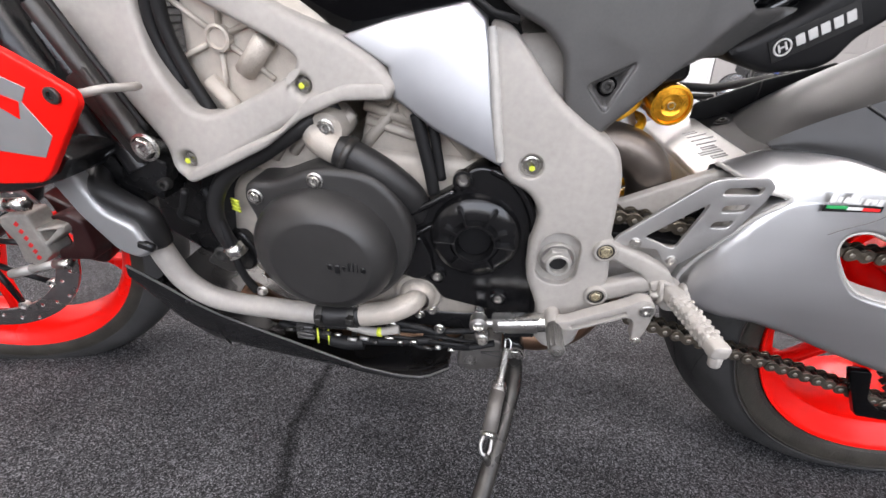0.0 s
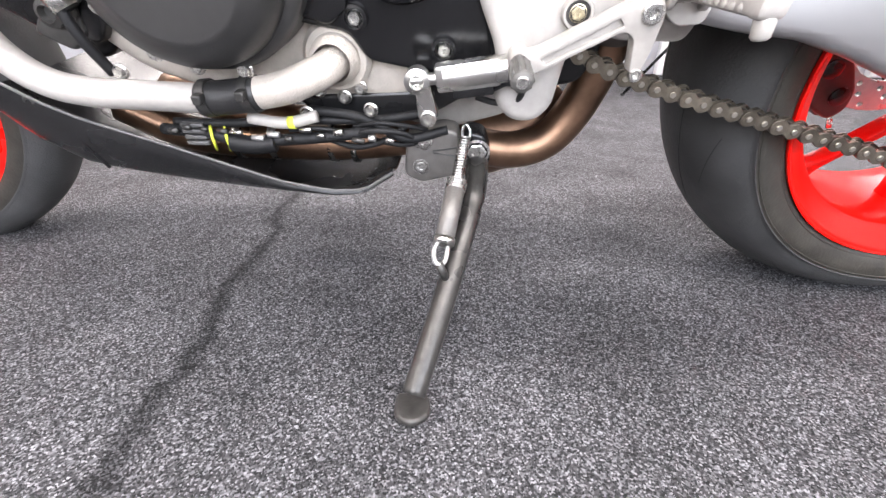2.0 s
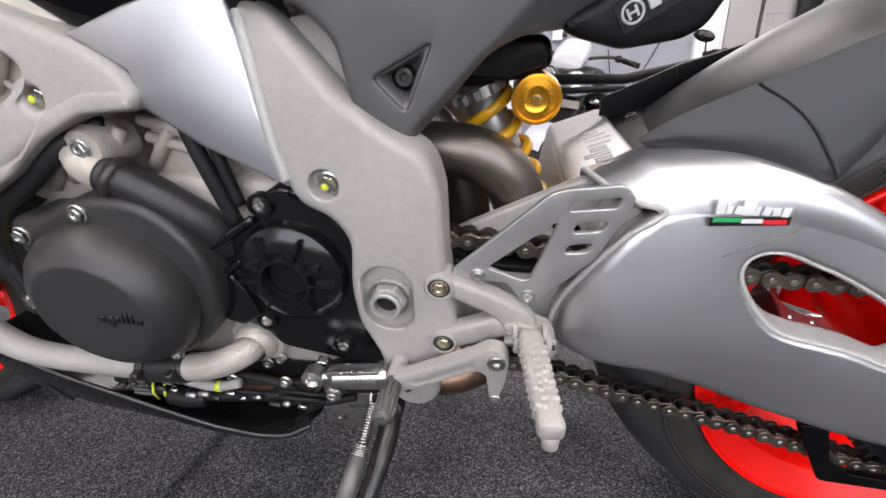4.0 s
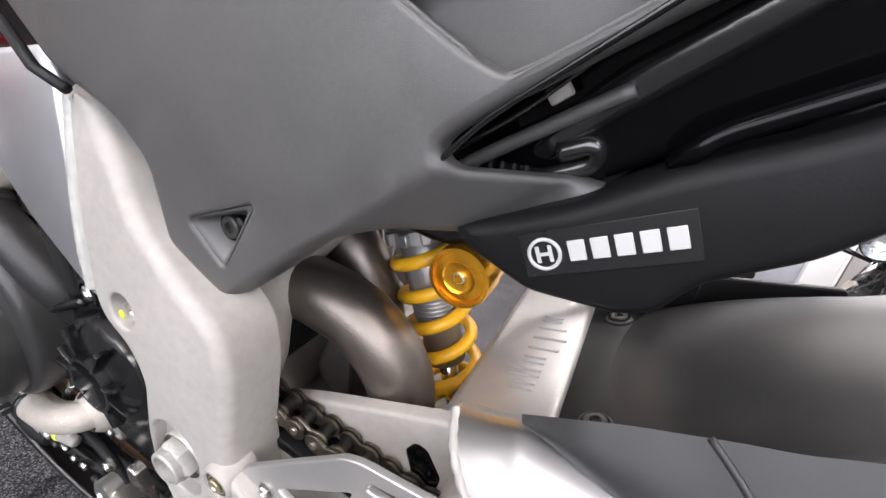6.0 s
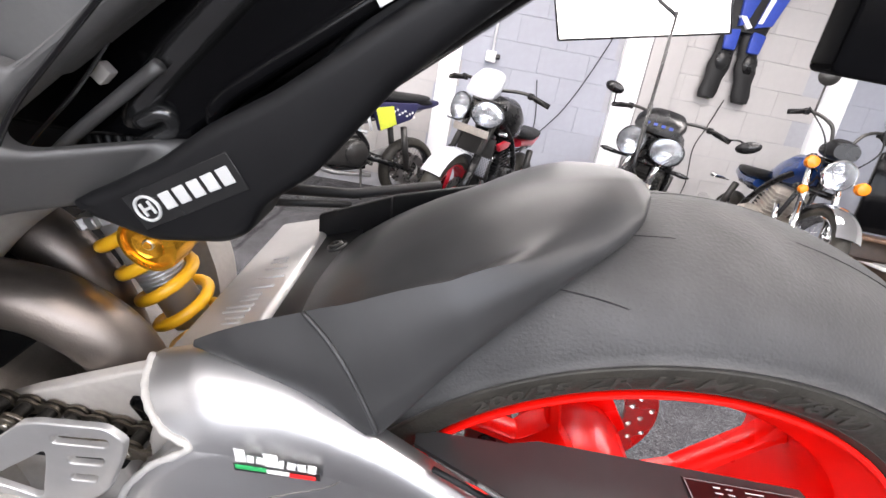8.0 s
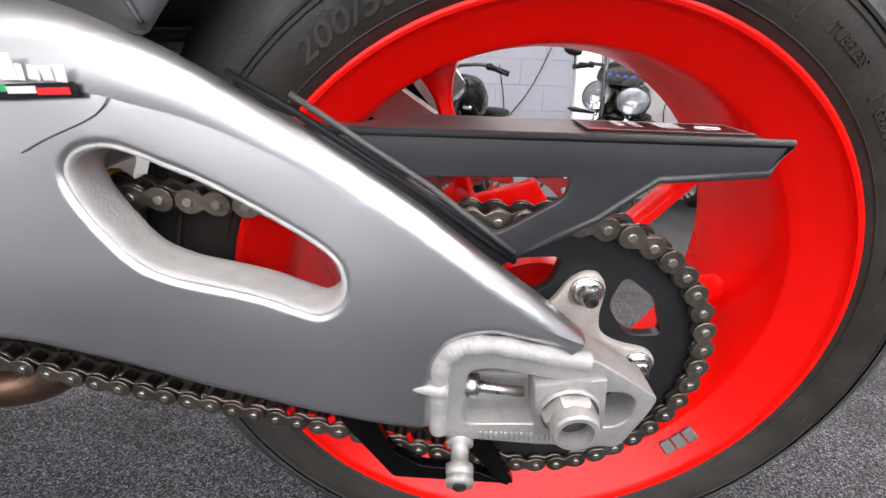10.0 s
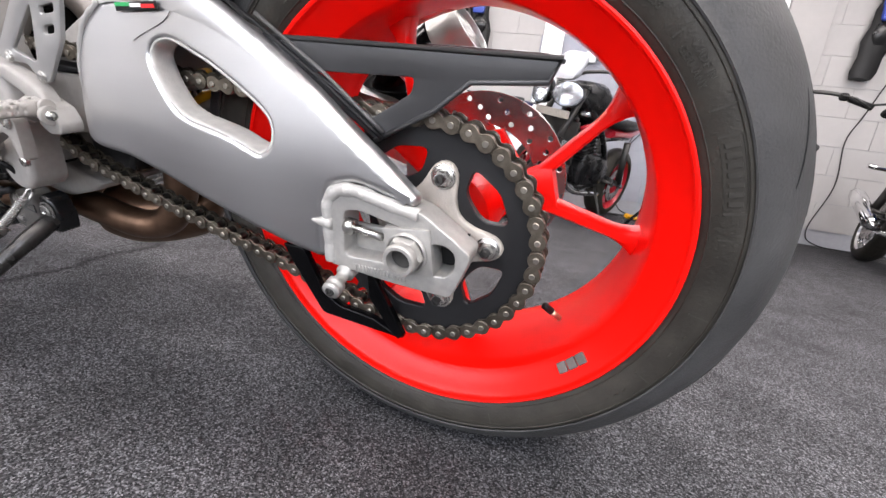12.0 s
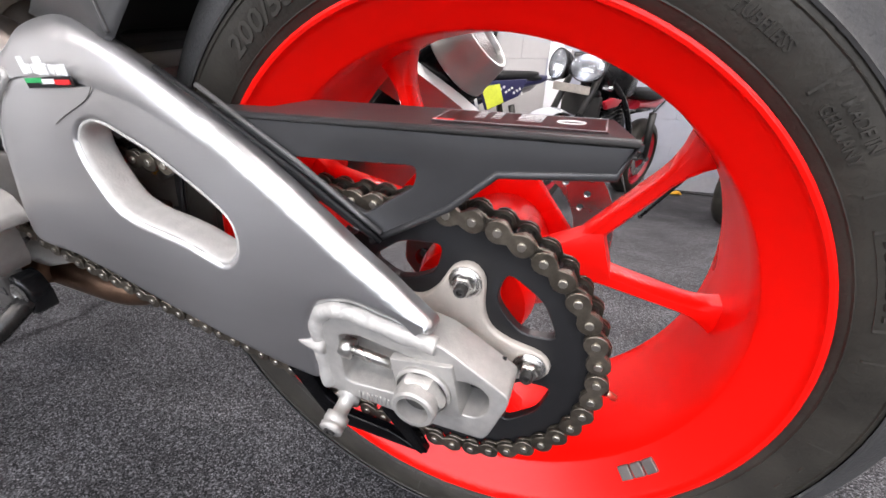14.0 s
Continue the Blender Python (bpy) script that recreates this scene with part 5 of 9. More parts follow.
tube(bm, spline([(-0.598, -0.113, 0.497), (-0.575, -0.116, 0.487), (-0.558, -0.117, 0.466), (-0.5470, -0.116, 0.436), (-0.547, -0.116, 0.405), (-0.534, -0.115, 0.355), (-0.530, -0.113, 0.322)], 6), 0.0045, 8)
part("cover_flange", bm, COVER_BLACK, sc_cover)
for x, z in ((-0.6255, 0.4840), (-0.647, 0.3635), (-0.574, 0.3405)):
    bm = NB()
    lathe(bm, [(0.0105, 0.004), (0.0105, -0.004), (0.008, -0.0045), (0.0075, 0)], (x, -0.114, z), 20)
    part("bolt_boss", bm, COVER_BLACK, sc_cover)
    bolt(sc_cover, BOLT, x, -0.113, z, 0.0115, 0.012)
bm = NB()
plate(bm, fillet([(-0.700, 0.368), (-0.682, 0.405), (-0.668, 0.418), (-0.655, 0.395), (-0.650, 0.372), (-0.668, 0.358)], 0.006), -0.121, -0.112, 0.003)
part("cover_step", bm, COVER_BLACK, sc_cover)

# coolant: elbow, hoses, silver pipe and pump
bm = NB()
lathe(bm, [(0.0185, 0.02), (0.0185, -0.012), (0.0155, -0.018), (0, -0.019)], (-0.7605, -0.104, 0.5265), 28)
tube(bm, spline([(-0.775, -0.110, 0.520), (-0.764, -0.117, 0.511), (-0.747, -0.119, 0.504)], 6), [0.0165] * 6 + [0.0155] * 7, 18)
elbow = part("thermostat_elbow", bm, CASTING, engine, "cast aluminium coolant elbow")
bolt(elbow, BOLT, -0.7605, -0.123, 0.528, 0.0125, 0.008)
bolt(elbow, BOLT, -0.781, -0.108, 0.503, 0.009, 0.010)
bm = NB()
tube(bm, spline([(-0.752, -0.119, 0.506), (-0.730, -0.119, 0.498), (-0.704, -0.118, 0.483), (-0.680, -0.112, 0.460), (-0.672, -0.100, 0.435)], 8), 0.0160, 18)
hose = part("coolant_hose", bm, HOSE, engine, "thick black rubber coolant hose")
bm = NB()
tube(bm, [(-0.7455, -0.119, 0.5045), (-0.7385, -0.119, 0.5010)], 0.0185, 20)
part("hose_clip", bm, DARK_STEEL, hose)
bm = NB()
tube(bm, spline([(-0.755, -0.100, 0.545), (-0.785, -0.118, 0.5270), (-0.8306, -0.121, 0.4955), (-0.8657, -0.122, 0.4755), (-0.8876, -0.123, 0.4505), (-0.8978, -0.123, 0.4190), (-0.8928, -0.122, 0.3890), (-0.8820, -0.121, 0.366)], 8), 0.0088, 14)
small_hose = part("breather_hose", bm, HOSE, engine, "black rubber hose looping over the engine")
bm = NB()
tube(bm, [(-0.889, -0.1215, 0.3805), (-0.8825, -0.121, 0.3675)], 0.0118, 16)
part("hose_clip", bm, STEEL, small_hose, "zinc hose clip")
bm = NB()
tube(bm, spline([(-0.967, -0.140, 0.392), (-0.962, -0.138, 0.365), (-0.950, -0.136, 0.333), (-0.928, -0.134, 0.312), (-0.895, -0.133, 0.303), (-0.836, -0.133, 0.301), (-0.782, -0.131, 0.299)], 10), 0.0130, 20)
part("coolant_pipe", bm, CAST, engine, "silver painted coolant pipe")
bm = NB()
tube(bm, spline([(-0.790, -0.131, 0.299), (-0.765, -0.131, 0.301), (-0.735, -0.131, 0.306)], 6), 0.0150, 18)
joiner = part("joining_hose", bm, HOSE, engine)
for x, z in ((-0.783, 0.2995), (-0.744, 0.304)):
    bm = NB()
    tube(bm, [(x - 0.004, -0.131, z), (x + 0.004, -0.131, z + 0.001)], 0.0162, 20)
    box(bm, (0.008, 0.010, 0.008), pose(x, -0.148, z + 0.006), 0.001, 1)
    part("hose_clip", bm, DARK_STEEL, joiner)
bm = NB()
tube(bm, spline([(-0.740, -0.131, 0.305), (-0.712, -0.131, 0.311), (-0.690, -0.128, 0.319), (-0.675, -0.118, 0.325), (-0.668, -0.100, 0.330)], 8), 0.0142, 18)
lathe(bm, [(0.031, 0.02), (0.031, -0.004), (0.027, -0.009), (0.022, -0.010), (0.021, -0.018), (0.016, -0.024)], (-0.670, -0.098, 0.329), 36)
pump = part("water_pump", bm, CASTING, engine, "cast aluminium water pump")
for x, z in ((-0.691, 0.300), (-0.668, 0.294), (-0.652, 0.303)):
    bolt(pump, BOLT, x, -0.104, z, 0.010, 0.010)
bm = NB()
tube(bm, spline([(-1.015, -0.120, 0.470), (-1.000, -0.148, 0.455), (-0.980, -0.152, 0.442), (-0.958, -0.150, 0.428), (-0.955, -0.147, 0.410), (-0.958, -0.142, 0.390)], 8), 0.0120, 18)
rad_hose = part("radiator_hose", bm, HOSE, engine, "black bottom radiator hose")
bm = NB()
tube(bm, [(-0.962, -0.142, 0.402), (-0.966, -0.141, 0.388)], 0.0150, 20)
box(bm, (0.018, 0.008, 0.010), pose(-0.958, -0.163, 0.396, 0, 20, 0), 0.002, 1)
part("hose_clip", bm, ENGINE_BLACK, rad_hose)

bm = NB()
plate(bm, fillet([(-1.005, 0.372), (-0.990, 0.480), (-0.930, 0.525), (-0.868, 0.510), (-0.862, 0.345), (-0.905, 0.312)], 0.015), -0.086, 0.10, 0.006)
part("front_bracket", bm, ENGINE_BLACK, engine)
bm = NB()
plate(bm, fillet([(-0.912, 0.348), (-0.905, 0.385), (-0.880, 0.392), (-0.862, 0.360), (-0.880, 0.335)], 0.008), -0.110, -0.085, 0.004)
tab = part("mounting_lug", bm, ENGINE_BLACK, engine)
bolt(tab, BOLT_DARK, -0.893, -0.110, 0.365, 0.018, 0.008)

# radiator and what hangs round it
bm = NB()
box(bm, (0.045, 0.34, 0.26), pose(-1.035, 0.035, 0.545, 0, -22, 0), 0.006)
radiator = part("radiator", bm, ENGINE_BLACK, bike, "black radiator between forks and engine")
bm = NB()
for k in range(26):
    box(bm, (0.003, 0.30, 0.0016), pose(-1.035, 0.035, 0.545, 0, -22, 0) @ pose(0.0235, 0, -0.115 + k * 0.0092))
part("cooling_fins", bm, ENGINE_BLACK, radiator)
bm = NB()
tube(bm, [(-1.052, -0.138, 0.640), (-1.035, -0.142, 0.590), (-0.985, -0.142, 0.487)], [0.020, 0.024, 0.022], 16)
tube(bm, [(-1.02, -0.125, 0.60), (-0.955, -0.135, 0.475)], [0.014, 0.015], 12)
box(bm, (0.05, 0.04, 0.05), pose(-0.955, -0.120, 0.470, 0, 20, 0), 0.008)
part("radiator_tank", bm, ENGINE_BLACK, radiator, "black radiator side tank")
bm = NB()
tube(bm, [(-1.000, -0.142, 0.620), (-0.935, -0.150, 0.505)], 0.009, 12)
box(bm, (0.026, 0.012, 0.090), pose(-0.955, -0.148, 0.530, 0, -30, 0), 0.004)
part("radiator_bracket", bm, DARK_STEEL, radiator)
bolt(radiator, BOLT, -0.925, -0.158, 0.506, 0.020, 0.014)
bolt(radiator, BOLT, -1.028, -0.168, 0.603, 0.015, 0.014)
bolt(radiator, BOLT_DARK, -0.930, -0.140, 0.462, 0.013, 0.016)
bm = NB()
tube(bm, spline([(-0.905, -0.150, 0.460), (-0.915, -0.145, 0.440), (-0.925, -0.140, 0.425), (-0.915, -0.130, 0.410)], 6), 0.004, 8)
tube(bm, spline([(-0.990, -0.145, 0.640), (-0.945, -0.150, 0.560), (-0.925, -0.150, 0.520)], 6), 0.0028, 8)
tube(bm, spline([(-0.905, -0.120, 0.45), (-0.890, -0.125, 0.40), (-0.880, -0.128, 0.350), (-0.872, -0.12, 0.315)], 6), 0.005, 8)
part("wiring", bm, RUBBER, radiator)
bm = NB()
for k in range(4):
    tube(bm, [(-0.8825, -0.112, 0.424 + k * 0.004), (-0.872, -0.116, 0.423 + k * 0.004)], 0.0017, 6)
part("yellow_leads", bm, YELLOW_PRINT, radiator)
bm = NB()
plate(bm, fillet([(-0.935, 0.345), (-0.900, 0.385), (-0.885, 0.380), (-0.885, 0.345), (-0.905, 0.330)], 0.006), -0.112, -0.098, 0.003)
lathe(bm, [(0.011, 0), (0.011, -0.006), (0.007, -0.008), (0.005, -0.003), (0, -0.003)], (-0.906, -0.112, 0.362), 20)
part("engine_mount", bm, DARK_STEEL, engine)

# silver scoop and red radiator shroud
bm = NB()
SCOOP = [(-1.043, 0.475), (-1.007, 0.474), (-1.005, 0.459), (-0.995, 0.436), (-0.966, 0.42), (-0.952, 0.388), (-0.969, 0.378), (-0.992, 0.385), (-1.021, 0.426)]
plate(bm, fillet(SCOOP, 0.008), -0.166, -0.150, 0.006, steps=4)
part("radiator_scoop", bm, SILVER_PAINT, bike, "satin silver radiator scoop")
bm = NB()
SHROUD = [(-1.250, 0.700), (-1.050, 0.628), (-0.9685, 0.5925), (-0.9437, 0.5786), (-0.9220, 0.5660), (-0.9218, 0.5570), (-0.946, 0.529), (-0.9747, 0.4946), (-0.9871, 0.4856), (-1.030, 0.4805), (-1.150, 0.480), (-1.270, 0.560)]
plate(bm, fillet(SHROUD, 0.004), -0.212, -0.2055, 0.002, steps=3)
shroud = part("radiator_shroud", bm, RED, bike, "bright red shroud with a silver flash")
bm = NB()
plate(bm, [(-1.134, 0.633), (-0.994, 0.581), (-0.961, 0.567), (-0.970, 0.556), (-0.956, 0.530), (-0.971, 0.5105), (-1.014, 0.513), (-1.084, 0.545)], -0.2127, -0.2122, 0.0002, steps=1)
part("silver_flash", bm, SILVER_PAINT, shroud)
bm = NB()
plate(bm, [(-1.002, 0.566), (-0.972, 0.556), (-0.978, 0.542), (-0.994, 0.552)], -0.2132, -0.2129, 0.0002, steps=1)
part("red_flash", bm, RED, shroud)
bolt(shroud, BOLT_DARK, -0.9400, -0.212, 0.563, 0.013, 0.006)
bm = NB()
tube(bm, spline([(-0.935, -0.200, 0.561), (-0.915, -0.190, 0.5655), (-0.908, -0.172, 0.564), (-0.920, -0.150, 0.560)], 6), [0.0034] * 19, 12)
part("shroud_bracket", bm, CAST, shroud)
bm = NB()
plate(bm, fillet([(-1.06, 0.52), (-0.985, 0.515), (-0.962, 0.505), (-0.980, 0.484), (-1.02, 0.470), (-1.07, 0.46)], 0.006), -0.200, -0.150, 0.004)
part("shroud_inner", bm, ENGINE_BLACK, shroud)

# belly pan: a thin black trough
def trough(x):
    xs = [-1.035, -0.990, -0.951, -0.921, -0.835, -0.737, -0.690, -0.655, -0.625]
    t = float(np.interp(x, xs, [0.335, 0.313, 0.290, 0.277, 0.250, 0.215, 0.205, 0.206, 0.226]))
    b = float(np.interp(x, xs, [0.290, 0.240, 0.216, 0.210, 0.199, 0.187, 0.187, 0.193, 0.214]))
    return t, b


bm = NB()
rows = []
for k in range(34):
    x = -1.035 + 0.41 * k / 33
    t, b = trough(x)
    w = 0.160 + 0.008 * math.sin(math.pi * k / 33)
    half = [(-w, t), (-w - 0.002, t - 0.3 * (t - b)), (-w + 0.008, b + 0.012), (-w + 0.028, b), (-w * 0.5, b - 0.006)]
    rows.append([(x, MID + y, z) for y, z in spline(half + [(0, b - 0.008)] + [(-y, z) for y, z in half[::-1]], 4)])
loft(bm, rows)
thicken(bm, 0.003)
belly = part("belly_pan", bm, ENGINE_BLACK, bike, "black plastic belly pan", 60)
bm = NB()
tube(bm, [(p[0][0], p[0][1] - 0.0005, p[0][2]) for p in rows], 0.0015, 8)
part("rolled_edge", bm, PLASTIC, belly)
bolt(belly, BOLT_DARK, -0.961, -0.1275, 0.290, 0.011, 0.006)
bm = NB()
tube(bm, spline([(-0.935, -0.1295, 0.276), (-0.930, -0.1305, 0.250), (-0.925, -0.123, 0.218)], 6), 0.0018, 6)
part("panel_seam", bm, ENGINE_BLACK, belly)

# exhaust: headers under the engine, link pipe, rear header and silencer
bm = NB()
tube(bm, spline([(-0.930, -0.060, 0.260), (-0.860, -0.066, 0.232), (-0.760, -0.068, 0.226), (-0.660, -0.070, 0.232), (-0.590, -0.040, 0.228)], 8), 0.019, 16)
headers = part("exhaust", bm, COPPER, bike, "heat-coloured steel exhaust pipe under the engine")
bm = NB()
tube(bm, spline([(-0.930, 0.020, 0.250), (-0.820, 0.0, 0.226), (-0.700, -0.01, 0.224), (-0.600, 0.0, 0.224)], 8), 0.019, 16)
part("header_pipe", bm, COPPER, headers)
bm = NB()
tube(bm, spline([(-0.62, -0.03, 0.228), (-0.56, -0.02, 0.210), (-0.500, -0.01, 0.196), (-0.455, 0.0, 0.206), (-0.428, 0.005, 0.240), (-0.412, 0.005, 0.285), (-0.405, 0.0, 0.33)], 8), 0.0225, 18)
part("link_pipe", bm, COPPER, headers)
bm = NB()
tube(bm, spline([(-0.600, 0.02, 0.200), (-0.540, 0.03, 0.190), (-0.480, 0.06, 0.200), (-0.430, 0.08, 0.23)], 8), [0.030, 0.040, 0.046] + [0.048] * 16 + [0.044, 0.040, 0.034, 0.030, 0.026, 0.024], 18)
part("collector", bm, COPPER, headers, "bronzed exhaust collector box")
for x in (-0.805, -0.765, -0.700, -0.675):
    part("pipe_clamp", tube(NB(), [(x, -0.069, 0.229), (x + 0.006, -0.069, 0.229)], 0.0215, 16), STEEL, headers)
bm = NB()
tube(bm, spline([(-0.590, -0.038, 0.485), (-0.550, -0.040, 0.502), (-0.507, -0.040, 0.511), (-0.469, -0.040, 0.511), (-0.443, -0.040, 0.5015), (-0.425, -0.038, 0.483), (-0.416, -0.035, 0.457), (-0.412, -0.030, 0.410), (-0.414, -0.020, 0.33)], 8), 0.0240, 24)
part("rear_header", bm, PIPE, headers, "smooth tinted steel header pipe")
bm = NB()
tube(bm, spline([(-0.590, 0.020, 0.540), (-0.550, 0.020, 0.537), (-0.512, 0.020, 0.520), (-0.484, 0.018, 0.485), (-0.470, 0.016, 0.440), (-0.465, 0.016, 0.38)], 8), 0.024, 20)
part("rear_header", bm, PIPE, headers)
# shade behind the pipes at the engine bay's rear, built as a black box
bm = NB()
box(bm, (0.10, 0.16, 0.16), pose(-0.575, 0.02, 0.50, 0, -12, 0), 0.02, 3)
part("bay_backdrop", bm, RUBBER, engine, "black backing that imitates the shaded rear of the engine bay")
at_can = pose(-0.185, 0.265, 0.412, 0, -38, 0) @ Matrix.Rotation(radians(-90), 4, "Z")
bm = lathe(NB(), [(0.0, -0.150), (0.030, -0.150), (0.044, -0.130), (0.051, -0.100), (0.053, -0.05), (0.053, 0.085), (0.0515, 0.092), (0.049, 0.094)], (0, 0, 0), 48)
bm.transform(at_can)
silencer = part("silencer", bm, GLOSS_BLACK, headers, "black round silencer with a brushed metal tip", 60)
bm = lathe(NB(), [(0.0500, 0.088), (0.0525, 0.091), (0.0525, 0.096), (0.0510, 0.0985), (0.0485, 0.118), (0.0455, 0.134), (0.0430, 0.139), (0.0395, 0.139), (0.0375, 0.134), (0.0365, 0.118)], (0, 0, 0), 48)
bm.transform(at_can)
part("silencer_tip", bm, BRUSHED, silencer, "brushed metal conical tip")
bm = lathe(NB(), [(0.0372, 0.122), (0.0, 0.122)], (0, 0, 0), 32)
bm.transform(at_can)
part("tip_baffle", bm, DARK_STEEL, silencer)
bm = NB()
for k in range(13):
    c = -0.033 + 0.0055 * k
    h = math.sqrt(0.0375 ** 2 - c * c)
    tube(bm, [(c, 0.131, -h), (c, 0.131, h)], 0.0011, 6)
bm.transform(at_can)
tagged(part("tip_grille", bm, BRUSHED, silencer), kind="stuff")
bm = NB()
tube(bm, [(-0.45, 0.10, 0.26), (-0.38, 0.19, 0.29), (-0.25, 0.25, 0.36)], 0.024, 16)
part("silencer_pipe", bm, PIPE, headers)
# wiring and clips under the water pump
bm = NB()
tube(bm, spline([(-0.850, -0.118, 0.262), (-0.800, -0.125, 0.262), (-0.770, -0.128, 0.257), (-0.735, -0.126, 0.258), (-0.690, -0.124, 0.262), (-0.640, -0.120, 0.268)], 8), 0.0055, 10)
tube(bm, spline([(-0.835, -0.118, 0.270), (-0.780, -0.122, 0.272), (-0.720, -0.118, 0.275), (-0.640, -0.112, 0.276), (-0.58, -0.11, 0.285)], 8), 0.004, 8)
tube(bm, spline([(-0.700, -0.115, 0.285), (-0.650, -0.118, 0.280), (-0.610, -0.120, 0.262), (-0.570, -0.116, 0.270)], 8), 0.0045, 8)
tube(bm, spline([(-0.690, -0.112, 0.255), (-0.66, -0.118, 0.250), (-0.63, -0.118, 0.258), (-0.61, -0.11, 0.270)], 8), 0.003, 8)
harness = part("wiring_harness", bm, RUBBER, engine, "black wiring harness under the engine")
bm = NB()
tube(bm, spline([(-0.778, -0.129, 0.256), (-0.757, -0.130, 0.254), (-0.735, -0.128, 0.256)], 14), [0.0075 + 0.0016 * (i % 2) for i in range(29)], 12)
part("cable_boot", bm, RUBBER, harness, "ribbed rubber cable boot")
bm = NB()
for k in range(4):
    box(bm, (0.022, 0.006, 0.004), pose(-0.812, -0.128, 0.254 + k * 0.006), 0.001, 1)
part("connector", bm, PLASTIC, harness)
bm = NB()
for x in (-0.796, -0.782):
    tube(bm, [(x, -0.129, 0.247), (x + 0.003, -0.134, 0.262), (x, -0.127, 0.271)], 0.0014, 6)
part("cable_tie", bm, YELLOW_PRINT, harness, "yellow cable ties")
bm = NB()
tube(bm, spline([(-0.755, -0.126, 0.280), (-0.720, -0.128, 0.277), (-0.690, -0.126, 0.284)], 6), 0.0055, 10)
part("drain_tube", bm, CAST, engine)

rng = random.Random(11)
for k in range(14):
    x = -0.835 + 0.016 * k
    z = 0.262 + 0.010 * rng.random()
    part("cable_clip", tube(NB(), [(x, -0.131, z), (x + 0.006 + 0.006 * rng.random(), -0.1315, z + 0.003 * (rng.random() - 0.5))], 0.0022 + 0.001 * rng.random(), 8), rng.choice((STEEL, BRUSHED, DARK_STEEL)), harness)
for pts, r in (([(-0.665, -0.118, 0.262), (-0.640, -0.128, 0.272), (-0.612, -0.126, 0.270), (-0.600, -0.118, 0.258), (-0.615, -0.114, 0.252), (-0.645, -0.114, 0.256)], 0.0026), ([(-0.660, -0.116, 0.270), (-0.635, -0.126, 0.279), (-0.605, -0.124, 0.276), (-0.590, -0.114, 0.268)], 0.0020), ([(-0.720, -0.124, 0.268), (-0.690, -0.127, 0.272), (-0.655, -0.122, 0.266)], 0.0020)):
    part("sensor_lead", tube(NB(), spline(pts, 6), r, 8), RUBBER, harness)
part("yellow_band", tube(NB(), [(-0.717, -0.128, 0.2773), (-0.711, -0.128, 0.2778)], 0.0059, 12), YELLOW_PRINT, harness)
for x, z in ((-0.700, 0.285), (-0.640, 0.290), (-0.862, 0.318)):
    bolt(engine, BOLT, x, -0.122, z, 0.010, 0.012)
part("sump_casting", plate(NB(), fillet([(-0.720, 0.292), (-0.600, 0.300), (-0.560, 0.330), (-0.545, 0.300), (-0.600, 0.268), (-0.700, 0.268)], 0.01), -0.098, -0.04, 0.005), ENGINE_BLACK, engine)

part("rear_sump", plate(NB(), fillet([(-0.660, 0.330), (-0.566, 0.335), (-0.560, 0.292), (-0.520, 0.280), (-0.492, 0.272), (-0.515, 0.258), (-0.570, 0.241), (-0.650, 0.241)], 0.008), -0.052, 0.09, 0.006), CAST, engine)

# black block added to darken the shaded gap behind the lower chain run
part("shock_linkage", plate(NB(), fillet([(-0.505, 0.350), (-0.430, 0.350), (-0.424, 0.325), (-0.440, 0.292), (-0.500, 0.280)], 0.01), -0.045, 0.12, 0.006), ENGINE_BLACK, engine)

# gear linkage: quickshifter rod, shift lever and toe peg
bm = NB()
tube(bm, [(-0.572, -0.152, 0.3295), (-0.522, -0.152, 0.338)], 0.0105, 12)
box(bm, (0.052, 0.014, 0.022), pose(-0.553, -0.152, 0.3325, 0, -9, 0), 0.003)
rod = part("shift_rod", bm, STEEL, bike, "silver quickshifter rod")
part("sensor_block", box(NB(), (0.034, 0.013, 0.009), pose(-0.548, -0.150, 0.3195, 0, -9, 0), 0.002, 2), ENGINE_BLACK, rod, "black sensor under the rod")
part("sensor_lead", tube(NB(), spline([(-0.532, -0.148, 0.320), (-0.520, -0.150, 0.326), (-0.508, -0.146, 0.318), (-0.512, -0.138, 0.306), (-0.528, -0.132, 0.302), (-0.545, -0.126, 0.304)], 6), 0.0028, 10), RUBBER, rod)
rod.location = (0, 0.008, -0.001)
bm = NB()
tube(bm, [(-0.528, -0.152, 0.3375), (-0.500, -0.160, 0.343)], 0.0055, 12)
part("rod_end", bm, STEEL, rod)
bm = NB()
tube(bm, [(-0.600, -0.153, 0.326), (-0.570, -0.152, 0.3295)], 0.0048, 12)
lathe(bm, [(0.010, 0.006), (0.0105, -0.006), (0.006, -0.008), (0.004, -0.004), (0, -0.004)], (-0.594, -0.152, 0.327), 20)
part("rod_end", bm, STEEL, rod)
bm = NB()
plate(bm, fillet([(-0.600, 0.330), (-0.588, 0.330), (-0.578, 0.290), (-0.586, 0.280), (-0.596, 0.286)], 0.004), -0.138, -0.128, 0.002)
part("link_arm", bm, STEEL, rod)
bolt(rod, BOLT, -0.587, -0.138, 0.2875, 0.011, 0.01)
bm = NB()
for k in range(3):
    box(bm, (0.0016, 0.0006, 0.007), pose(-0.548 + k * 0.003, -0.1594, 0.334, 0, -9, 0))
part("rod_print", bm, DARK_STEEL, rod)
bm = NB()
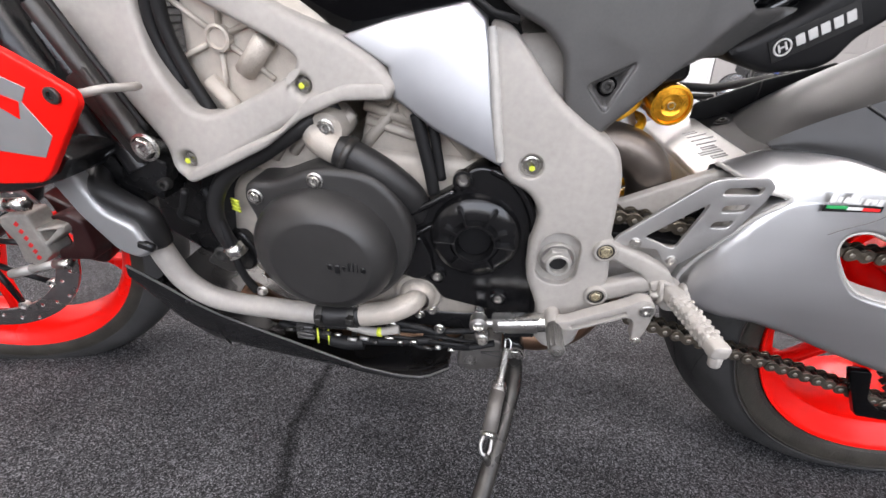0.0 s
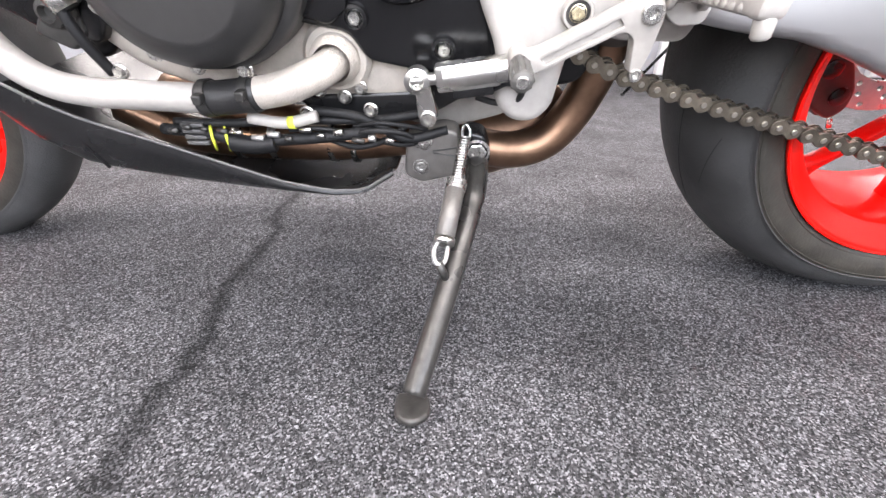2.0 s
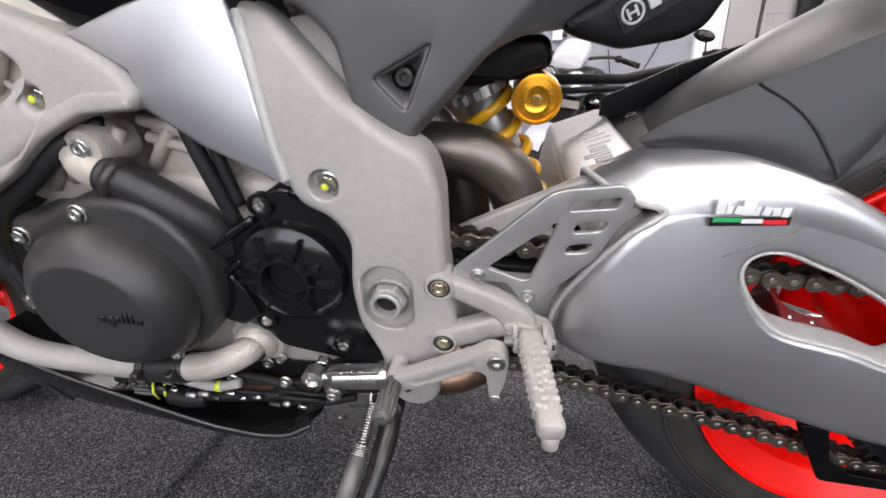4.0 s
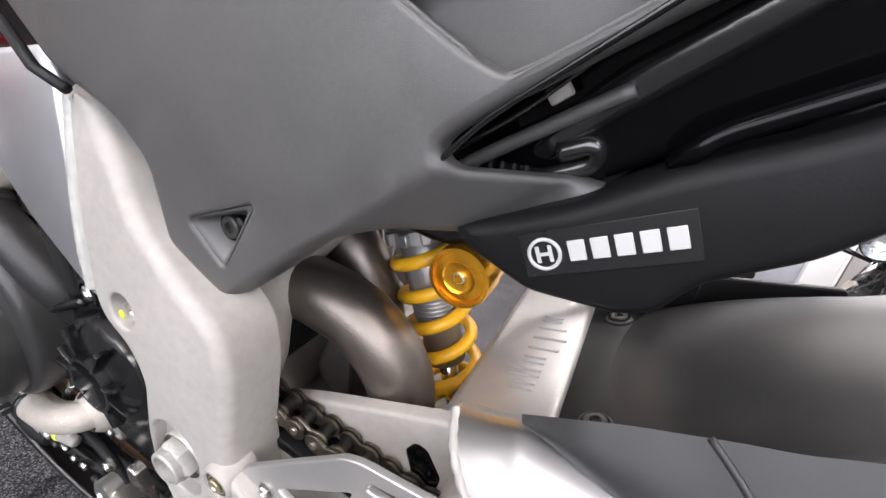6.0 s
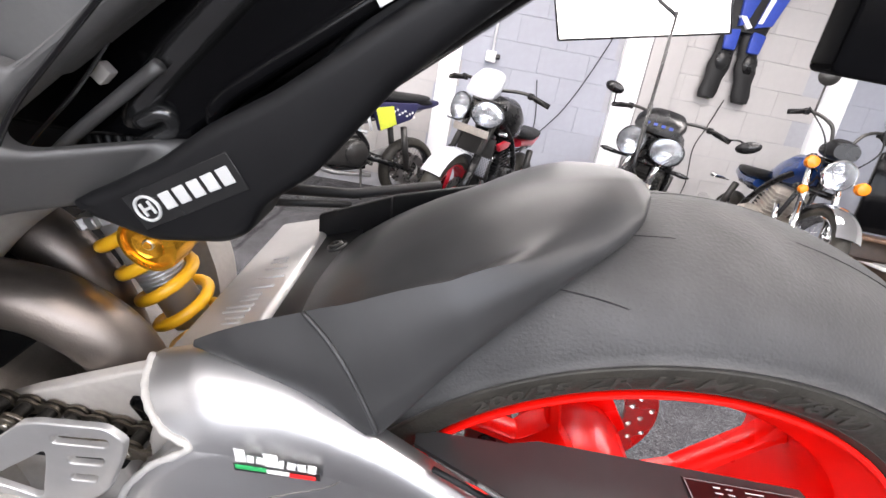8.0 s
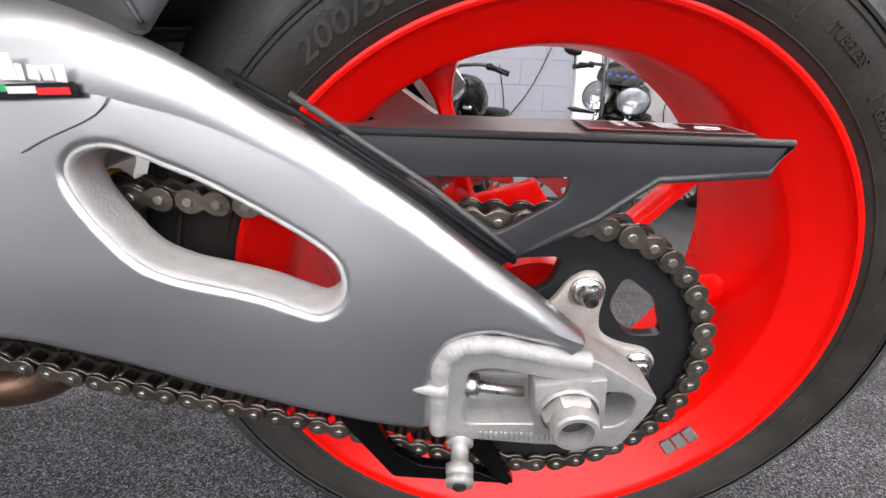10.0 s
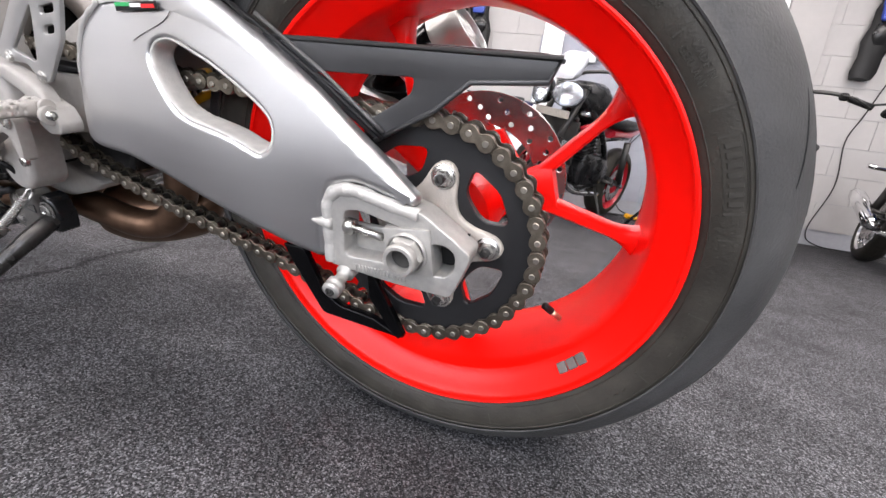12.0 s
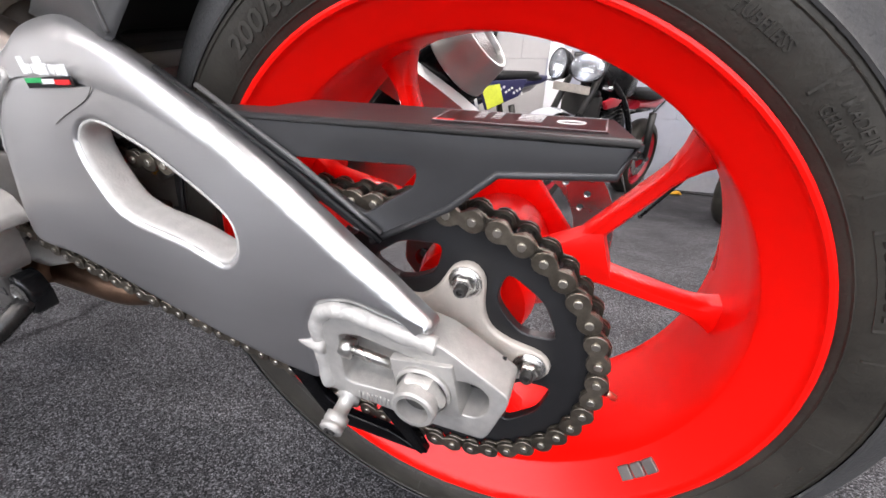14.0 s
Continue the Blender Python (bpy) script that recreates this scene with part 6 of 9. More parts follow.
LEVER = [(-0.520, 0.342), (-0.514, 0.355), (-0.503, 0.3565), (-0.446, 0.3875), (-0.436, 0.3955), (-0.424, 0.393), (-0.419, 0.383), (-0.4215, 0.358), (-0.4255, 0.3415), (-0.4335, 0.3415), (-0.4365, 0.3665), (-0.444, 0.3705), (-0.497, 0.3425), (-0.510, 0.336)]
WEB = fillet([(-0.500, 0.3505), (-0.449, 0.3790), (-0.4455, 0.3745), (-0.495, 0.3475)], 0.0015)
plate(bm, fillet(LEVER, 0.005), -0.170, -0.157, 0.002, [WEB], 2, 0.001)
plate(bm, inset(WEB if area2(WEB) > 0 else WEB[::-1], -0.001), -0.1655, -0.158, 0.0005)
lever = part("shift_lever", bm, CAST, bike, "pale cast aluminium gear lever")
lever.location = (0, 0.010, -0.002)
bolt(lever, BOLT_SOCKET, -0.429, -0.170, 0.383, 0.0145, 0.006)
bolt(lever, BOLT_SOCKET, -0.428, -0.166, 0.341, 0.010, 0.010)
bm = NB()
lathe(bm, [(0.0085, 0.022), (0.0085, -0.004), (0.0075, -0.006), (0, -0.006)], (-0.514, -0.160, 0.346), 18)
part("toe_hub", bm, CAST, lever)
bm = NB()
tube(bm, [(-0.514, -0.164, 0.346), (-0.515, -0.172, 0.346), (-0.515, -0.203, 0.346), (-0.515, -0.206, 0.346)], [0.0070, 0.0078, 0.0078, 0.0068], 18)
toe = part("toe_peg", bm, TOE_RUBBER, lever, "grey rubber toe peg")
bm = NB()
for k in range(10):
    a = 2 * math.pi * k / 10
    tube(bm, [(-0.515 + 0.0077 * math.cos(a), -0.174, 0.346 + 0.0077 * math.sin(a)), (-0.515 + 0.0077 * math.cos(a), -0.202, 0.346 + 0.0077 * math.sin(a))], 0.0012, 6)
part("peg_ribs", bm, TOE_RUBBER, toe)
bolt(toe, BOLT_SOCKET, -0.515, -0.205, 0.346, 0.009, 0.003)

# rearset plate, heel guard and footpeg
bm = NB()
ARM1 = [(-0.487, 0.434), (-0.482, 0.4435), (-0.470, 0.4425), (-0.434, 0.4295), (-0.408, 0.4165), (-0.395, 0.397), (-0.392, 0.380), (-0.398, 0.371), (-0.412, 0.376), (-0.424, 0.394), (-0.433, 0.4085), (-0.470, 0.425)]
ARM2 = [(-0.484, 0.376), (-0.480, 0.387), (-0.432, 0.4075), (-0.416, 0.404), (-0.412, 0.392), (-0.424, 0.388), (-0.466, 0.370), (-0.478, 0.367)]
plate(bm, fillet(ARM1, 0.006), -0.154, -0.139, 0.004)
plate(bm, fillet(ARM2, 0.005), -0.1535, -0.1395, 0.004)
rearset = part("rearset", bm, CAST, bike, "pale cast aluminium footrest bracket")
rearset.location = (0, 0.017, -0.003)
bolt(rearset, BOLT_BRASS, -0.477, -0.154, 0.434, 0.0105, 0.006)
bolt(rearset, BOLT_BRASS, -0.474, -0.1535, 0.378, 0.0105, 0.006)
for x, z in ((-0.477, 0.434), (-0.474, 0.378)):
    part("bolt_seat", lathe(NB(), [(0.0120, 0.02), (0.0120, -0.001), (0.0108, -0.0026), (0.0092, -0.0026), (0.0088, -0.0008)], (x, -0.1535, z), 24), CAST, rearset)
    part("seat_shadow", lathe(NB(), [(0.0090, -0.0010), (0.0, -0.0010)], (x, -0.1535, z), 20), DARK_STEEL, rearset)
bm = NB()
HEEL = [(-0.470, 0.438), (-0.466, 0.447), (-0.400, 0.512), (-0.390, 0.516), (-0.352, 0.521), (-0.343, 0.512), (-0.347, 0.498), (-0.362, 0.463), (-0.372, 0.452), (-0.400, 0.421), (-0.414, 0.422), (-0.425, 0.437)]
slots = [fillet([(-0.386, 0.500), (-0.384, 0.507), (-0.352, 0.512), (-0.354, 0.504)], 0.003), fillet([(-0.381, 0.483), (-0.380, 0.490), (-0.358, 0.494), (-0.361, 0.486)], 0.003), fillet([(-0.385, 0.466), (-0.383, 0.473), (-0.366, 0.476), (-0.369, 0.468)], 0.003)]
plate(bm, fillet(HEEL, 0.004), -0.1445, -0.1405, 0.001, [fillet([(-0.441, 0.4495), (-0.392, 0.492), (-0.395, 0.480), (-0.408, 0.442), (-0.413, 0.440)], 0.004)] + slots)
heel = part("heel_guard", bm, BRUSHED, rearset, "slotted aluminium heel guard")
bolt(heel, BOLT, -0.448, -0.1445, 0.442, 0.009, 0.006)
bolt(heel, BOLT, -0.408, -0.1445, 0.4255, 0.009, 0.006)
bm = NB()
plate(bm, fillet([(-0.426, 0.404), (-0.412, 0.408), (-0.388, 0.398), (-0.381, 0.384), (-0.384, 0.373), (-0.402, 0.371), (-0.414, 0.380)], 0.004), -0.158, -0.136, 0.002)
for dx in (-0.012, 0.012):
    lathe_bm = lathe(NB(), [(0, -0.0025), (0.0085, -0.0025), (0.0095, -0.0015), (0.0095, 0.0015), (0.0085, 0.0025), (0, 0.0025)], seg=20)
    lathe_bm.transform(Matrix.Translation((-0.402 + dx, -0.160, 0.392)) @ Matrix.Rotation(radians(90), 4, "Z"))
    part("clevis_cheek", lathe_bm, CAST, rearset)
part("peg_clevis", bm, CAST, rearset)
part("clevis_pin", tube(NB(), [(-0.424, -0.160, 0.392), (-0.384, -0.160, 0.392)], 0.0046, 12), STEEL, rearset)
bm = NB()
P0, P1 = Vector((-0.4045, -0.162, 0.398)), Vector((-0.3945, -0.2510, 0.4030))
d = P1 - P0
side_v, up_v = Vector((1, 0.1, 0)).normalized(), Vector((0, 0, 1))


def peg_ring(t, hw, hh, n=20, e=0.55):
    ring = []
    for k in range(n):
        a = 2 * math.pi * k / n
        ca, sa = math.cos(a), math.sin(a)
        ring.append(tuple(P0 + d * t + side_v * hw * math.copysign(abs(ca) ** e, ca) + up_v * hh * math.copysign(abs(sa) ** e, sa)))
    return ring


loft(bm, [peg_ring(t, hw, hh) for t, hw, hh in ((-0.02, 0.0085, 0.0080), (0.06, 0.0102, 0.0084), (0.12, 0.0095, 0.0076), (0.90, 0.0080, 0.0068), (0.905, 0.0086, 0.0073), (0.96, 0.0086, 0.0073), (0.99, 0.0076, 0.0064), (1.005, 0.0052, 0.0044), (1.01, 0.0025, 0.0020))], closed=True, caps=True)
peg = part("footpeg", bm, CAST, rearset, "studded aluminium footpeg")
KNURL = mesh_of("knurl", lathe(NB(), [(0.0029, 0.001), (0.0025, -0.0004), (0.0014, -0.0010), (0, -0.0012)], seg=8), CAST)
for k in range(9):
    t = 0.17 + k * 0.080
    hw, hh = 0.0095 - 0.0019 * (t - 0.12), 0.0076 - 0.0010 * (t - 0.12)
    for j in range(4):
        u = (j - 1.5) / 1.5 * 0.72
        if (k + j) % 2 == 0 or j in (1, 2):
            repeat("knurl", KNURL, peg, Matrix.Translation(P0 + d * (t + 0.02 * (j % 2)) + side_v * hw * u + up_v * hh) @ Matrix.Rotation(radians(-90), 4, "X"))
    for s_ in (-1, 1):
        for w in (-0.4, 0.45):
            repeat("knurl", KNURL, peg, Matrix.Translation(P0 + d * t + side_v * hw * s_ + up_v * hh * w) @ Matrix.Rotation(radians(90 * s_), 4, "Z"))
bm = NB()
tube(bm, [P1 + Vector((0, 0.006, -0.004)), P1 + Vector((0.0003, 0.0045, -0.010)), P1 + Vector((0.0006, 0.0038, -0.0155)), P1 + Vector((0.0008, 0.0036, -0.0170))], [0.0058, 0.0056, 0.0052, 0.0038], 14)
part("peg_feeler", bm, CAST, peg)
for dx in (-0.0115, 0.0115):
    part("clevis_ear", lathe(NB(), [(0, -0.002), (0.0070, -0.002), (0.0078, -0.001), (0.0078, 0.001), (0.0070, 0.002), (0, 0.002)], seg=18), CAST, rearset).matrix_basis = Matrix.Translation(P0 + Vector((dx, 0.004, 0.002))) @ Matrix.Rotation(radians(90), 4, "Z")

# side stand with springs
bm = NB()
plate(bm, fillet([(-0.612, 0.256), (-0.575, 0.265), (-0.560, 0.262), (-0.556, 0.214), (-0.598, 0.202), (-0.616, 0.211)], 0.007), -0.104, -0.080, 0.004)
stand = part("side_stand", bm, BRACKET, bike, "dark steel side stand standing on the carpet")
bolt(stand, BOLT, -0.5945, -0.104, 0.2505, 0.013, 0.004)
bolt(stand, BOLT, -0.5980, -0.104, 0.2225, 0.013, 0.004)
bm = NB()
tube(bm, [(-0.585, -0.1045, 0.241), (-0.560, -0.1045, 0.246), (-0.560, -0.1045, 0.236), (-0.585, -0.1045, 0.239)], 0.0010, 6, closed=True)
part("plate_mark", bm, PLASTIC, stand)
bm = NB()
plate(bm, fillet([(-0.554, 0.262), (-0.534, 0.258), (-0.526, 0.235), (-0.531, 0.208), (-0.546, 0.206), (-0.556, 0.235)], 0.007), -0.100, -0.075, 0.005)
part("stand_knuckle", bm, ENGINE_BLACK, stand)
bolt(stand, BOLT, -0.5408, -0.101, 0.2400, 0.0200, 0.008)
bm = NB()
leg = spline([(-0.541, -0.088, 0.232), (-0.5400, -0.118, 0.218), (-0.5450, -0.150, 0.199), (-0.5545, -0.185, 0.176), (-0.5674, -0.230, 0.1475), (-0.579, -0.268, 0.1235), (-0.5880, -0.296, 0.1050)], 8)
tube(bm, leg, [0.0118] * 14 + [0.0108] * (len(leg) - 14), 18)
part("stand_leg", bm, STAND_STEEL, stand, "worn grey steel stand leg")
FOOT = Vector((-0.589, -0.297, 0.0895))
bm = NB()
m = BIKE.inverted() @ Matrix.Translation((BIKE @ FOOT).x * Vector((1, 0, 0)) + (BIKE @ FOOT).y * Vector((0, 1, 0)) + Vector((0, 0, 0.0045)))
plate(bm, fillet([(-0.017, -0.018), (0.014, -0.016), (0.017, 0.008), (0.0, 0.020), (-0.017, 0.011)], 0.009, 5), -0.0042, 0.0042, 0.003, both=True)
bm.transform(m @ Matrix.Rotation(radians(90), 4, "X"))
part("stand_foot", bm, STAND_STEEL, stand)


def coil(p0, p1, r, wire, turns, seg=14, ring=7, close=0.0):
    p0, p1 = Vector(p0), Vector(p1)
    rot = (p1 - p0).to_track_quat("Z", "Y").to_matrix()
    L, n, pts = (p1 - p0).length, int(turns * seg), []
    for k in range(n + 1):
        t = k / n
        if close:
            t = t + close * math.sin(4 * math.pi * t) / (4 * math.pi)
        a = 2 * math.pi * turns * k / n
        pts.append(p0 + rot @ Vector((r * math.cos(a), r * math.sin(a), L * t)))
    bm = NB()
    tube(bm, pts, wire, ring)
    return bm


part("stand_spring", coil((-0.5535, -0.1135, 0.261), (-0.5590, -0.1445, 0.2312), 0.0050, 0.0011, 16, 10, 5), STEEL, stand, "silver coil spring")
bm = NB()
tube(bm, [(-0.5590, -0.1445, 0.2312), (-0.5680, -0.1965, 0.1990)], 0.0092, 16)
part("spring_sleeve", bm, BRACKET, stand, "grey spring sleeve")
for k in range(5):
    p = Vector((-0.5590, -0.1445, 0.2312)).lerp(Vector((-0.5680, -0.1965, 0.1990)), -0.02 + 0.035 * k)
    part("sleeve_ring", tube(NB(), [p, p + Vector((-0.0002, -0.0012, -0.0008))], 0.0099, 16), STEEL, stand)
bm = NB()
tube(bm, [(-0.5675, -0.1935, 0.2008), (-0.5682, -0.1985, 0.1978)], 0.0098, 16)
part("sleeve_ring", bm, STEEL, stand)
bm = NB()
tube(bm, spline([(-0.5730, -0.197, 0.200), (-0.5765, -0.205, 0.196), (-0.5750, -0.2125, 0.1890), (-0.5700, -0.2140, 0.1865), (-0.5655, -0.2095, 0.1890), (-0.5640, -0.200, 0.197)], 6), 0.0022, 8)
part("spring_hook", bm, BRUSHED, stand)
bm = NB()
tube(bm, spline([(-0.5560, -0.1135, 0.262), (-0.5560, -0.107, 0.2690), (-0.5520, -0.104, 0.2700), (-0.5485, -0.107, 0.2650), (-0.5490, -0.112, 0.259)], 6), 0.0013, 8)
part("spring_hook", bm, STEEL, stand)
bm = NB()
tube(bm, [(-0.5710, -0.2150, 0.1880), (-0.5640, -0.2120, 0.1650)], 0.0040, 10)
part("spring_post", bm, DARK_STEEL, stand)

# shock absorber with a yellow spring and gold reservoir
S0, S1 = Vector((-0.467, 0.038, 0.562)), Vector((-0.385, 0.038, 0.380))
part("shock_spring", coil(S0.lerp(S1, 0.10), S0.lerp(S1, 1.02), 0.0255, 0.0054, 6.6, 24, 12), YELLOW, bike, "yellow coil spring on the rear shock")
bm = NB()
tube(bm, [S0, S0.lerp(S1, 0.45), S0.lerp(S1, 0.455), S0.lerp(S1, 0.66)], [0.0190, 0.0190, 0.0170, 0.0170], 24)
shock = part("shock_body", bm, BRUSHED, bike, "aluminium shock absorber body")
bm = NB()
for k in range(8):
    t = 0.30 + 0.018 * k
    tube(bm, [S0.lerp(S1, t), S0.lerp(S1, t + 0.009)], 0.0197, 24)
part("shock_thread", bm, BRUSHED, shock)
bm = NB()
tube(bm, [S0.lerp(S1, 0.05), S0.lerp(S1, 0.10)], 0.0255, 24)
for k in range(10):
    a = 2 * math.pi * k / 10
    box(bm, (0.008, 0.008, 0.010), Matrix.Translation(S0.lerp(S1, 0.075)) @ (S1 - S0).to_track_quat("Z", "Y").to_matrix().to_4x4() @ pose(0.0262 * math.cos(a), 0.0262 * math.sin(a), 0, 0, 0, math.degrees(a)), 0.001, 1)
part("preload_collar", bm, BRUSHED, shock)
bm = NB()
tube(bm, [S0 + Vector((0, 0, 0.05)), S0.lerp(S1, 0.03)], 0.024, 20)
part("shock_head", bm, DARK_STEEL, shock)
bm = NB()
tube(bm, [S0.lerp(S1, 0.6), S0.lerp(S1, 1.15)], 0.008, 14)
part("shock_rod", bm, CHROME, shock)
bm = NB()
tube(bm, [S0.lerp(S1, 1.0), S0.lerp(S1, 1.08)], 0.028, 24)
part("spring_seat", bm, BRUSHED, shock)
RC = (-0.4075, -0.003, 0.5485)
bm = NB()
lathe(bm, [(0.0225, 0.018), (0.0225, 0.0), (0.0218, -0.003), (0.0190, -0.0035), (0.0180, -0.001), (0.0120, -0.002), (0.0100, -0.0005), (0.0035, -0.0005), (0.003, -0.003), (0, -0.003)], RC, 48)
part("reservoir_cap", bm, GOLD, shock, "gold anodised reservoir cap")
bm = NB()
lathe(bm, [(0.0195, 0.016), (0.0205, 0.022), (0.0205, 0.112), (0.018, 0.118), (0, 0.118)], RC, 36)
part("reservoir", bm, GOLD, shock, "gold anodised reservoir")
bm = NB()
lathe(bm, [(0.0208, 0.055), (0.0208, 0.085)], RC, 36)
part("reservoir_label", bm, BLUE_PRINT, shock)
bm = NB()
tube(bm, [(RC[0], 0.066, RC[2] + 0.0213), (RC[0], 0.075, RC[2] + 0.0213)], 0.003, 8)
part("label_mark", bm, YELLOW_PRINT, shock)
bolt(shock, BOLT_SOCKET, RC[0], -0.0035, RC[2], 0.0085, 0.004)
bm = NB()
tube(bm, [(RC[0] + 0.01, 0.12, RC[2]), (RC[0] + 0.11, 0.16, RC[2] - 0.005), (RC[0] + 0.2, 0.19, RC[2] + 0.01)], 0.006, 10)
tube(bm, [(RC[0] + 0.01, 0.11, RC[2] - 0.012), (RC[0] + 0.11, 0.15, RC[2] - 0.014)], 0.004, 8)
part("remote_hose", bm, RUBBER, shock)
bm = NB()
plate(bm, fillet([(-0.52, 0.60), (-0.40, 0.60), (-0.395, 0.575), (-0.43, 0.562), (-0.52, 0.565)], 0.01), 0.0, 0.12, 0.006)
part("shock_mount", bm, ENGINE_BLACK, shock)
bm = NB()
plate(bm, fillet([(-0.52, 0.44), (-0.40, 0.36), (-0.34, 0.38), (-0.34, 0.33), (-0.48, 0.31), (-0.54, 0.36)], 0.015), 0.02, 0.12, 0.006)
part("shock_linkage", bm, CAST, shock)

# black plastic side panel with its bolt pocket
bm = NB()
PANEL = [(-0.700, 0.760), (-0.640, 0.668), (-0.595, 0.634), (-0.566, 0.622), (-0.548, 0.603), (-0.540, 0.562), (-0.534, 0.555), (-0.503, 0.533), (-0.480, 0.557), (-0.447, 0.594), (-0.4245, 0.6045), (-0.395, 0.606), (-0.362, 0.618), (-0.345, 0.632), (-0.336, 0.6475), (-0.352, 0.6475), (-0.396, 0.6445), (-0.404, 0.651), (-0.398, 0.660), (-0.300, 0.745), (-0.240, 0.80), (-0.40, 0.84), (-0.60, 0.84)]
TRI = fillet([(-0.524, 0.5800), (-0.4845, 0.6010), (-0.503, 0.5575)], 0.005, 8)
NICK = fillet([(-0.430, 0.700), (-0.402, 0.688), (-0.384, 0.683), (-0.330, 0.728), (-0.37, 0.745)], 0.006)
plate(bm, fillet(PANEL, 0.008, 4), -0.124, -0.112, 0.006, [TRI, NICK], 4, 0.003)


FOLD, FOLD_OUT = Vector((-0.3990, 0, 0.6455)), Vector((0.7071, 0, -0.7071))


def fold_in(bm):
    """The panel draws in towards the seat."""
    slice_up(bm, (-0.60, -0.54, -0.48, -0.42))
    for off in (-0.0025, 0.0, 0.0025, 0.03):
        bmesh.ops.bisect_plane(bm, geom=bm.verts[:] + bm.edges[:] + bm.faces[:], plane_co=FOLD + off * FOLD_OUT, plane_no=FOLD_OUT)
    for v in bm.verts:
        d = (v.co - FOLD).dot(FOLD_OUT)
        ease = 0.0 if d < -0.0025 else (d + 0.0025) ** 2 / 0.010 if d < 0.0025 else d
        v.co.y += min(0.0760, max(0.0, v.co.x + 0.60) * 0.17 + 1.05 * ease)
    return bm


fold_in(bm)
panel = part("side_panel", bm, PLASTIC, bike, "grained black plastic side panel", 60)
bm = NB()
c = Vector((-0.5045, 0, 0.5795))
ring0 = [Vector((x, 0, z)) for x, z in TRI]
rings = []
for k in range(9):
    t = k / 8
    row = []
    for p in ring0:
        d = p - c
        q = c + d.normalized() * 0.0088
        w = t ** 0.8
        row.append((p.x + (q.x - p.x) * w, -0.1225 + 0.0105 * (0.5 - 0.5 * math.cos(math.pi * t)), p.z + (q.z - p.z) * w))
    rings.append(row)
loft(bm, rings, closed=True)
bm.faces.new([bm.verts.new(p) for p in rings[-1]])
part("bolt_pocket", fold_in(bm), PLASTIC, panel, "", 60)
part("bolt_collar", lathe(NB(), [(0.0088, 0.004), (0.0088, -0.0015), (0.0074, -0.0030), (0.0066, -0.0020)], (-0.5045, -0.0977, 0.5795), 28), GLOSS_BLACK, panel)
bolt(panel, BOLT_DARK, -0.5045, -0.0987, 0.5795, 0.0125, 0.0060)
bm = NB()
plate(bm, inset(NICK if area2(NICK) > 0 else NICK[::-1], -0.006), -0.108, -0.100, 0.001)
part("panel_insert", fold_in(bm), PLASTIC, panel)
bm = NB()
tube(bm, spline([(-0.430, -0.1215, 0.700), (-0.402, -0.1215, 0.688), (-0.384, -0.1215, 0.683), (-0.330, -0.1215, 0.728)], 5), 0.0014, 8)
part("panel_lip", fold_in(bm), PLASTIC, panel)

# tail fairing, black, with a sticker bar
bm = NB()
TAIL = [(-0.402, 0.612), (-0.392, 0.602), (-0.356, 0.593), (-0.316, 0.600), (-0.303, 0.608), (-0.294, 0.627), (-0.267, 0.650), (-0.232, 0.697), (-0.207, 0.722), (-0.120, 0.802), (-0.05, 0.86), (-0.12, 0.88), (-0.215, 0.800), (-0.215, 0.745), (-0.253, 0.714), (-0.286, 0.688), (-0.320, 0.666), (-0.349, 0.642), (-0.380, 0.622)]
plate(bm, fillet(TAIL, 0.006, 4), -0.064, -0.030, 0.008, steps=4)
tail = part("tail_fairing", bm, TAIL_PLASTIC, bike, "satin black tail fairing with a sticker", 60)
bm = NB()
ST = Matrix.Translation((-0.331, -0.0645, 0.6305)) @ Matrix.Rotation(radians(-31.5), 4, "Y")
box(bm, (0.0690, 0.0006, 0.0205), ST @ pose(-0.0020, 0, 0), 0.0002, 1)
sticker = part("sticker", bm, STICKER, tail, "black sticker with a white ring and bars")
bm = NB()
tube(bm, [ST @ Vector((-0.0265 + 0.0068 * math.cos(k * 0.3), -0.0006, 0.0068 * math.sin(k * 0.3))) for k in range(21)], 0.0009, 6, closed=True)
for dx in (-0.0028, 0.0028):
    box(bm, (0.0016, 0.0008, 0.0075), ST @ pose(-0.0265 + dx, -0.0006, 0))
box(bm, (0.0055, 0.0008, 0.0014), ST @ pose(-0.0265, -0.0006, 0))
part("sticker_ring", bm, PALE_PRINT, sticker)
for k in range(5):
    part("sticker_bar", box(NB(), (0.0070, 0.0008, 0.0092), ST @ pose(-0.0125 + k * 0.0094, -0.0006, 0.0), 0.0003, 1), PALE_PRINT, sticker)
for k in range(4):
    part("tail_bar", box(NB(), (0.007, 0.0008, 0.012), Matrix.Translation((-0.236 + k * 0.011, -0.0645, 0.7315 + k * 0.008)) @ Matrix.Rotation(radians(-36), 4, "Y") @ pose(0, -0.0004, 0.006), 0.0003, 1), WHITE_PRINT, tail)
bm = NB()
plate(bm, fillet([(-0.362, 0.606), (-0.318, 0.605), (-0.303, 0.614), (-0.27, 0.655), (-0.200, 0.735), (-0.13, 0.80), (-0.14, 0.82), (-0.24, 0.74), (-0.30, 0.67), (-0.35, 0.63)], 0.006), -0.034, 0.10, 0.004)
part("tail_underside", bm, TAIL_PLASTIC, tail)

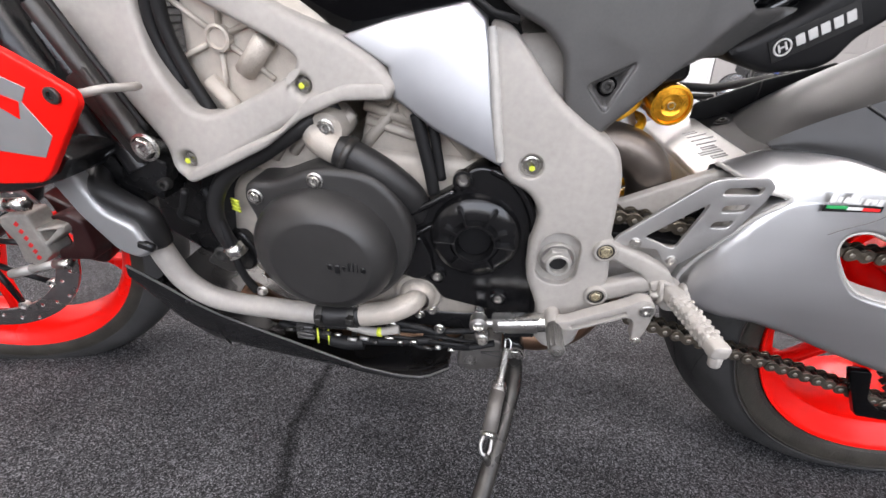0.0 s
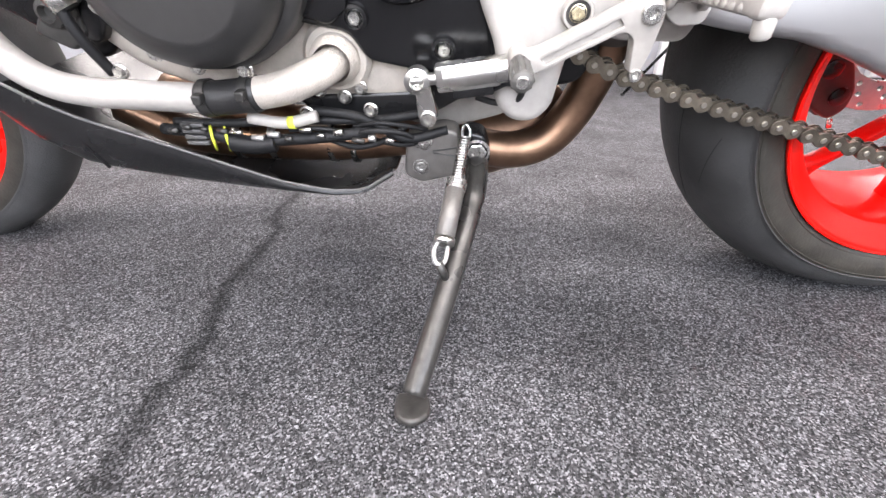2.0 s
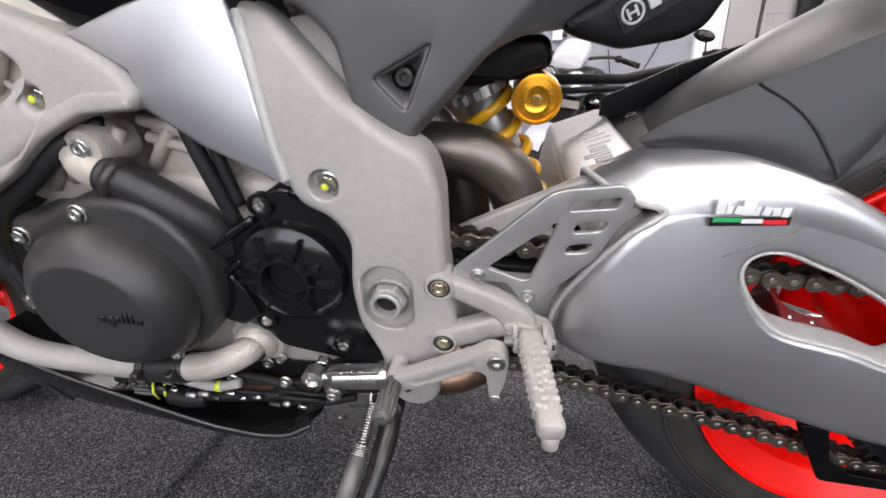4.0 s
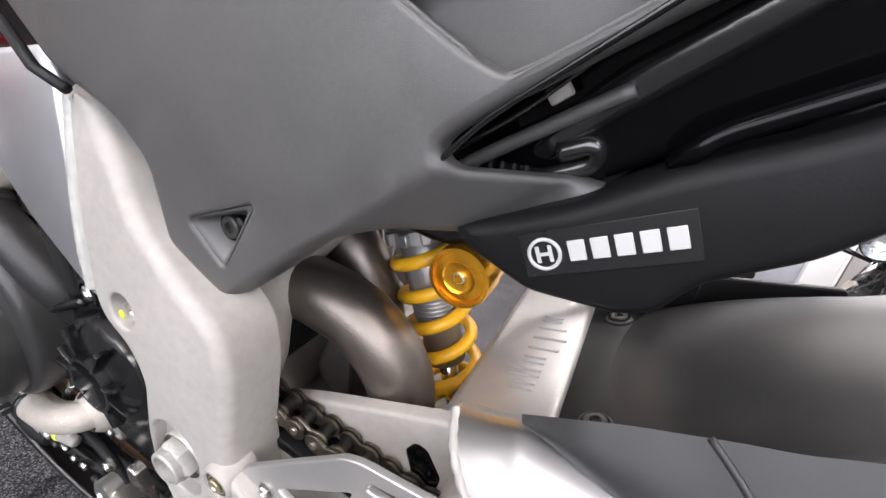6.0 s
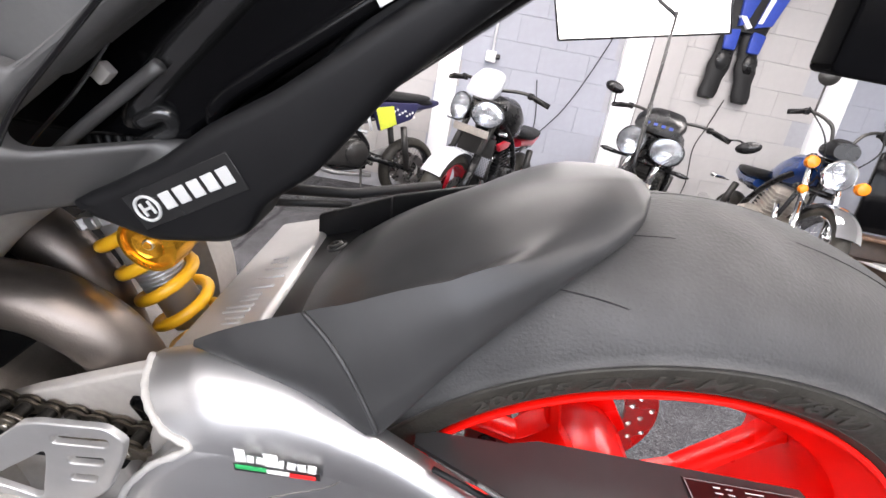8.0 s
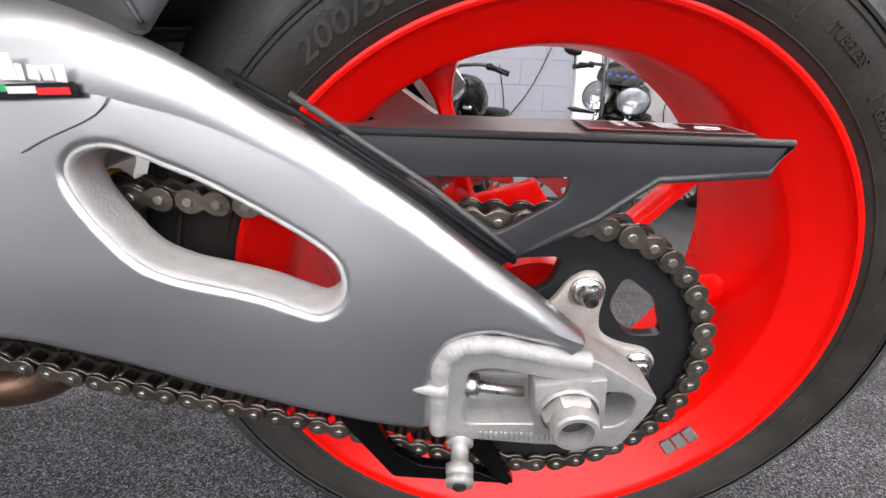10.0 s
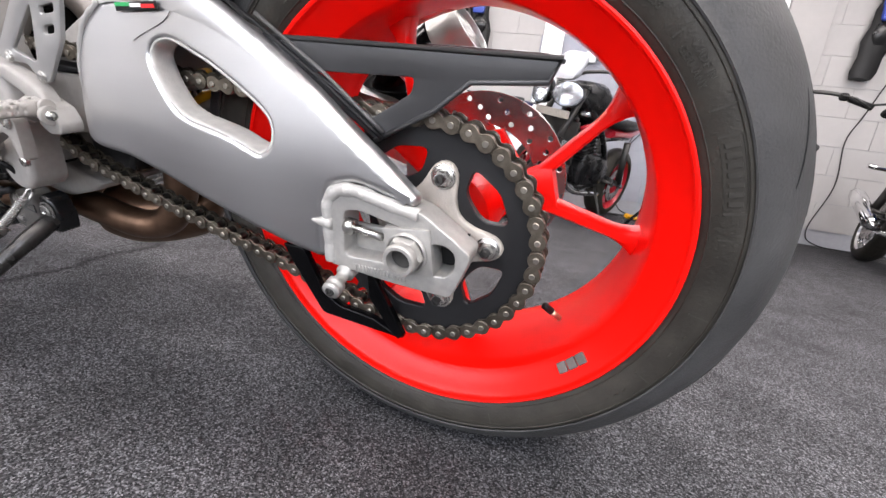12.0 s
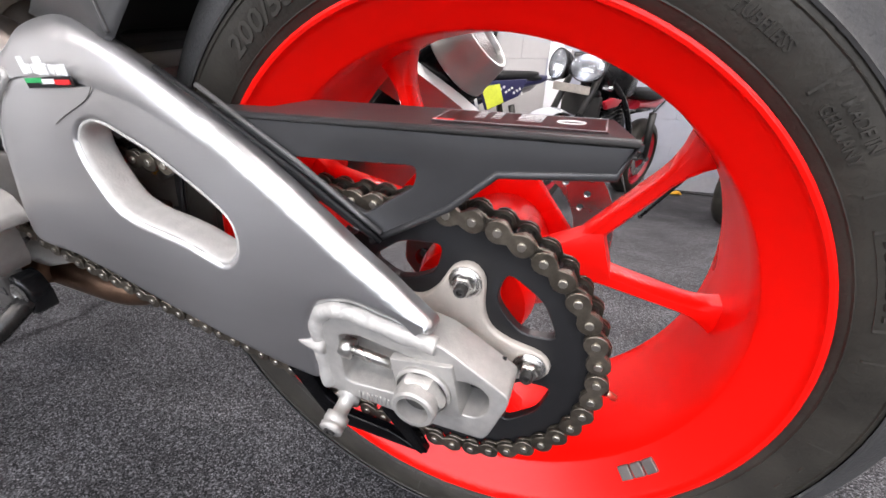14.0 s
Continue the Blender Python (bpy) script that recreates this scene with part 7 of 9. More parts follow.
# behind the panel: subframe, battery box and seat, in gloss and satin black
bm = NB()
left = spline([(-0.391, -0.020, 0.634), (-0.383, -0.026, 0.655), (-0.372, -0.030, 0.673), (-0.358, -0.032, 0.692), (-0.340, -0.034, 0.708), (-0.300, -0.034, 0.745), (-0.25, -0.034, 0.790)], 6)
right = spline([(-0.378, -0.030, 0.632), (-0.366, -0.042, 0.655), (-0.352, -0.044, 0.673), (-0.336, -0.045, 0.690), (-0.322, -0.045, 0.704), (-0.285, -0.045, 0.742), (-0.235, -0.045, 0.790)], 6)
rows = []
for p, q in zip(left, right):
    p, q = Vector(p), Vector(q)
    bulge = Vector((-0.002, -0.007, 0.003))
    rows.append([tuple(p + Vector((0, 0.02, 0)))] + [tuple(p.lerp(q, u) + bulge * math.sin(math.pi * u)) for u in [k / 8 for k in range(9)]] + [tuple(q + Vector((0.002, 0.004, -0.002))), tuple(q + Vector((0.003, 0.03, -0.004)))])
loft(bm, rows)
subframe = part("subframe", bm, RAIL_BLACK, bike, "glossy black moulded rear subframe", 60)
bm = NB()
tube(bm, spline([(-0.366, -0.043, 0.655), (-0.353, -0.042, 0.662), (-0.351, -0.038, 0.654), (-0.364, -0.038, 0.645), (-0.377, -0.034, 0.637)], 6), 0.0045, 12)
part("rail_hook", bm, RAIL_BLACK, subframe)
for pts, w in (([(-0.428, -0.060, 0.624), (-0.406, -0.060, 0.647), (-0.376, -0.060, 0.677), (-0.335, -0.060, 0.728)], 0.0011), ([(-0.418, -0.050, 0.625), (-0.399, -0.050, 0.643), (-0.373, -0.050, 0.665), (-0.345, -0.050, 0.688)], 0.0034)):
    part("strut", tube(NB(), spline(pts, 6), w, 10), RAIL_BLACK if w < 0.002 else PLASTIC, subframe)
part("plug", box(NB(), (0.010, 0.006, 0.007), pose(-0.3715, -0.053, 0.680, 0, -45, 0), 0.0012, 2), CAST, subframe)
for k in range(6):
    part("duct_rib", tube(NB(), [(-0.402 + 0.006 * k, -0.036, 0.622), (-0.404 + 0.006 * k, -0.036, 0.640 + 0.004 * k)], 0.0016, 8), RUBBER, subframe)
bm = NB()
tube(bm, spline([(-0.3210, -0.050, 0.6660), (-0.3170, -0.055, 0.6730), (-0.3110, -0.055, 0.6805), (-0.2937, -0.055, 0.6940), (-0.225, -0.055, 0.745), (-0.16, -0.045, 0.80)], 8), 0.0042, 14)
part("seat_rail", bm, GLOSS_BLACK, subframe)
bm = NB()
box(bm, (0.40, 0.14, 0.14), pose(-0.245, 0.045, 0.775, 0, -40, 0), 0.02, 3)
plate(bm, [(-0.50, 0.70), (-0.48, 0.640), (-0.40, 0.640), (-0.345, 0.648), (-0.30, 0.685), (-0.20, 0.765), (-0.08, 0.87), (-0.46, 0.87)], -0.040, 0.10, 0.004)
part("battery_box", bm, GLOSS_BLACK, subframe, "gloss black tray under the seat")
bm = NB()
tube(bm, spline([(-0.405, -0.086, 0.6430), (-0.3875, -0.086, 0.6672), (-0.3664, -0.086, 0.6889), (-0.31, -0.086, 0.745)], 6), 0.0013, 10)
part("opening_bead", bm, SHEEN_BLACK, panel)
bm = NB()
plate(bm, [(-0.475, 0.612), (-0.365, 0.612), (-0.335, 0.655), (-0.30, 0.70), (-0.45, 0.73)], -0.034, -0.028, 0.001)
part("inner_liner", bm, TAIL_PLASTIC, panel)
bm = NB()
plate(bm, fillet([(-0.66, 0.80), (-0.40, 0.80), (-0.15, 0.86), (-0.05, 0.90), (-0.10, 0.93), (-0.40, 0.88), (-0.66, 0.88)], 0.02), -0.10, 0.17, 0.02, steps=4)
part("seat", bm, RUBBER, bike, "black rider's seat")
bm = NB()
plate(bm, fillet([(-1.02, 0.72), (-0.85, 0.660), (-0.74, 0.600), (-0.62, 0.620), (-0.61, 0.86), (-0.80, 0.98), (-1.02, 0.96)], 0.03, 6), -0.104, 0.175, 0.02, steps=5)
part("fuel_tank", bm, GLOSS_BLACK, bike, "gloss black fuel tank")
bm = NB()
plate(bm, fillet([(-0.72, 0.64), (-0.60, 0.605), (-0.545, 0.61), (-0.53, 0.66), (-0.58, 0.74), (-0.72, 0.74)], 0.02), -0.090, 0.16, 0.01)
part("airbox", bm, TAIL_PLASTIC, bike, "black airbox behind the frame")
bm = NB()
tube(bm, [(-0.640, -0.122, 0.650), (-0.612, -0.124, 0.633), (-0.590, -0.122, 0.628)], 0.003, 8)
part("fuel_line", bm, RUBBER, bike)
bm = NB()
tube(bm, spline([(-0.905, -0.112, 0.650), (-0.908, -0.112, 0.610), (-0.898, -0.112, 0.570), (-0.880, -0.112, 0.53)], 6), 0.0065, 10)
tube(bm, spline([(-0.918, -0.108, 0.650), (-0.922, -0.108, 0.600), (-0.905, -0.108, 0.55)], 6), 0.007, 10)
part("cable_loom", bm, RUBBER, frame_part)
bm = NB()
tube(bm, spline([(-0.675, -0.110, 0.545), (-0.668, -0.112, 0.520), (-0.660, -0.112, 0.490), (-0.655, -0.110, 0.465)], 6), 0.0065, 10)
tube(bm, spline([(-0.662, -0.105, 0.545), (-0.655, -0.108, 0.515), (-0.648, -0.108, 0.480)], 6), 0.005, 10)
part("cable_loom", bm, RUBBER, engine)

# front wheel, turned to the left, with disc, caliper and fork leg
FW = Vector((-1.430, MID, 0.262))
STEER = Matrix.Translation(FW) @ Matrix.Rotation(radians(13), 4, "Z") @ Matrix.Translation(-FW)
FT, FH = 0.300, 0.060
FWC = tuple(FW)


def steered(bm):
    bm.transform(STEER)
    return bm


bm = NB()
lathe(bm, tyre_section(FT, FH, 0.250, 0.2265, 0.2530), FWC, 128)
fwheel = part("front_wheel", steered(lathe(NB(), [(0.0, -0.06), (0.018, -0.06), (0.018, 0.06), (0, 0.06)], FWC, 20)), DARK_STEEL, bike, "front wheel with red cast rim")
ftyre = part("tyre", steered(bm), TYRE, fwheel, "front tyre with a dusty grey tread", 50)
for s in (-1, 1):
    part("sidewall", steered(lathe(NB(), wall_section(FH, 0.2265, 0.2530, s), FWC, 128)), TYRE_WALL, ftyre, "dark tyre sidewall", 50)
bm = NB()
side = [(0.2225, 0.034), (0.2270, 0.044), (0.2325, 0.049), (0.2330, 0.053), (0.2305, 0.054), (0.2240, 0.050), (0.2130, 0.043), (0.2050, 0.030), (0.2020, 0.0)]
lathe(bm, [(r, -y) for r, y in side] + [(r, y) for r, y in side[-2::-1]], FWC, 96)
frim = part("rim", steered(bm), RED, fwheel, "bright red cast front rim")
for k in range(3):
    bm = NB()
    y_spoke(bm, radians(-3 + 120 * k), 0.035, 0.095, 0.206, FWC, radians(21), -0.01, 0.0, 0.016, 0.026)
    part("spoke", steered(bm), RED, frim)
bm = NB()
fr = lambda r, n=64: [(FW.x + r * math.cos(2 * math.pi * k / n), FW.z + r * math.sin(2 * math.pi * k / n)) for k in range(n)]
holes = [fr(0.128)]
for k in range(36):
    rr, aa = (0.138, 0.148, 0.156)[k % 3], 2 * math.pi * k / 36
    holes.append([(FW.x + rr * math.cos(aa) + 0.003 * math.cos(i * 0.785), FW.z + rr * math.sin(aa) + 0.003 * math.sin(i * 0.785)) for i in range(8)])
plate(bm, fr(0.162, 96), MID - 0.074, MID - 0.069, 0.0006, holes, 1)
part("brake_disc", steered(bm), DISC, fwheel, "large drilled front brake disc")
for k in range(10):
    bm = NB()
    a = 2 * math.pi * k / 10
    lathe(bm, [(0.0075, 0.006), (0.0075, -0.003), (0.005, -0.004), (0.003, -0.001), (0, -0.001)], (FW.x + 0.126 * math.cos(a), MID - 0.072, FW.z + 0.126 * math.sin(a)), 14)
    part("disc_button", steered(bm), STEEL, fwheel)
carrier = part("disc_carrier", steered(lathe(NB(), [(0.030, MID - 0.078 - FW.y), (0.046, MID - 0.076 - FW.y), (0.046, MID - 0.064 - FW.y), (0.030, MID - 0.062 - FW.y)], FWC, 32)), ENGINE_BLACK, fwheel)
for k in range(10):
    a0, s = 2 * math.pi * (k // 2 + 0.25) / 5, k % 2 * 2 - 1
    bm = NB()
    tube(bm, [(FW.x + 0.04 * math.cos(a0), MID - 0.070, FW.z + 0.04 * math.sin(a0)), (FW.x + 0.124 * math.cos(a0 + s * 0.314), MID - 0.070, FW.z + 0.124 * math.sin(a0 + s * 0.314))], 0.005, 8)
    part("carrier_arm", steered(bm), ENGINE_BLACK, carrier)
# caliper
def lowered(bm):
    bm.transform(Matrix.Translation((-0.004, 0, -0.078)))
    return steered(bm)


CAL_Y = -0.055
bm = NB()
plate(bm, fillet([(-1.2888, 0.3359), (-1.2805, 0.3413), (-1.2395, 0.3494), (-1.2379, 0.3306), (-1.2287, 0.2819), (-1.2554, 0.2592), (-1.2831, 0.2598), (-1.2792, 0.2975), (-1.2907, 0.3228)], 0.006, 3), CAL_Y, CAL_Y + 0.035, 0.004, steps=3)
caliper = part("brake_caliper", bm, CALIPER, bike, "silver-grey front brake caliper with red lettering bars")
bm = NB()
plate(bm, fillet([(-1.2409, 0.3229), (-1.1895, 0.3351), (-1.1903, 0.324), (-1.2396, 0.2895)], 0.004, 3), CAL_Y + 0.002, CAL_Y + 0.03, 0.003, [fillet([(-1.2316, 0.3202), (-1.2018, 0.3273), (-1.2307, 0.3023)], 0.003, 3)], 3, 0.002)
part("caliper_bridge", bm, CALIPER, caliper)
bm = NB()
plate(bm, fillet([(-1.2326, 0.2814), (-1.235, 0.2629), (-1.1999, 0.2694), (-1.1767, 0.2703), (-1.1658, 0.2897), (-1.1691, 0.3384), (-1.1897, 0.3495), (-1.2201, 0.3399), (-1.1895, 0.3315), (-1.2009, 0.2971)], 0.006, 3), CAL_Y + 0.012, CAL_Y + 0.045, 0.005, steps=3)
part("caliper_arm", bm, LABEL_DARK, caliper, "dark red-brown inner caliper half")
for (x0, z0), (x1, z1), r in (((-1.3136, 0.238), (-1.2726, 0.2529), 0.0075), ((-1.2726, 0.2529), (-1.2281, 0.2679), 0.0062), ((-1.2741, 0.3606), (-1.2508, 0.364), 0.0095)):
    part("caliper_bolt", tube(NB(), [(x0, CAL_Y - 0.002, z0), (x1, CAL_Y - 0.002, z1)], r, 14), ALLOY, caliper)
for (x0, z0), (x1, z1), r in (((-1.2251, 0.2682), (-1.1965, 0.2749), 0.0078), ((-1.2499, 0.3641), (-1.2205, 0.3697), 0.0105)):
    bm = NB()
    tube(bm, [(x0, CAL_Y - 0.003, z0), (x1, CAL_Y - 0.006, z1)], r, 6)
    nut_part = part("caliper_nut", bm, STEEL, caliper)
    part("nut_bore", tube(NB(), [(x1, CAL_Y - 0.006, z1), (x1 + 0.0008, CAL_Y - 0.0062, z1 + 0.0002)], r * 0.55, 12), DARK_STEEL, nut_part)
for x, z in [(-1.2606, 0.3308), (-1.2589, 0.3189), (-1.2566, 0.3079), (-1.2552, 0.2964), (-1.2532, 0.2859), (-1.2522, 0.275)]:
    part("caliper_bar", box(NB(), (0.0055, 0.001, 0.0085), pose(x, CAL_Y - 0.0004, z, 0, 50, 0), 0.0003, 1), RED_PRINT, caliper)
bm = NB()
plate(bm, fillet([(-1.265, 0.440), (-1.215, 0.405), (-1.195, 0.350), (-1.215, 0.310), (-1.245, 0.320), (-1.250, 0.380)], 0.01), MID - 0.085, MID - 0.02, 0.005)
part("caliper_back", lowered(bm), LABEL_DARK, caliper)
bm = NB()
tube(bm, [(-1.445, MID - 0.105, 0.27), (-1.300, MID - 0.105, 0.60), (-1.24, MID - 0.105, 0.74)], [0.022, 0.027, 0.027], 18)
part("fork_leg", steered(bm), GLOSS_BLACK, bike, "black front fork leg")
bm = NB()
tube(bm, [(-1.445, MID + 0.105, 0.27), (-1.300, MID + 0.105, 0.60), (-1.24, MID + 0.105, 0.74)], [0.022, 0.027, 0.027], 18)
part("fork_leg", steered(bm), GLOSS_BLACK, bike, "black front fork leg")
bm = NB()
rows = []
for k in range(17):
    a = radians(70 + 85 * k / 16)
    rows.append([(FW.x + (0.318 - 0.02 * abs(s) ** 2) * math.cos(a - radians(0)), MID + s * 0.07, FW.z + (0.318 - 0.02 * abs(s) ** 2) * math.sin(a)) for s in (-1, -0.6, -0.2, 0.2, 0.6, 1)])
loft(bm, rows)
thicken(bm, 0.003)
part("front_mudguard", steered(bm), GLOSS_BLACK, bike, "black front mudguard")

# black rear light and plate hanger under the tail tip
bm = NB()
plate(bm, fillet([(0.026, 0.7365), (0.130, 0.7365), (0.150, 0.86), (0.06, 0.95), (0.004, 0.90)], 0.006, 3), 0.048, 0.070, 0.003)
part("tail_hanger", bm, GLOSS_BLACK, bike, "black plate hanger under the tail")
# gloss black chain slider beside the weld
bm = NB()
plate(bm, fillet([(-0.392, 0.462), (-0.386, 0.474), (-0.376, 0.474), (-0.362, 0.456), (-0.364, 0.436), (-0.382, 0.440)], 0.004), -0.074, -0.060, 0.004)
part("chain_slider", bm, GLOSS_BLACK, bike, "gloss black chain slider on the swingarm")

# ---- along the wall: other motorcycles ----
LENS = material("lamp_reflector", (0.75, 0.77, 0.80), 0.12, 0.9, 0.2, 90, 0.5, 120)
AMBER = material("amber_lens", (0.90, 0.25, 0.01), 0.25, 0.0, 0.1, 60)
BLUE_PAINT = material("blue_tank_paint", (0.01, 0.05, 0.22), 0.18, 0.1, 0.1, 20, 0.0, 300, 0.05, 0.6)
RED_PAINT = material("dull_red_paint", (0.50, 0.015, 0.03), 0.28, 0.0, 0.1, 20, 0.0, 300, 0.05, 0.4)
GREY_PAINT = material("pale_grey_paint", (0.42, 0.43, 0.46), 0.30, 0.1, 0.08, 20)
MIRROR = material("mirror_glass", (0.85, 0.86, 0.88), 0.03, 1.0, 0.02, 20)
NAVY = material("navy_graphic_plastic", (0.022, 0.022, 0.075), 0.35, 0.0, 0.25, 40)


def soft_body(bm, stations, n=20, e=0.75):
    """A rounded body: stations of (x, half width, z low, z high)."""
    rows = []
    for x, w, z0, z1 in stations:
        ring = []
        for k in range(n):
            a = 2 * math.pi * k / n
            c, s = math.cos(a), math.sin(a)
            ring.append((x, w * math.copysign(abs(c) ** e, c), (z0 + z1) / 2 + (z1 - z0) / 2 * math.copysign(abs(s) ** e, s)))
        rows.append(ring)
    return loft(bm, rows, closed=True, caps=True)


def add_wheel(bike_, name, x, R, hw, rim_mat, wired, spokes=5, disc=True, a0=0.3):
    c = (x, 0, R)
    hub = part(name, lathe(NB(), [(0, -0.05), (0.032, -0.05), (0.026, 0), (0.032, 0.05), (0, 0.05)], c, 20), DARK_STEEL, bike_)
    bead = R - 0.085 if not wired else R - 0.075
    rc, prof = R - hw, []
    for k in range(13):
        a = math.pi * k / 12
        prof.append((rc + hw * math.sin(a), hw * math.cos(a)))
    part("tyre", lathe(NB(), [(bead, hw * 0.7)] + prof + [(bead, -hw * 0.7)], c, 64), TYRE_WALL, hub)
    part("rim", lathe(NB(), [(bead + 0.008, hw * 0.78), (bead + 0.004, hw * 0.82), (bead - 0.012, hw * 0.6), (bead - 0.016, 0), (bead - 0.012, -hw * 0.6), (bead + 0.004, -hw * 0.82), (bead + 0.008, -hw * 0.78)], c, 64), rim_mat, hub)
    bm = NB()
    if wired:
        for k in range(36):
            a = 2 * math.pi * k / 36
            b = a + (0.35 if k % 2 else -0.35)
            tube(bm, [(x + 0.035 * math.cos(b), 0.03 if k % 4 < 2 else -0.03, R + 0.035 * math.sin(b)), (x + (bead - 0.012) * math.cos(a), 0, R + (bead - 0.012) * math.sin(a))], 0.0016, 5)
        tagged(part("wire_spoke", bm, CHROME, hub), kind="stuff")
    else:
        for k in range(spokes):
            a = a0 + 2 * math.pi * k / spokes
            bm = NB()
            tube(bm, [(x + 0.03 * math.cos(a), 0, R + 0.03 * math.sin(a)), (x + (bead - 0.01) * math.cos(a), 0, R + (bead - 0.01) * math.sin(a))], [0.017, 0.012], 8)
            part("spoke", bm, rim_mat, hub)
    if disc:
        for s in (-1, 1):
            part("brake_disc", lathe(NB(), [(0.085, s * 0.062), (0.15, s * 0.062), (0.15, s * 0.067), (0.085, s * 0.067)], c, 40), DISC, hub)
    return hub


def add_lamp(bike_, x, y, z, rx, rz, yaw=0.0, shell=None, deep=0.10):
    """A round or oval headlamp that faces -x."""
    m = pose(x, y, z, 0, 0, yaw) @ Matrix.Rotation(radians(-90), 4, "Z") @ Matrix.Diagonal((rx, 1, rz, 1))
    bm = lathe(NB(), [(0.0, deep), (0.55, deep * 0.95), (0.90, deep * 0.5), (1.05, 0.0), (1.05, -0.012), (0.97, -0.016), (0.96, -0.006)], seg=32)
    bm.transform(m)
    lamp = part("headlamp", bm, shell or CHROME, bike_)
    bm = lathe(NB(), [(0.97, -0.008), (0.6, 0.02), (0.25, 0.045), (0, 0.05)], seg=32)
    bm.transform(m)
    part("reflector", bm, LENS, lamp)
    bm = lathe(NB(), [(0.97, -0.010), (0.8, -0.022), (0.4, -0.031), (0, -0.033)], seg=32)
    bm.transform(m)
    part("lens", bm, LAMP_GLASS, lamp)
    return lamp


LAMP_GLASS = glassy("lamp_glass", (0.95, 0.97, 1.0))


def add_mirror(bike_, root, pos, r, mat, round_=True, lean=0.0, turned=False):
    bm = NB()
    tube(bm, spline([root, tuple((Vector(root) + Vector(pos)) / 2 + Vector((0.01, 0, 0.02))), pos], 5), 0.006, 8)
    stalk = part("mirror_stalk", bm, mat, bike_)
    m = pose(*pos) @ Matrix.Rotation(radians(-90 if turned else 90), 4, "Z") @ Matrix.Rotation(radians(lean), 4, "Y") @ Matrix.Diagonal((r * (1 if round_ else 1.45), 1, r * (1 if round_ else 0.75), 1))
    bm = lathe(NB(), [(0, -0.028), (0.7, -0.022), (1.0, 0.0), (1.0, 0.006), (0.94, 0.007)], seg=28)
    bm.transform(m)
    part("mirror_shell", bm, mat, stalk)
    bm = lathe(NB(), [(0.95, 0.006), (0, 0.006)], seg=28)
    bm.transform(m)
    part("mirror_glass", bm, MIRROR, stalk)


def add_bars(bike_, pts, mat=DARK_STEEL, grip=RUBBER):
    """A handlebar given by its left half, with grips, levers and switch pods."""
    full = [(x, y, z) for x, y, z in pts] + [(x, -y, z) for x, y, z in pts[::-1]]
    bar = part("handlebar", tube(NB(), spline(full, 5), 0.011, 10), mat, bike_)
    a, b = Vector(pts[1]), Vector(pts[0])
    for s in (1, -1):
        p = [Vector((q.x, q.y * s, q.z)) for q in (a.lerp(b, 0.35), b + (b - a).normalized() * 0.008)]
        part("grip", tube(NB(), p, 0.017, 12), grip, bar)
        q = a.lerp(b, 0.2)
        bm = NB()
        box(bm, (0.045, 0.04, 0.04), pose(q.x, q.y * s, q.z, 0, 0, 0), 0.01)
        part("switch_pod", bm, RUBBER, bar)
        bm = NB()
        tube(bm, [Vector((q.x - 0.03, q.y * s, q.z)), Vector((q.x - 0.055, (q.y + (b.y - a.y) * 0.4) * s, q.z - 0.005)), Vector((b.x - 0.03, b.y * s, b.z - 0.01))], 0.006, 8)
        part("lever", bm, DARK_STEEL, bar)
    return bar


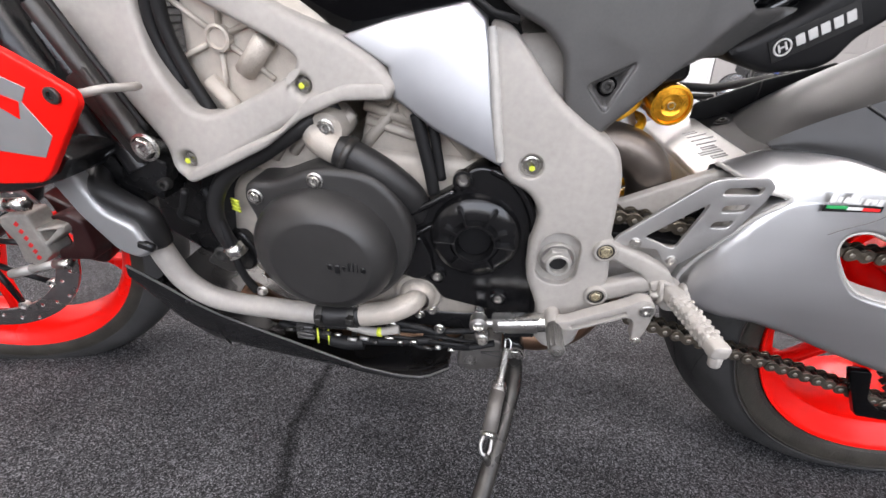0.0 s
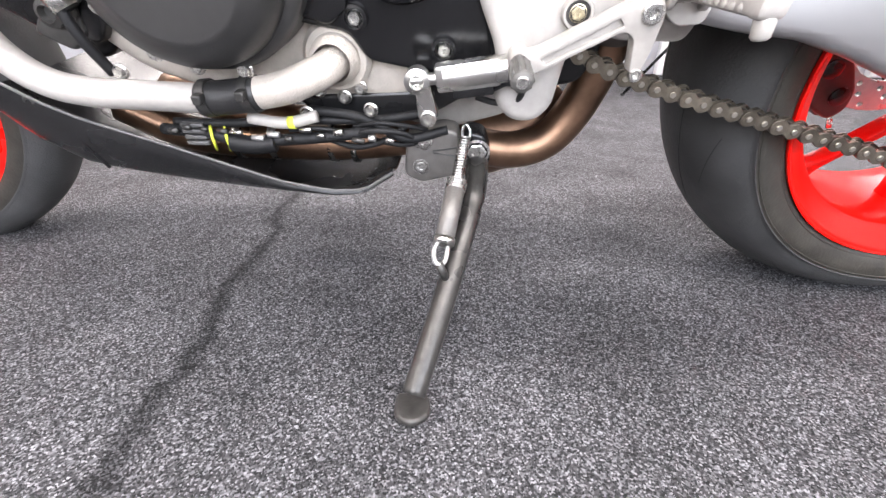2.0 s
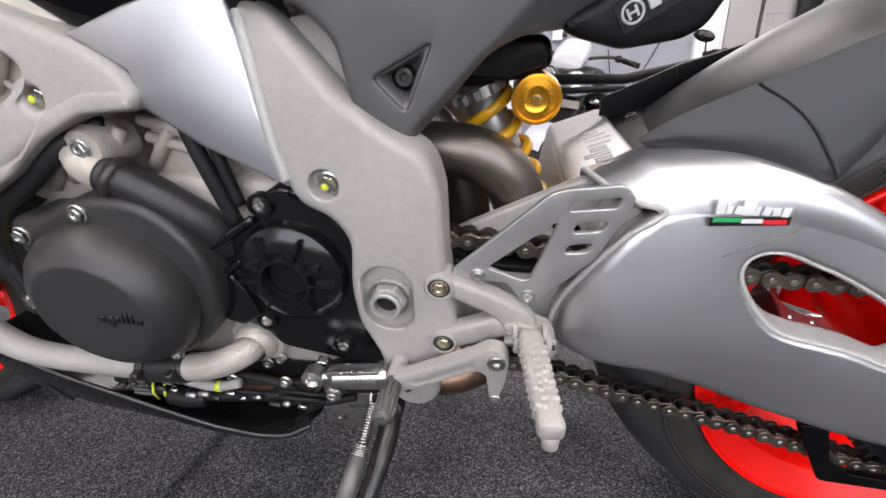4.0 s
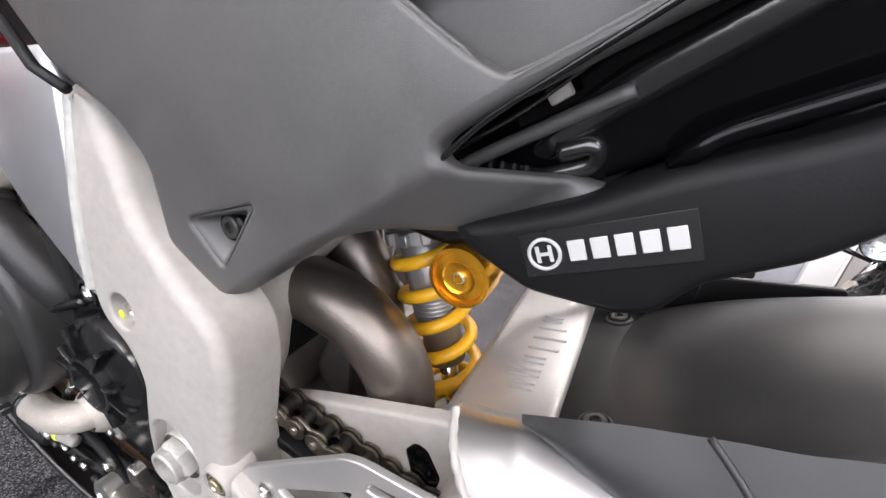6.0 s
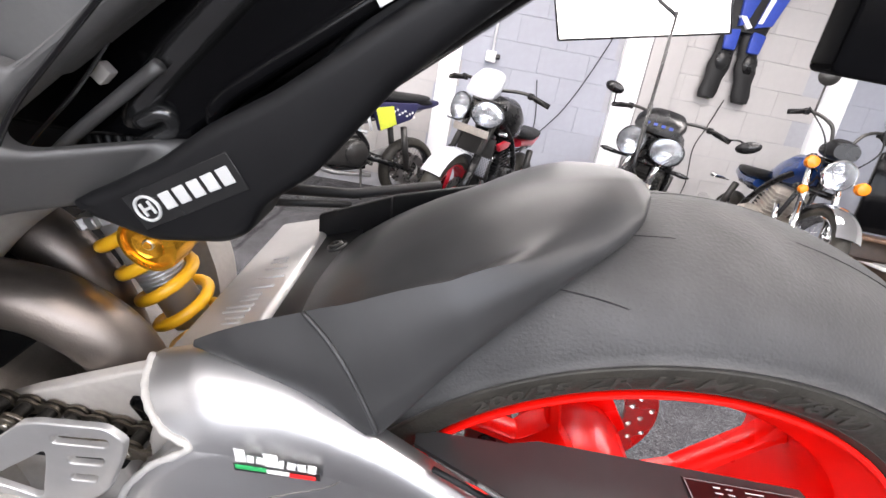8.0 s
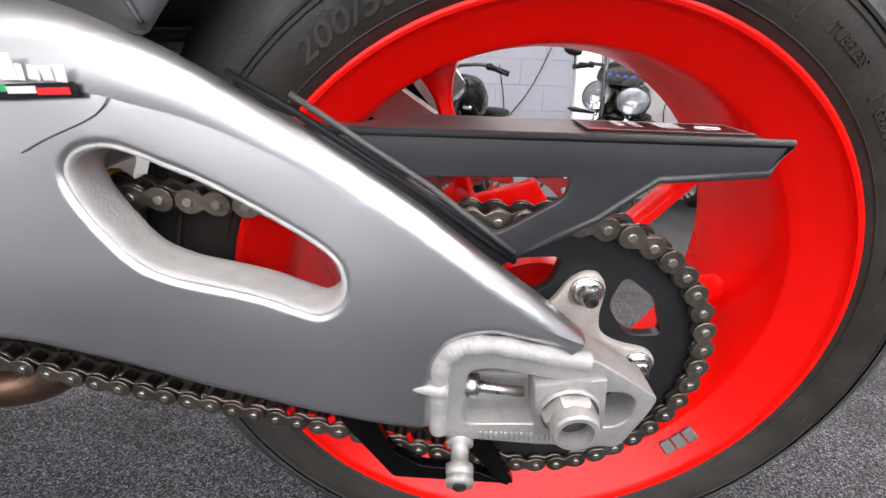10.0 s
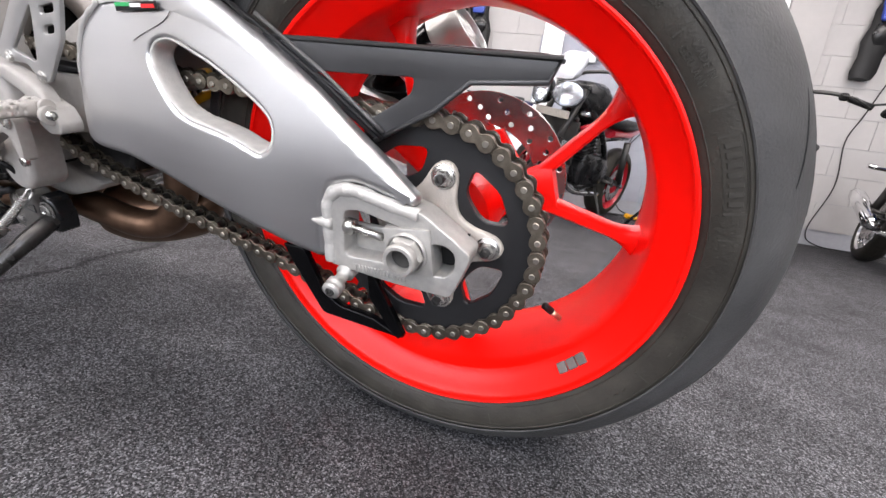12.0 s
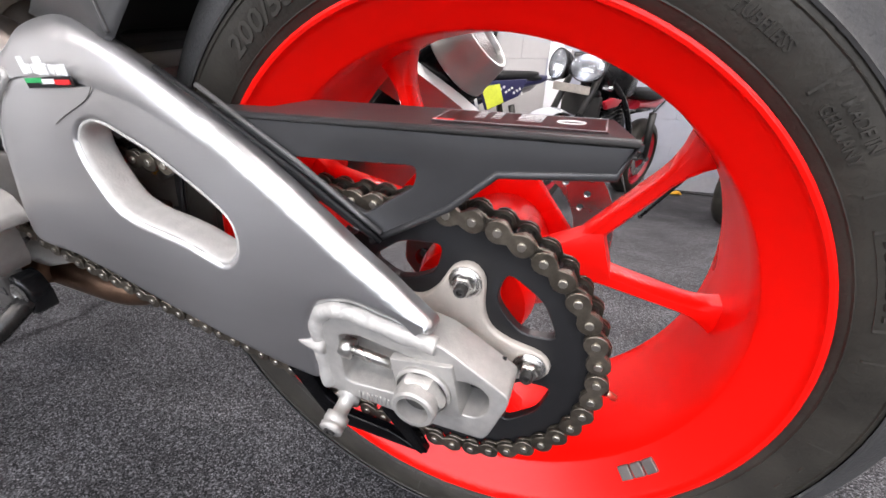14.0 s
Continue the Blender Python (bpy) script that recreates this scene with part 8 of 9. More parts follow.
def moto(label, m, front_R=0.30, rear_R=0.315, rim=None, wired=False, fork=None, tank=None, tail=None, frame=None, engine=None, fender=None, base=1.40, seat_z=0.80, tank_z=(0.72, 1.00), slim=1.0, fork_w=0.10, rake=0.29, pipe=CHROME, slider=CHROME):
    ob = thing("motorcycle", m, label, "motorcycle", "motorcycles along the wall")
    add_wheel(ob, "front_wheel", -base, front_R, 0.058 if not wired else 0.048, rim, wired)
    add_wheel(ob, "rear_wheel", 0, rear_R, 0.085 * slim, rim, wired)
    top = (-base + rake, 0.96)
    for s in (-1, 1):
        leg = part("fork_leg", tube(NB(), [(-base, s * fork_w, front_R - 0.02), (-base + rake * 0.45, s * fork_w, front_R + 0.30)], [0.026, 0.029], 14), fork, ob)
        part("fork_tube", tube(NB(), [(-base + rake * 0.42, s * fork_w, front_R + 0.28), (top[0], s * fork_w, top[1])], 0.021, 14), slider, leg)
        part("swingarm", tube(NB(), [(0.02, s * 0.11 * slim, rear_R), (-0.52, s * 0.10 * slim, 0.40)], [0.022, 0.03], 10), frame, ob)
        part("frame_tube", tube(NB(), spline([(-base + rake + 0.02, s * 0.04, 0.90), (-0.85, s * 0.14, 0.74), (-0.55, s * 0.13, 0.52), (-0.50, s * 0.10, 0.38)], 5), 0.022, 10), frame, ob)
        part("down_tube", tube(NB(), spline([(-base + rake + 0.02, s * 0.04, 0.82), (-1.00, s * 0.08, 0.48), (-0.80, s * 0.10, 0.28), (-0.50, s * 0.10, 0.30)], 5), 0.016, 10), frame, ob)
        part("seat_rail", tube(NB(), [(-0.62, s * 0.11, 0.66), (-0.15, s * 0.09, seat_z - 0.08)], 0.014, 10), frame, ob)
        part("shock", tube(NB(), [(-0.08, s * 0.12, rear_R + 0.02), (-0.20, s * 0.12, 0.68)], 0.028, 12), DARK_STEEL, ob)
    for z in (top[1] - 0.02, top[1] - 0.22):
        bm = NB()
        box(bm, (0.06, 2 * fork_w + 0.06, 0.03), pose(top[0] + (top[1] - z) * -0.25, 0, z, 0, 16, 0), 0.008)
        part("fork_yoke", bm, frame, ob)
    part("fuel_tank", soft_body(NB(), [(-1.05, 0.06, tank_z[0] + 0.12, tank_z[1] - 0.05), (-1.00, 0.12, tank_z[0] + 0.06, tank_z[1]), (-0.85, 0.16 * slim, tank_z[0], tank_z[1] + 0.02), (-0.70, 0.14 * slim, tank_z[0], tank_z[1] - 0.03), (-0.58, 0.09, tank_z[0] + 0.03, tank_z[1] - 0.12), (-0.53, 0.05, tank_z[0] + 0.06, tank_z[1] - 0.16)]), tank, ob)
    part("seat", soft_body(NB(), [(-0.62, 0.07, seat_z - 0.03, seat_z + 0.03), (-0.50, 0.13, seat_z - 0.05, seat_z + 0.035), (-0.25, 0.14, seat_z - 0.04, seat_z + 0.05), (0.0, 0.10, seat_z, seat_z + 0.07), (0.06, 0.06, seat_z + 0.03, seat_z + 0.07)]), RUBBER, ob)
    part("tail", soft_body(NB(), [(-0.45, 0.10, seat_z - 0.12, seat_z - 0.04), (-0.15, 0.11, seat_z - 0.10, seat_z - 0.01), (0.10, 0.07, seat_z - 0.03, seat_z + 0.05), (0.18, 0.04, seat_z + 0.01, seat_z + 0.05)]), tail, ob)
    bm = NB()
    box(bm, (0.38, 0.30, 0.26), pose(-0.70, 0, 0.42), 0.05, 3)
    eng = part("engine", bm, engine, ob)
    bm = NB()
    box(bm, (0.17, 0.24, 0.26), pose(-0.84, 0, 0.60, 0, -18, 0), 0.02)
    cyl = part("cylinder", bm, engine, eng)
    bm = NB()
    for k in range(8):
        box(bm, (0.20, 0.27, 0.006), pose(-0.84, 0, 0.60, 0, -18, 0) @ pose(0, 0, -0.10 + k * 0.028))
    tagged(part("cooling_fin", bm, engine, cyl), kind="stuff")
    for s in (-1, 1):
        part("engine_cover", lathe(NB(), [(0.10, s * 0.13), (0.10, s * 0.165), (0.08, s * 0.18), (0, s * 0.182)], (-0.62, 0, 0.42), 28), engine, eng)
        part("footpeg", tube(NB(), [(-0.52, s * 0.14, 0.36), (-0.52, s * 0.24, 0.36)], 0.014, 8), DARK_STEEL, ob)
    for s in (-1, 1):
        part("exhaust_pipe", tube(NB(), spline([(-0.92, s * 0.08, 0.62), (-1.02, s * 0.09, 0.50), (-0.98, s * 0.09, 0.32), (-0.80, s * 0.10, 0.24), (-0.45, s * 0.13, 0.24)], 5), 0.020, 12), pipe, ob)
    part("silencer", tube(NB(), [(-0.45, 0.16, 0.26), (-0.38, 0.18, 0.29), (0.05, 0.22, 0.46), (0.10, 0.22, 0.48)], [0.03, 0.05, 0.055, 0.045], 16), pipe, ob)
    part("kick_stand", tube(NB(), [(-0.55, -0.13, 0.30), (-0.60, -0.30, 0.07)], 0.010, 8), DARK_STEEL, ob)
    if fender:
        bm = NB()
        rows = []
        for k in range(15):
            a = radians(35 + 115 * k / 14)
            rr = front_R + 0.022
            rows.append([(-base + rr * (1 - 0.05 * s * s) * math.cos(a), s * 0.068, front_R + rr * (1 - 0.05 * s * s) * math.sin(a)) for s in (-1, -0.6, 0, 0.6, 1)])
        loft(bm, rows)
        thicken(bm, 0.004)
        part("front_mudguard", bm, fender, ob)
    return ob


def moto_at(x, y, heading, lean, s=0.9, base=1.40):
    """Front wheel's contact at x, y; heading: degrees from straight at the room's front, to its left."""
    r = Matrix.Translation((x, y, 0)) @ Matrix.Rotation(radians(90 + heading), 4, "Z") @ Matrix.Rotation(radians(lean), 4, "X") @ Matrix.Diagonal((s, s, s, 1))
    return r @ Matrix.Translation((base, 0, 0))


# red and grey twin-lamp roadster
b = moto("red and grey twin-lamp roadster on its side stand", moto_at(0.56, 2.82, -28, 9), rim=RED_PAINT, fork=ENGINE_BLACK, tank=ENGINE_BLACK, tail=RED_PAINT, frame=ENGINE_BLACK, engine=ENGINE_BLACK, fender=GREY_PAINT, slider=DARK_STEEL)
add_lamp(b, -1.33, 0.098, 0.865, 0.072, 0.088, -12, ENGINE_BLACK)
add_lamp(b, -1.33, -0.098, 0.865, 0.105, 0.075, 12, ENGINE_BLACK)
part("fly_screen", soft_body(NB(), [(-1.33, 0.10, 0.95, 1.00), (-1.28, 0.115, 0.95, 1.09), (-1.22, 0.10, 1.02, 1.14)]), GREY_PAINT, b)
add_bars(b, [(-1.06, 0.37, 1.03), (-1.10, 0.22, 1.06), (-1.13, 0.08, 1.04), (-1.14, 0.03, 1.02)])
bm = NB()
box(bm, (0.03, 0.28, 0.30), pose(-1.10, 0, 0.58, 0, -14, 0), 0.01)
rad = part("radiator", bm, DARK_STEEL, b)
bm = NB()
for k in range(-9, 18):
    for way in (-1, 1):
        y0 = -0.135 + 0.019 * k
        ends = []
        for z in (0.0, 0.24):
            ends.append((y0 + z * 0.75, z))
        ya, yb = ends[0][0], ends[1][0]
        ta, tb = max(0.0, (-0.135 - ya) / (yb - ya)), min(1.0, (0.135 - ya) / (yb - ya))
        if tb - ta > 0.05:
            pts = [(way * (ya + (yb - ya) * t_), 0.24 * t_) for t_ in (ta, tb)]
            tube(bm, [(-1.138 + z * 0.167, y, 0.46 + z) for y, z in pts], 0.0028, 6)
part("radiator_guard", bm, GREY_PAINT, rad, "pale diamond lattice guard")
for s in (-1, 1):
    bm = NB()
    plate(bm, fillet([(-1.13, 0.70), (-1.02, 0.735), (-0.90, 0.73), (-0.94, 0.69), (-1.08, 0.655)], 0.01), s * 0.165, s * 0.145, 0.005)
    part("side_cowl", bm, RED_PAINT, b)
    bm = NB()
    box(bm, (0.03, 0.06, 0.028), pose(-1.22, s * 0.20, 0.78), 0.01)
    part("indicator", bm, LENS, b)
    part("front_caliper", lathe(NB(), [(0.0, -0.02), (0.045, -0.02), (0.05, 0.0), (0.045, 0.02), (0, 0.02)], (-1.30, s * 0.08, 0.36), 12), ENGINE_BLACK, b)
bm = NB()
box(bm, (0.012, 0.26, 0.05), pose(-1.29, 0, 0.745, 0, -10, 0), 0.006)
part("lamp_bracket", bm, CASTING, b)

# black twin-lamp roadster with bar-end mirrors
b = moto("black twin-lamp roadster with a small fly screen", moto_at(1.60, 2.88, -34, 11), rim=ENGINE_BLACK, fork=CASTING, tank=ENGINE_BLACK, tail=ENGINE_BLACK, frame=ENGINE_BLACK, engine=DARK_STEEL, fender=ENGINE_BLACK)
add_lamp(b, -1.30, 0.118, 0.845, 0.092, 0.092, -8, ENGINE_BLACK)
add_lamp(b, -1.30, -0.118, 0.845, 0.105, 0.085, 8, ENGINE_BLACK)
part("fly_screen", soft_body(NB(), [(-1.31, 0.15, 0.93, 0.99), (-1.26, 0.16, 0.95, 1.06), (-1.18, 0.13, 1.00, 1.10)]), ENGINE_BLACK, b)
bm = NB()
for k in range(4):
    box(bm, (0.004, 0.024, 0.018), pose(-1.316, -0.08 + k * 0.05, 0.985, 0, 20, 0))
part("screen_print", bm, BLUE_PRINT, b)
add_bars(b, [(-1.03, 0.40, 1.04), (-1.08, 0.24, 1.07), (-1.12, 0.08, 1.05), (-1.13, 0.03, 1.03)])
add_mirror(b, (-1.04, 0.40, 1.05), (-1.05, 0.44, 1.15), 0.050, ENGINE_BLACK, False, 10, True)
add_mirror(b, (-1.04, -0.40, 1.05), (-1.05, -0.52, 1.04), 0.050, ENGINE_BLACK, False, -25, True)
for s in (-1, 1):
    part("indicator", tube(NB(), [(-1.22, s * 0.10, 0.74), (-1.23, s * 0.27, 0.74), (-1.23, s * 0.31, 0.74)], [0.007, 0.018, 0.006], 10), ENGINE_BLACK, b)

# blue classic with chrome, amber indicators and high bars
b = moto("blue and chrome classic motorcycle with amber indicators", moto_at(2.64, 2.60, -15, 10), front_R=0.33, rear_R=0.315, rim=CHROME, wired=True, fork=CHROME, tank=BLUE_PAINT, tail=BLUE_PAINT, frame=ENGINE_BLACK, engine=CASTING, fender=CHROME, tank_z=(0.74, 0.96), slim=0.8, rake=0.34)
add_lamp(b, -1.26, 0.0, 0.86, 0.092, 0.092, 0, CHROME, 0.13)
part("clock_pod", soft_body(NB(), [(-1.20, 0.075, 0.96, 1.06), (-1.14, 0.10, 0.95, 1.09), (-1.05, 0.09, 0.97, 1.06)]), ENGINE_BLACK, b)
add_bars(b, [(-0.92, 0.32, 1.19), (-0.98, 0.22, 1.22), (-1.06, 0.10, 1.16), (-1.08, 0.04, 1.04)], DARK_STEEL)
add_mirror(b, (-0.98, 0.20, 1.23), (-1.00, 0.24, 1.45), 0.066, DARK_STEEL, True, 0, True)
add_mirror(b, (-0.98, -0.22, 1.22), (-0.99, -0.34, 1.20), 0.045, DARK_STEEL, False, -30, True)
for s in (-1, 1):
    bm = lathe(NB(), [(0.0, 0.03), (0.035, 0.025), (0.042, 0.0), (0.036, -0.02), (0, -0.028)], seg=24)
    bm.transform(pose(-1.24, s * 0.17, 0.86 + 0.03 * s) @ Matrix.Rotation(radians(-90), 4, "Z"))
    part("indicator", bm, AMBER, b)
    part("indicator_stalk", tube(NB(), [(-1.17, s * 0.08, 0.86), (-1.22, s * 0.17, 0.86 + 0.03 * s)], 0.006, 8), CHROME, b)
bm = lathe(NB(), [(0.0, 0.02), (0.026, 0.016), (0.03, 0.0), (0.024, -0.014), (0, -0.02)], seg=20)
bm.transform(pose(-1.24, 0.13, 0.72) @ Matrix.Rotation(radians(-90), 4, "Z"))
part("side_reflector", bm, AMBER, b)
for s in (-1, 1):
    part("cable", tube(NB(), spline([(-0.98, s * 0.24, 1.24), (-1.20, s * 0.16, 1.05), (-1.16, s * 0.06, 0.86), (-1.10, s * 0.05, 0.74)], 5), 0.005, 6), RUBBER, b)
    part("rear_indicator", tube(NB(), [(0.10, s * 0.08, 0.70), (0.10, s * 0.20, 0.70), (0.10, s * 0.25, 0.70)], [0.006, 0.02, 0.02], 12), CHROME, b)

# tall enduro with blue and yellow graphics, side on
b = moto("tall blue and yellow enduro motorcycle", moto_at(-0.76, 3.15, -52, 6, 0.90, 1.46), front_R=0.285, rear_R=0.295, rim=ENGINE_BLACK, wired=True, fork=YELLOW_PRINT, tank=NAVY, tail=NAVY, frame=ENGINE_BLACK, engine=DARK_STEEL, fender=None, base=1.46, seat_z=0.90, tank_z=(0.72, 0.90), slim=0.7, pipe=BRUSHED)
add_lamp(b, -1.34, 0, 0.92, 0.075, 0.085, 0, GREY_PAINT)
part("lamp_mask", soft_body(NB(), [(-1.34, 0.11, 0.80, 1.04), (-1.28, 0.13, 0.82, 1.10), (-1.22, 0.10, 0.88, 1.12)]), GREY_PAINT, b)
part("front_mudguard", soft_body(NB(), [(-1.80, 0.04, 0.70, 0.715), (-1.60, 0.07, 0.735, 0.76), (-1.40, 0.075, 0.75, 0.78), (-1.15, 0.06, 0.70, 0.73), (-1.05, 0.03, 0.66, 0.68)]), WHITE_METAL, b)
add_bars(b, [(-0.92, 0.39, 1.06), (-0.98, 0.25, 1.08), (-1.06, 0.10, 1.05), (-1.09, 0.03, 1.01)], ENGINE_BLACK)
for s in (-1, 1):
    bm = NB()
    plate(bm, fillet([(-1.12, 0.86), (-0.86, 0.90), (-0.80, 0.80), (-0.95, 0.60), (-1.10, 0.66)], 0.02), s * 0.20, s * 0.18, 0.006)
    shr = part("tank_shroud", bm, WHITE_METAL, b)
    bm = NB()
    plate(bm, [(-1.12, 0.86), (-1.075, 0.868), (-1.04, 0.66), (-0.96, 0.64), (-0.95, 0.60), (-1.10, 0.66)], s * 0.204, s * 0.201, 0.001)
    part("yellow_edge", bm, YELLOW_PRINT, shr)
    bm = NB()
    plate(bm, fillet([(-1.06, 0.85), (-0.80, 0.87), (-0.82, 0.74), (-0.92, 0.66), (-1.03, 0.68)], 0.02), s * 0.206, s * 0.202, 0.002)
    part("shroud_panel", bm, NAVY, shr)
    part("shroud_ring", tube(NB(), [(-0.965 + 0.050 * math.cos(k * 0.3142), s * 0.2075, 0.775 + 0.058 * math.sin(k * 0.3142)) for k in range(20)], 0.006, 6, closed=True), WHITE_PRINT, shr)
    for dx in (-0.018, 0.018):
        part("shroud_bar", box(NB(), (0.010, 0.004, 0.060), pose(-0.965 + dx, s * 0.2075, 0.775)), WHITE_PRINT, shr)
    bm = NB()
    plate(bm, fillet([(-0.55, 0.84), (-0.10, 0.90), (-0.16, 0.76), (-0.45, 0.62)], 0.02), s * 0.16, s * 0.13, 0.006)
    sp = part("side_plate", bm, NAVY, b)
    for x0, z0, x1, z1 in ((-0.80, 0.84, -0.62, 0.60), (-0.64, 0.84, -0.78, 0.62), (-0.60, 0.80, -0.52, 0.62), (-0.80, 0.62, -0.56, 0.60)):
        part("frame_lattice", tube(NB(), [(x0, s * 0.15, z0), (x1, s * 0.15, z1)], 0.013, 8), WHITE_METAL, b)
    bm = NB()
    plate(bm, [(-0.52, 0.80), (-0.36, 0.84), (-0.30, 0.70), (-0.44, 0.63)], s * 0.165, s * 0.161, 0.001)
    part("plate_flash", bm, YELLOW_PRINT, sp)
    for k in range(9):
        part("graphic_bar", box(NB(), (0.016, 0.003, 0.02), pose(-0.34 + 0.025 * k, s * 0.163, 0.80 + 0.02 * math.sin(k * 2.1), 0, 20 * k, 0)), WHITE_PRINT, sp)
bm = NB()
tube(bm, [(-0.30, 0.16, 0.66), (-0.24, 0.17, 0.70), (0.12, 0.18, 0.86), (0.16, 0.18, 0.88)], [0.03, 0.05, 0.055, 0.04], 16)
part("upper_silencer", bm, BRUSHED, b)

part("long_seat", soft_body(NB(), [(-1.02, 0.05, 0.93, 1.00), (-0.90, 0.10, 0.90, 1.02), (-0.60, 0.12, 0.86, 0.94), (-0.30, 0.12, 0.86, 0.93), (0.02, 0.10, 0.88, 0.95), (0.14, 0.05, 0.90, 0.93)]), RUBBER, b)

# softbox on a light stand
SX, SY_ = 1.61, 2.65
soft = thing("softbox_light", pose(SX, SY_, 0), "white photographic softbox glowing on a thin black stand", "studio light")
bm = NB()
tube(bm, [(0, 0, 0.35), (0, 0, 1.40)], 0.0085, 12)
tube(bm, [(0, 0, 0.35), (0, 0, 0.95)], 0.0125, 12)
part("pole", bm, ENGINE_BLACK, soft)
for k in range(3):
    a = radians(-75 + 120 * k)
    p = (0.46 * math.cos(a), 0.46 * math.sin(a), 0.012)
    leg = part("leg", tube(NB(), [(0, 0, 0.62), p], 0.0085, 8), ENGINE_BLACK, soft)
    part("brace", tube(NB(), [(0, 0, 0.34), (p[0] * 0.52, p[1] * 0.52, 0.30)], 0.006, 8), ENGINE_BLACK, soft)
    part("rubber_foot", tube(NB(), [p, (p[0] * 1.02, p[1] * 1.02, 0.002)], 0.012, 8), RUBBER, leg)
SOFT_GLOW = glowing("softbox_fabric", (1.0, 0.98, 0.96), 3.0)
B0, B1, T0, T1 = Vector((1.04, 2.62, 1.163)), Vector((1.95, 2.72, 1.37)), Vector((0.86, 2.86, 1.90)), Vector((1.90, 2.96, 2.05))
org = Vector((SX, SY_, 0))
bm = NB()
rows = []
for i in range(7):
    u = i / 6
    row = []
    for j in range(7):
        v = j / 6
        p = B0.lerp(B1, u).lerp(T0.lerp(T1, u), v)
        row.append(tuple(p - org + Vector((0, 0.05 * math.sin(math.pi * u) * math.sin(math.pi * v), 0))))
    rows.append(row)
loft(bm, rows)
thicken(bm, 0.004)
part("diffuser", bm, SOFT_GLOW, soft, "bright white softbox fabric")
bm = NB()
for a, c in ((B0, B1), (B1, T1), (T1, T0), (T0, B0)):
    tube(bm, [a - org, c - org], 0.006, 8)
part("edge_rod", bm, ENGINE_BLACK, soft)
mid = (B0 + B1 + T0 + T1) / 4 - org + Vector((0, 0.25, 0.05))
for c in (B0, B1, T0, T1):
    part("rib", tube(NB(), [c - org, mid], 0.004, 6), ENGINE_BLACK, soft)
bm = NB()
tube(bm, [mid, mid + Vector((0, 0.12, 0.03))], 0.06, 16)
tube(bm, [(0, 0, 1.38), mid], 0.010, 8)
part("lamp_head", bm, ENGINE_BLACK, soft)
# leathers hanging on the wall
def leathers(x, z0, scale, label, upper):
    ob = thing("leather_suit", Matrix.Translation((x, WALL_Y - 0.05 * scale - 0.012, z0)) @ Matrix.Diagonal((scale, scale, scale, 1)), label, "riding leathers", "leathers on the wall")
    for s, dx in ((-1, -0.02), (1, 0.05)):
        leg = NB()
        rows = []
        for k in range(12):
            t = k / 11
            cx = s * (0.085 + 0.05 * (1 - t)) + dx * (1 - t)
            w = 0.075 + 0.025 * math.sin(t * 3.0) + 0.01 * math.sin(t * 17)
            rows.append([(cx + w * math.cos(a), 0.045 * math.sin(a), 0.62 * t + 0.006 * math.cos(3 * a + k)) for a in [2 * math.pi * j / 14 for j in range(14)]])
        loft(leg, rows, closed=True, caps=True)
        lp = part("leg", leg, RUBBER, ob)
        bm = NB()
        rows = []
        for k in range(7):
            t = k / 6
            rows.append([(s * 0.115 + dx * 0.5 + (0.07 * math.sin(math.pi * (0.15 + 0.7 * t))) * math.cos(a), -0.045 - 0.03 * math.sin(a) * math.sin(math.pi * t), 0.25 + 0.17 * t) for a in [math.pi * j / 8 for j in range(9)]])
        loft(bm, rows)
        part("knee_pad", bm, ENGINE_BLACK, lp)
        bm = NB()
        plate(bm, fillet([(s * 0.06, 0.42), (s * 0.17, 0.42), (s * 0.19, 0.58), (s * 0.06, 0.60)], 0.02), -0.075, -0.05, 0.006)
        part("thigh_panel", bm, BLUE_PRINT, lp)
    if upper:
        bm = NB()
        rows = []
        for k in range(14):
            t = k / 13
            w = 0.20 + 0.06 * t
            rows.append([(0.02 + 0.10 * t + w * math.cos(a), 0.07 * math.sin(a), 0.58 + 0.72 * t) for a in [2 * math.pi * j / 16 for j in range(16)]])
        loft(bm, rows, closed=True, caps=True)
        body = part("jacket", bm, RUBBER, ob)
        for pts, mt in (([(0.05, 0.62), (0.20, 0.66), (0.40, 1.25), (0.24, 1.30), (0.13, 0.95)], BLUE_PRINT), ([(-0.10, 0.62), (-0.04, 0.64), (0.04, 0.90), (-0.05, 1.10), (-0.12, 0.85)], BLUE_PRINT), ([(0.06, 0.66), (0.10, 0.66), (0.18, 0.95), (0.26, 1.25), (0.21, 1.27), (0.13, 0.95)], WHITE_METAL), ([(-0.12, 0.70), (-0.06, 0.70), (0.02, 0.62), (-0.02, 0.60)], WHITE_METAL)):
            bm = NB()
            plate(bm, pts, -0.088 if mt is BLUE_PRINT else -0.095, -0.06, 0.004)
            part("panel", bm, mt, body)
    return ob


leathers(3.00, 1.31, 0.95, "blue, black and white leather riding suit hanging on the wall", True)
leathers(-0.30, 1.20, 0.95, "black leather trousers hanging on the wall", False)

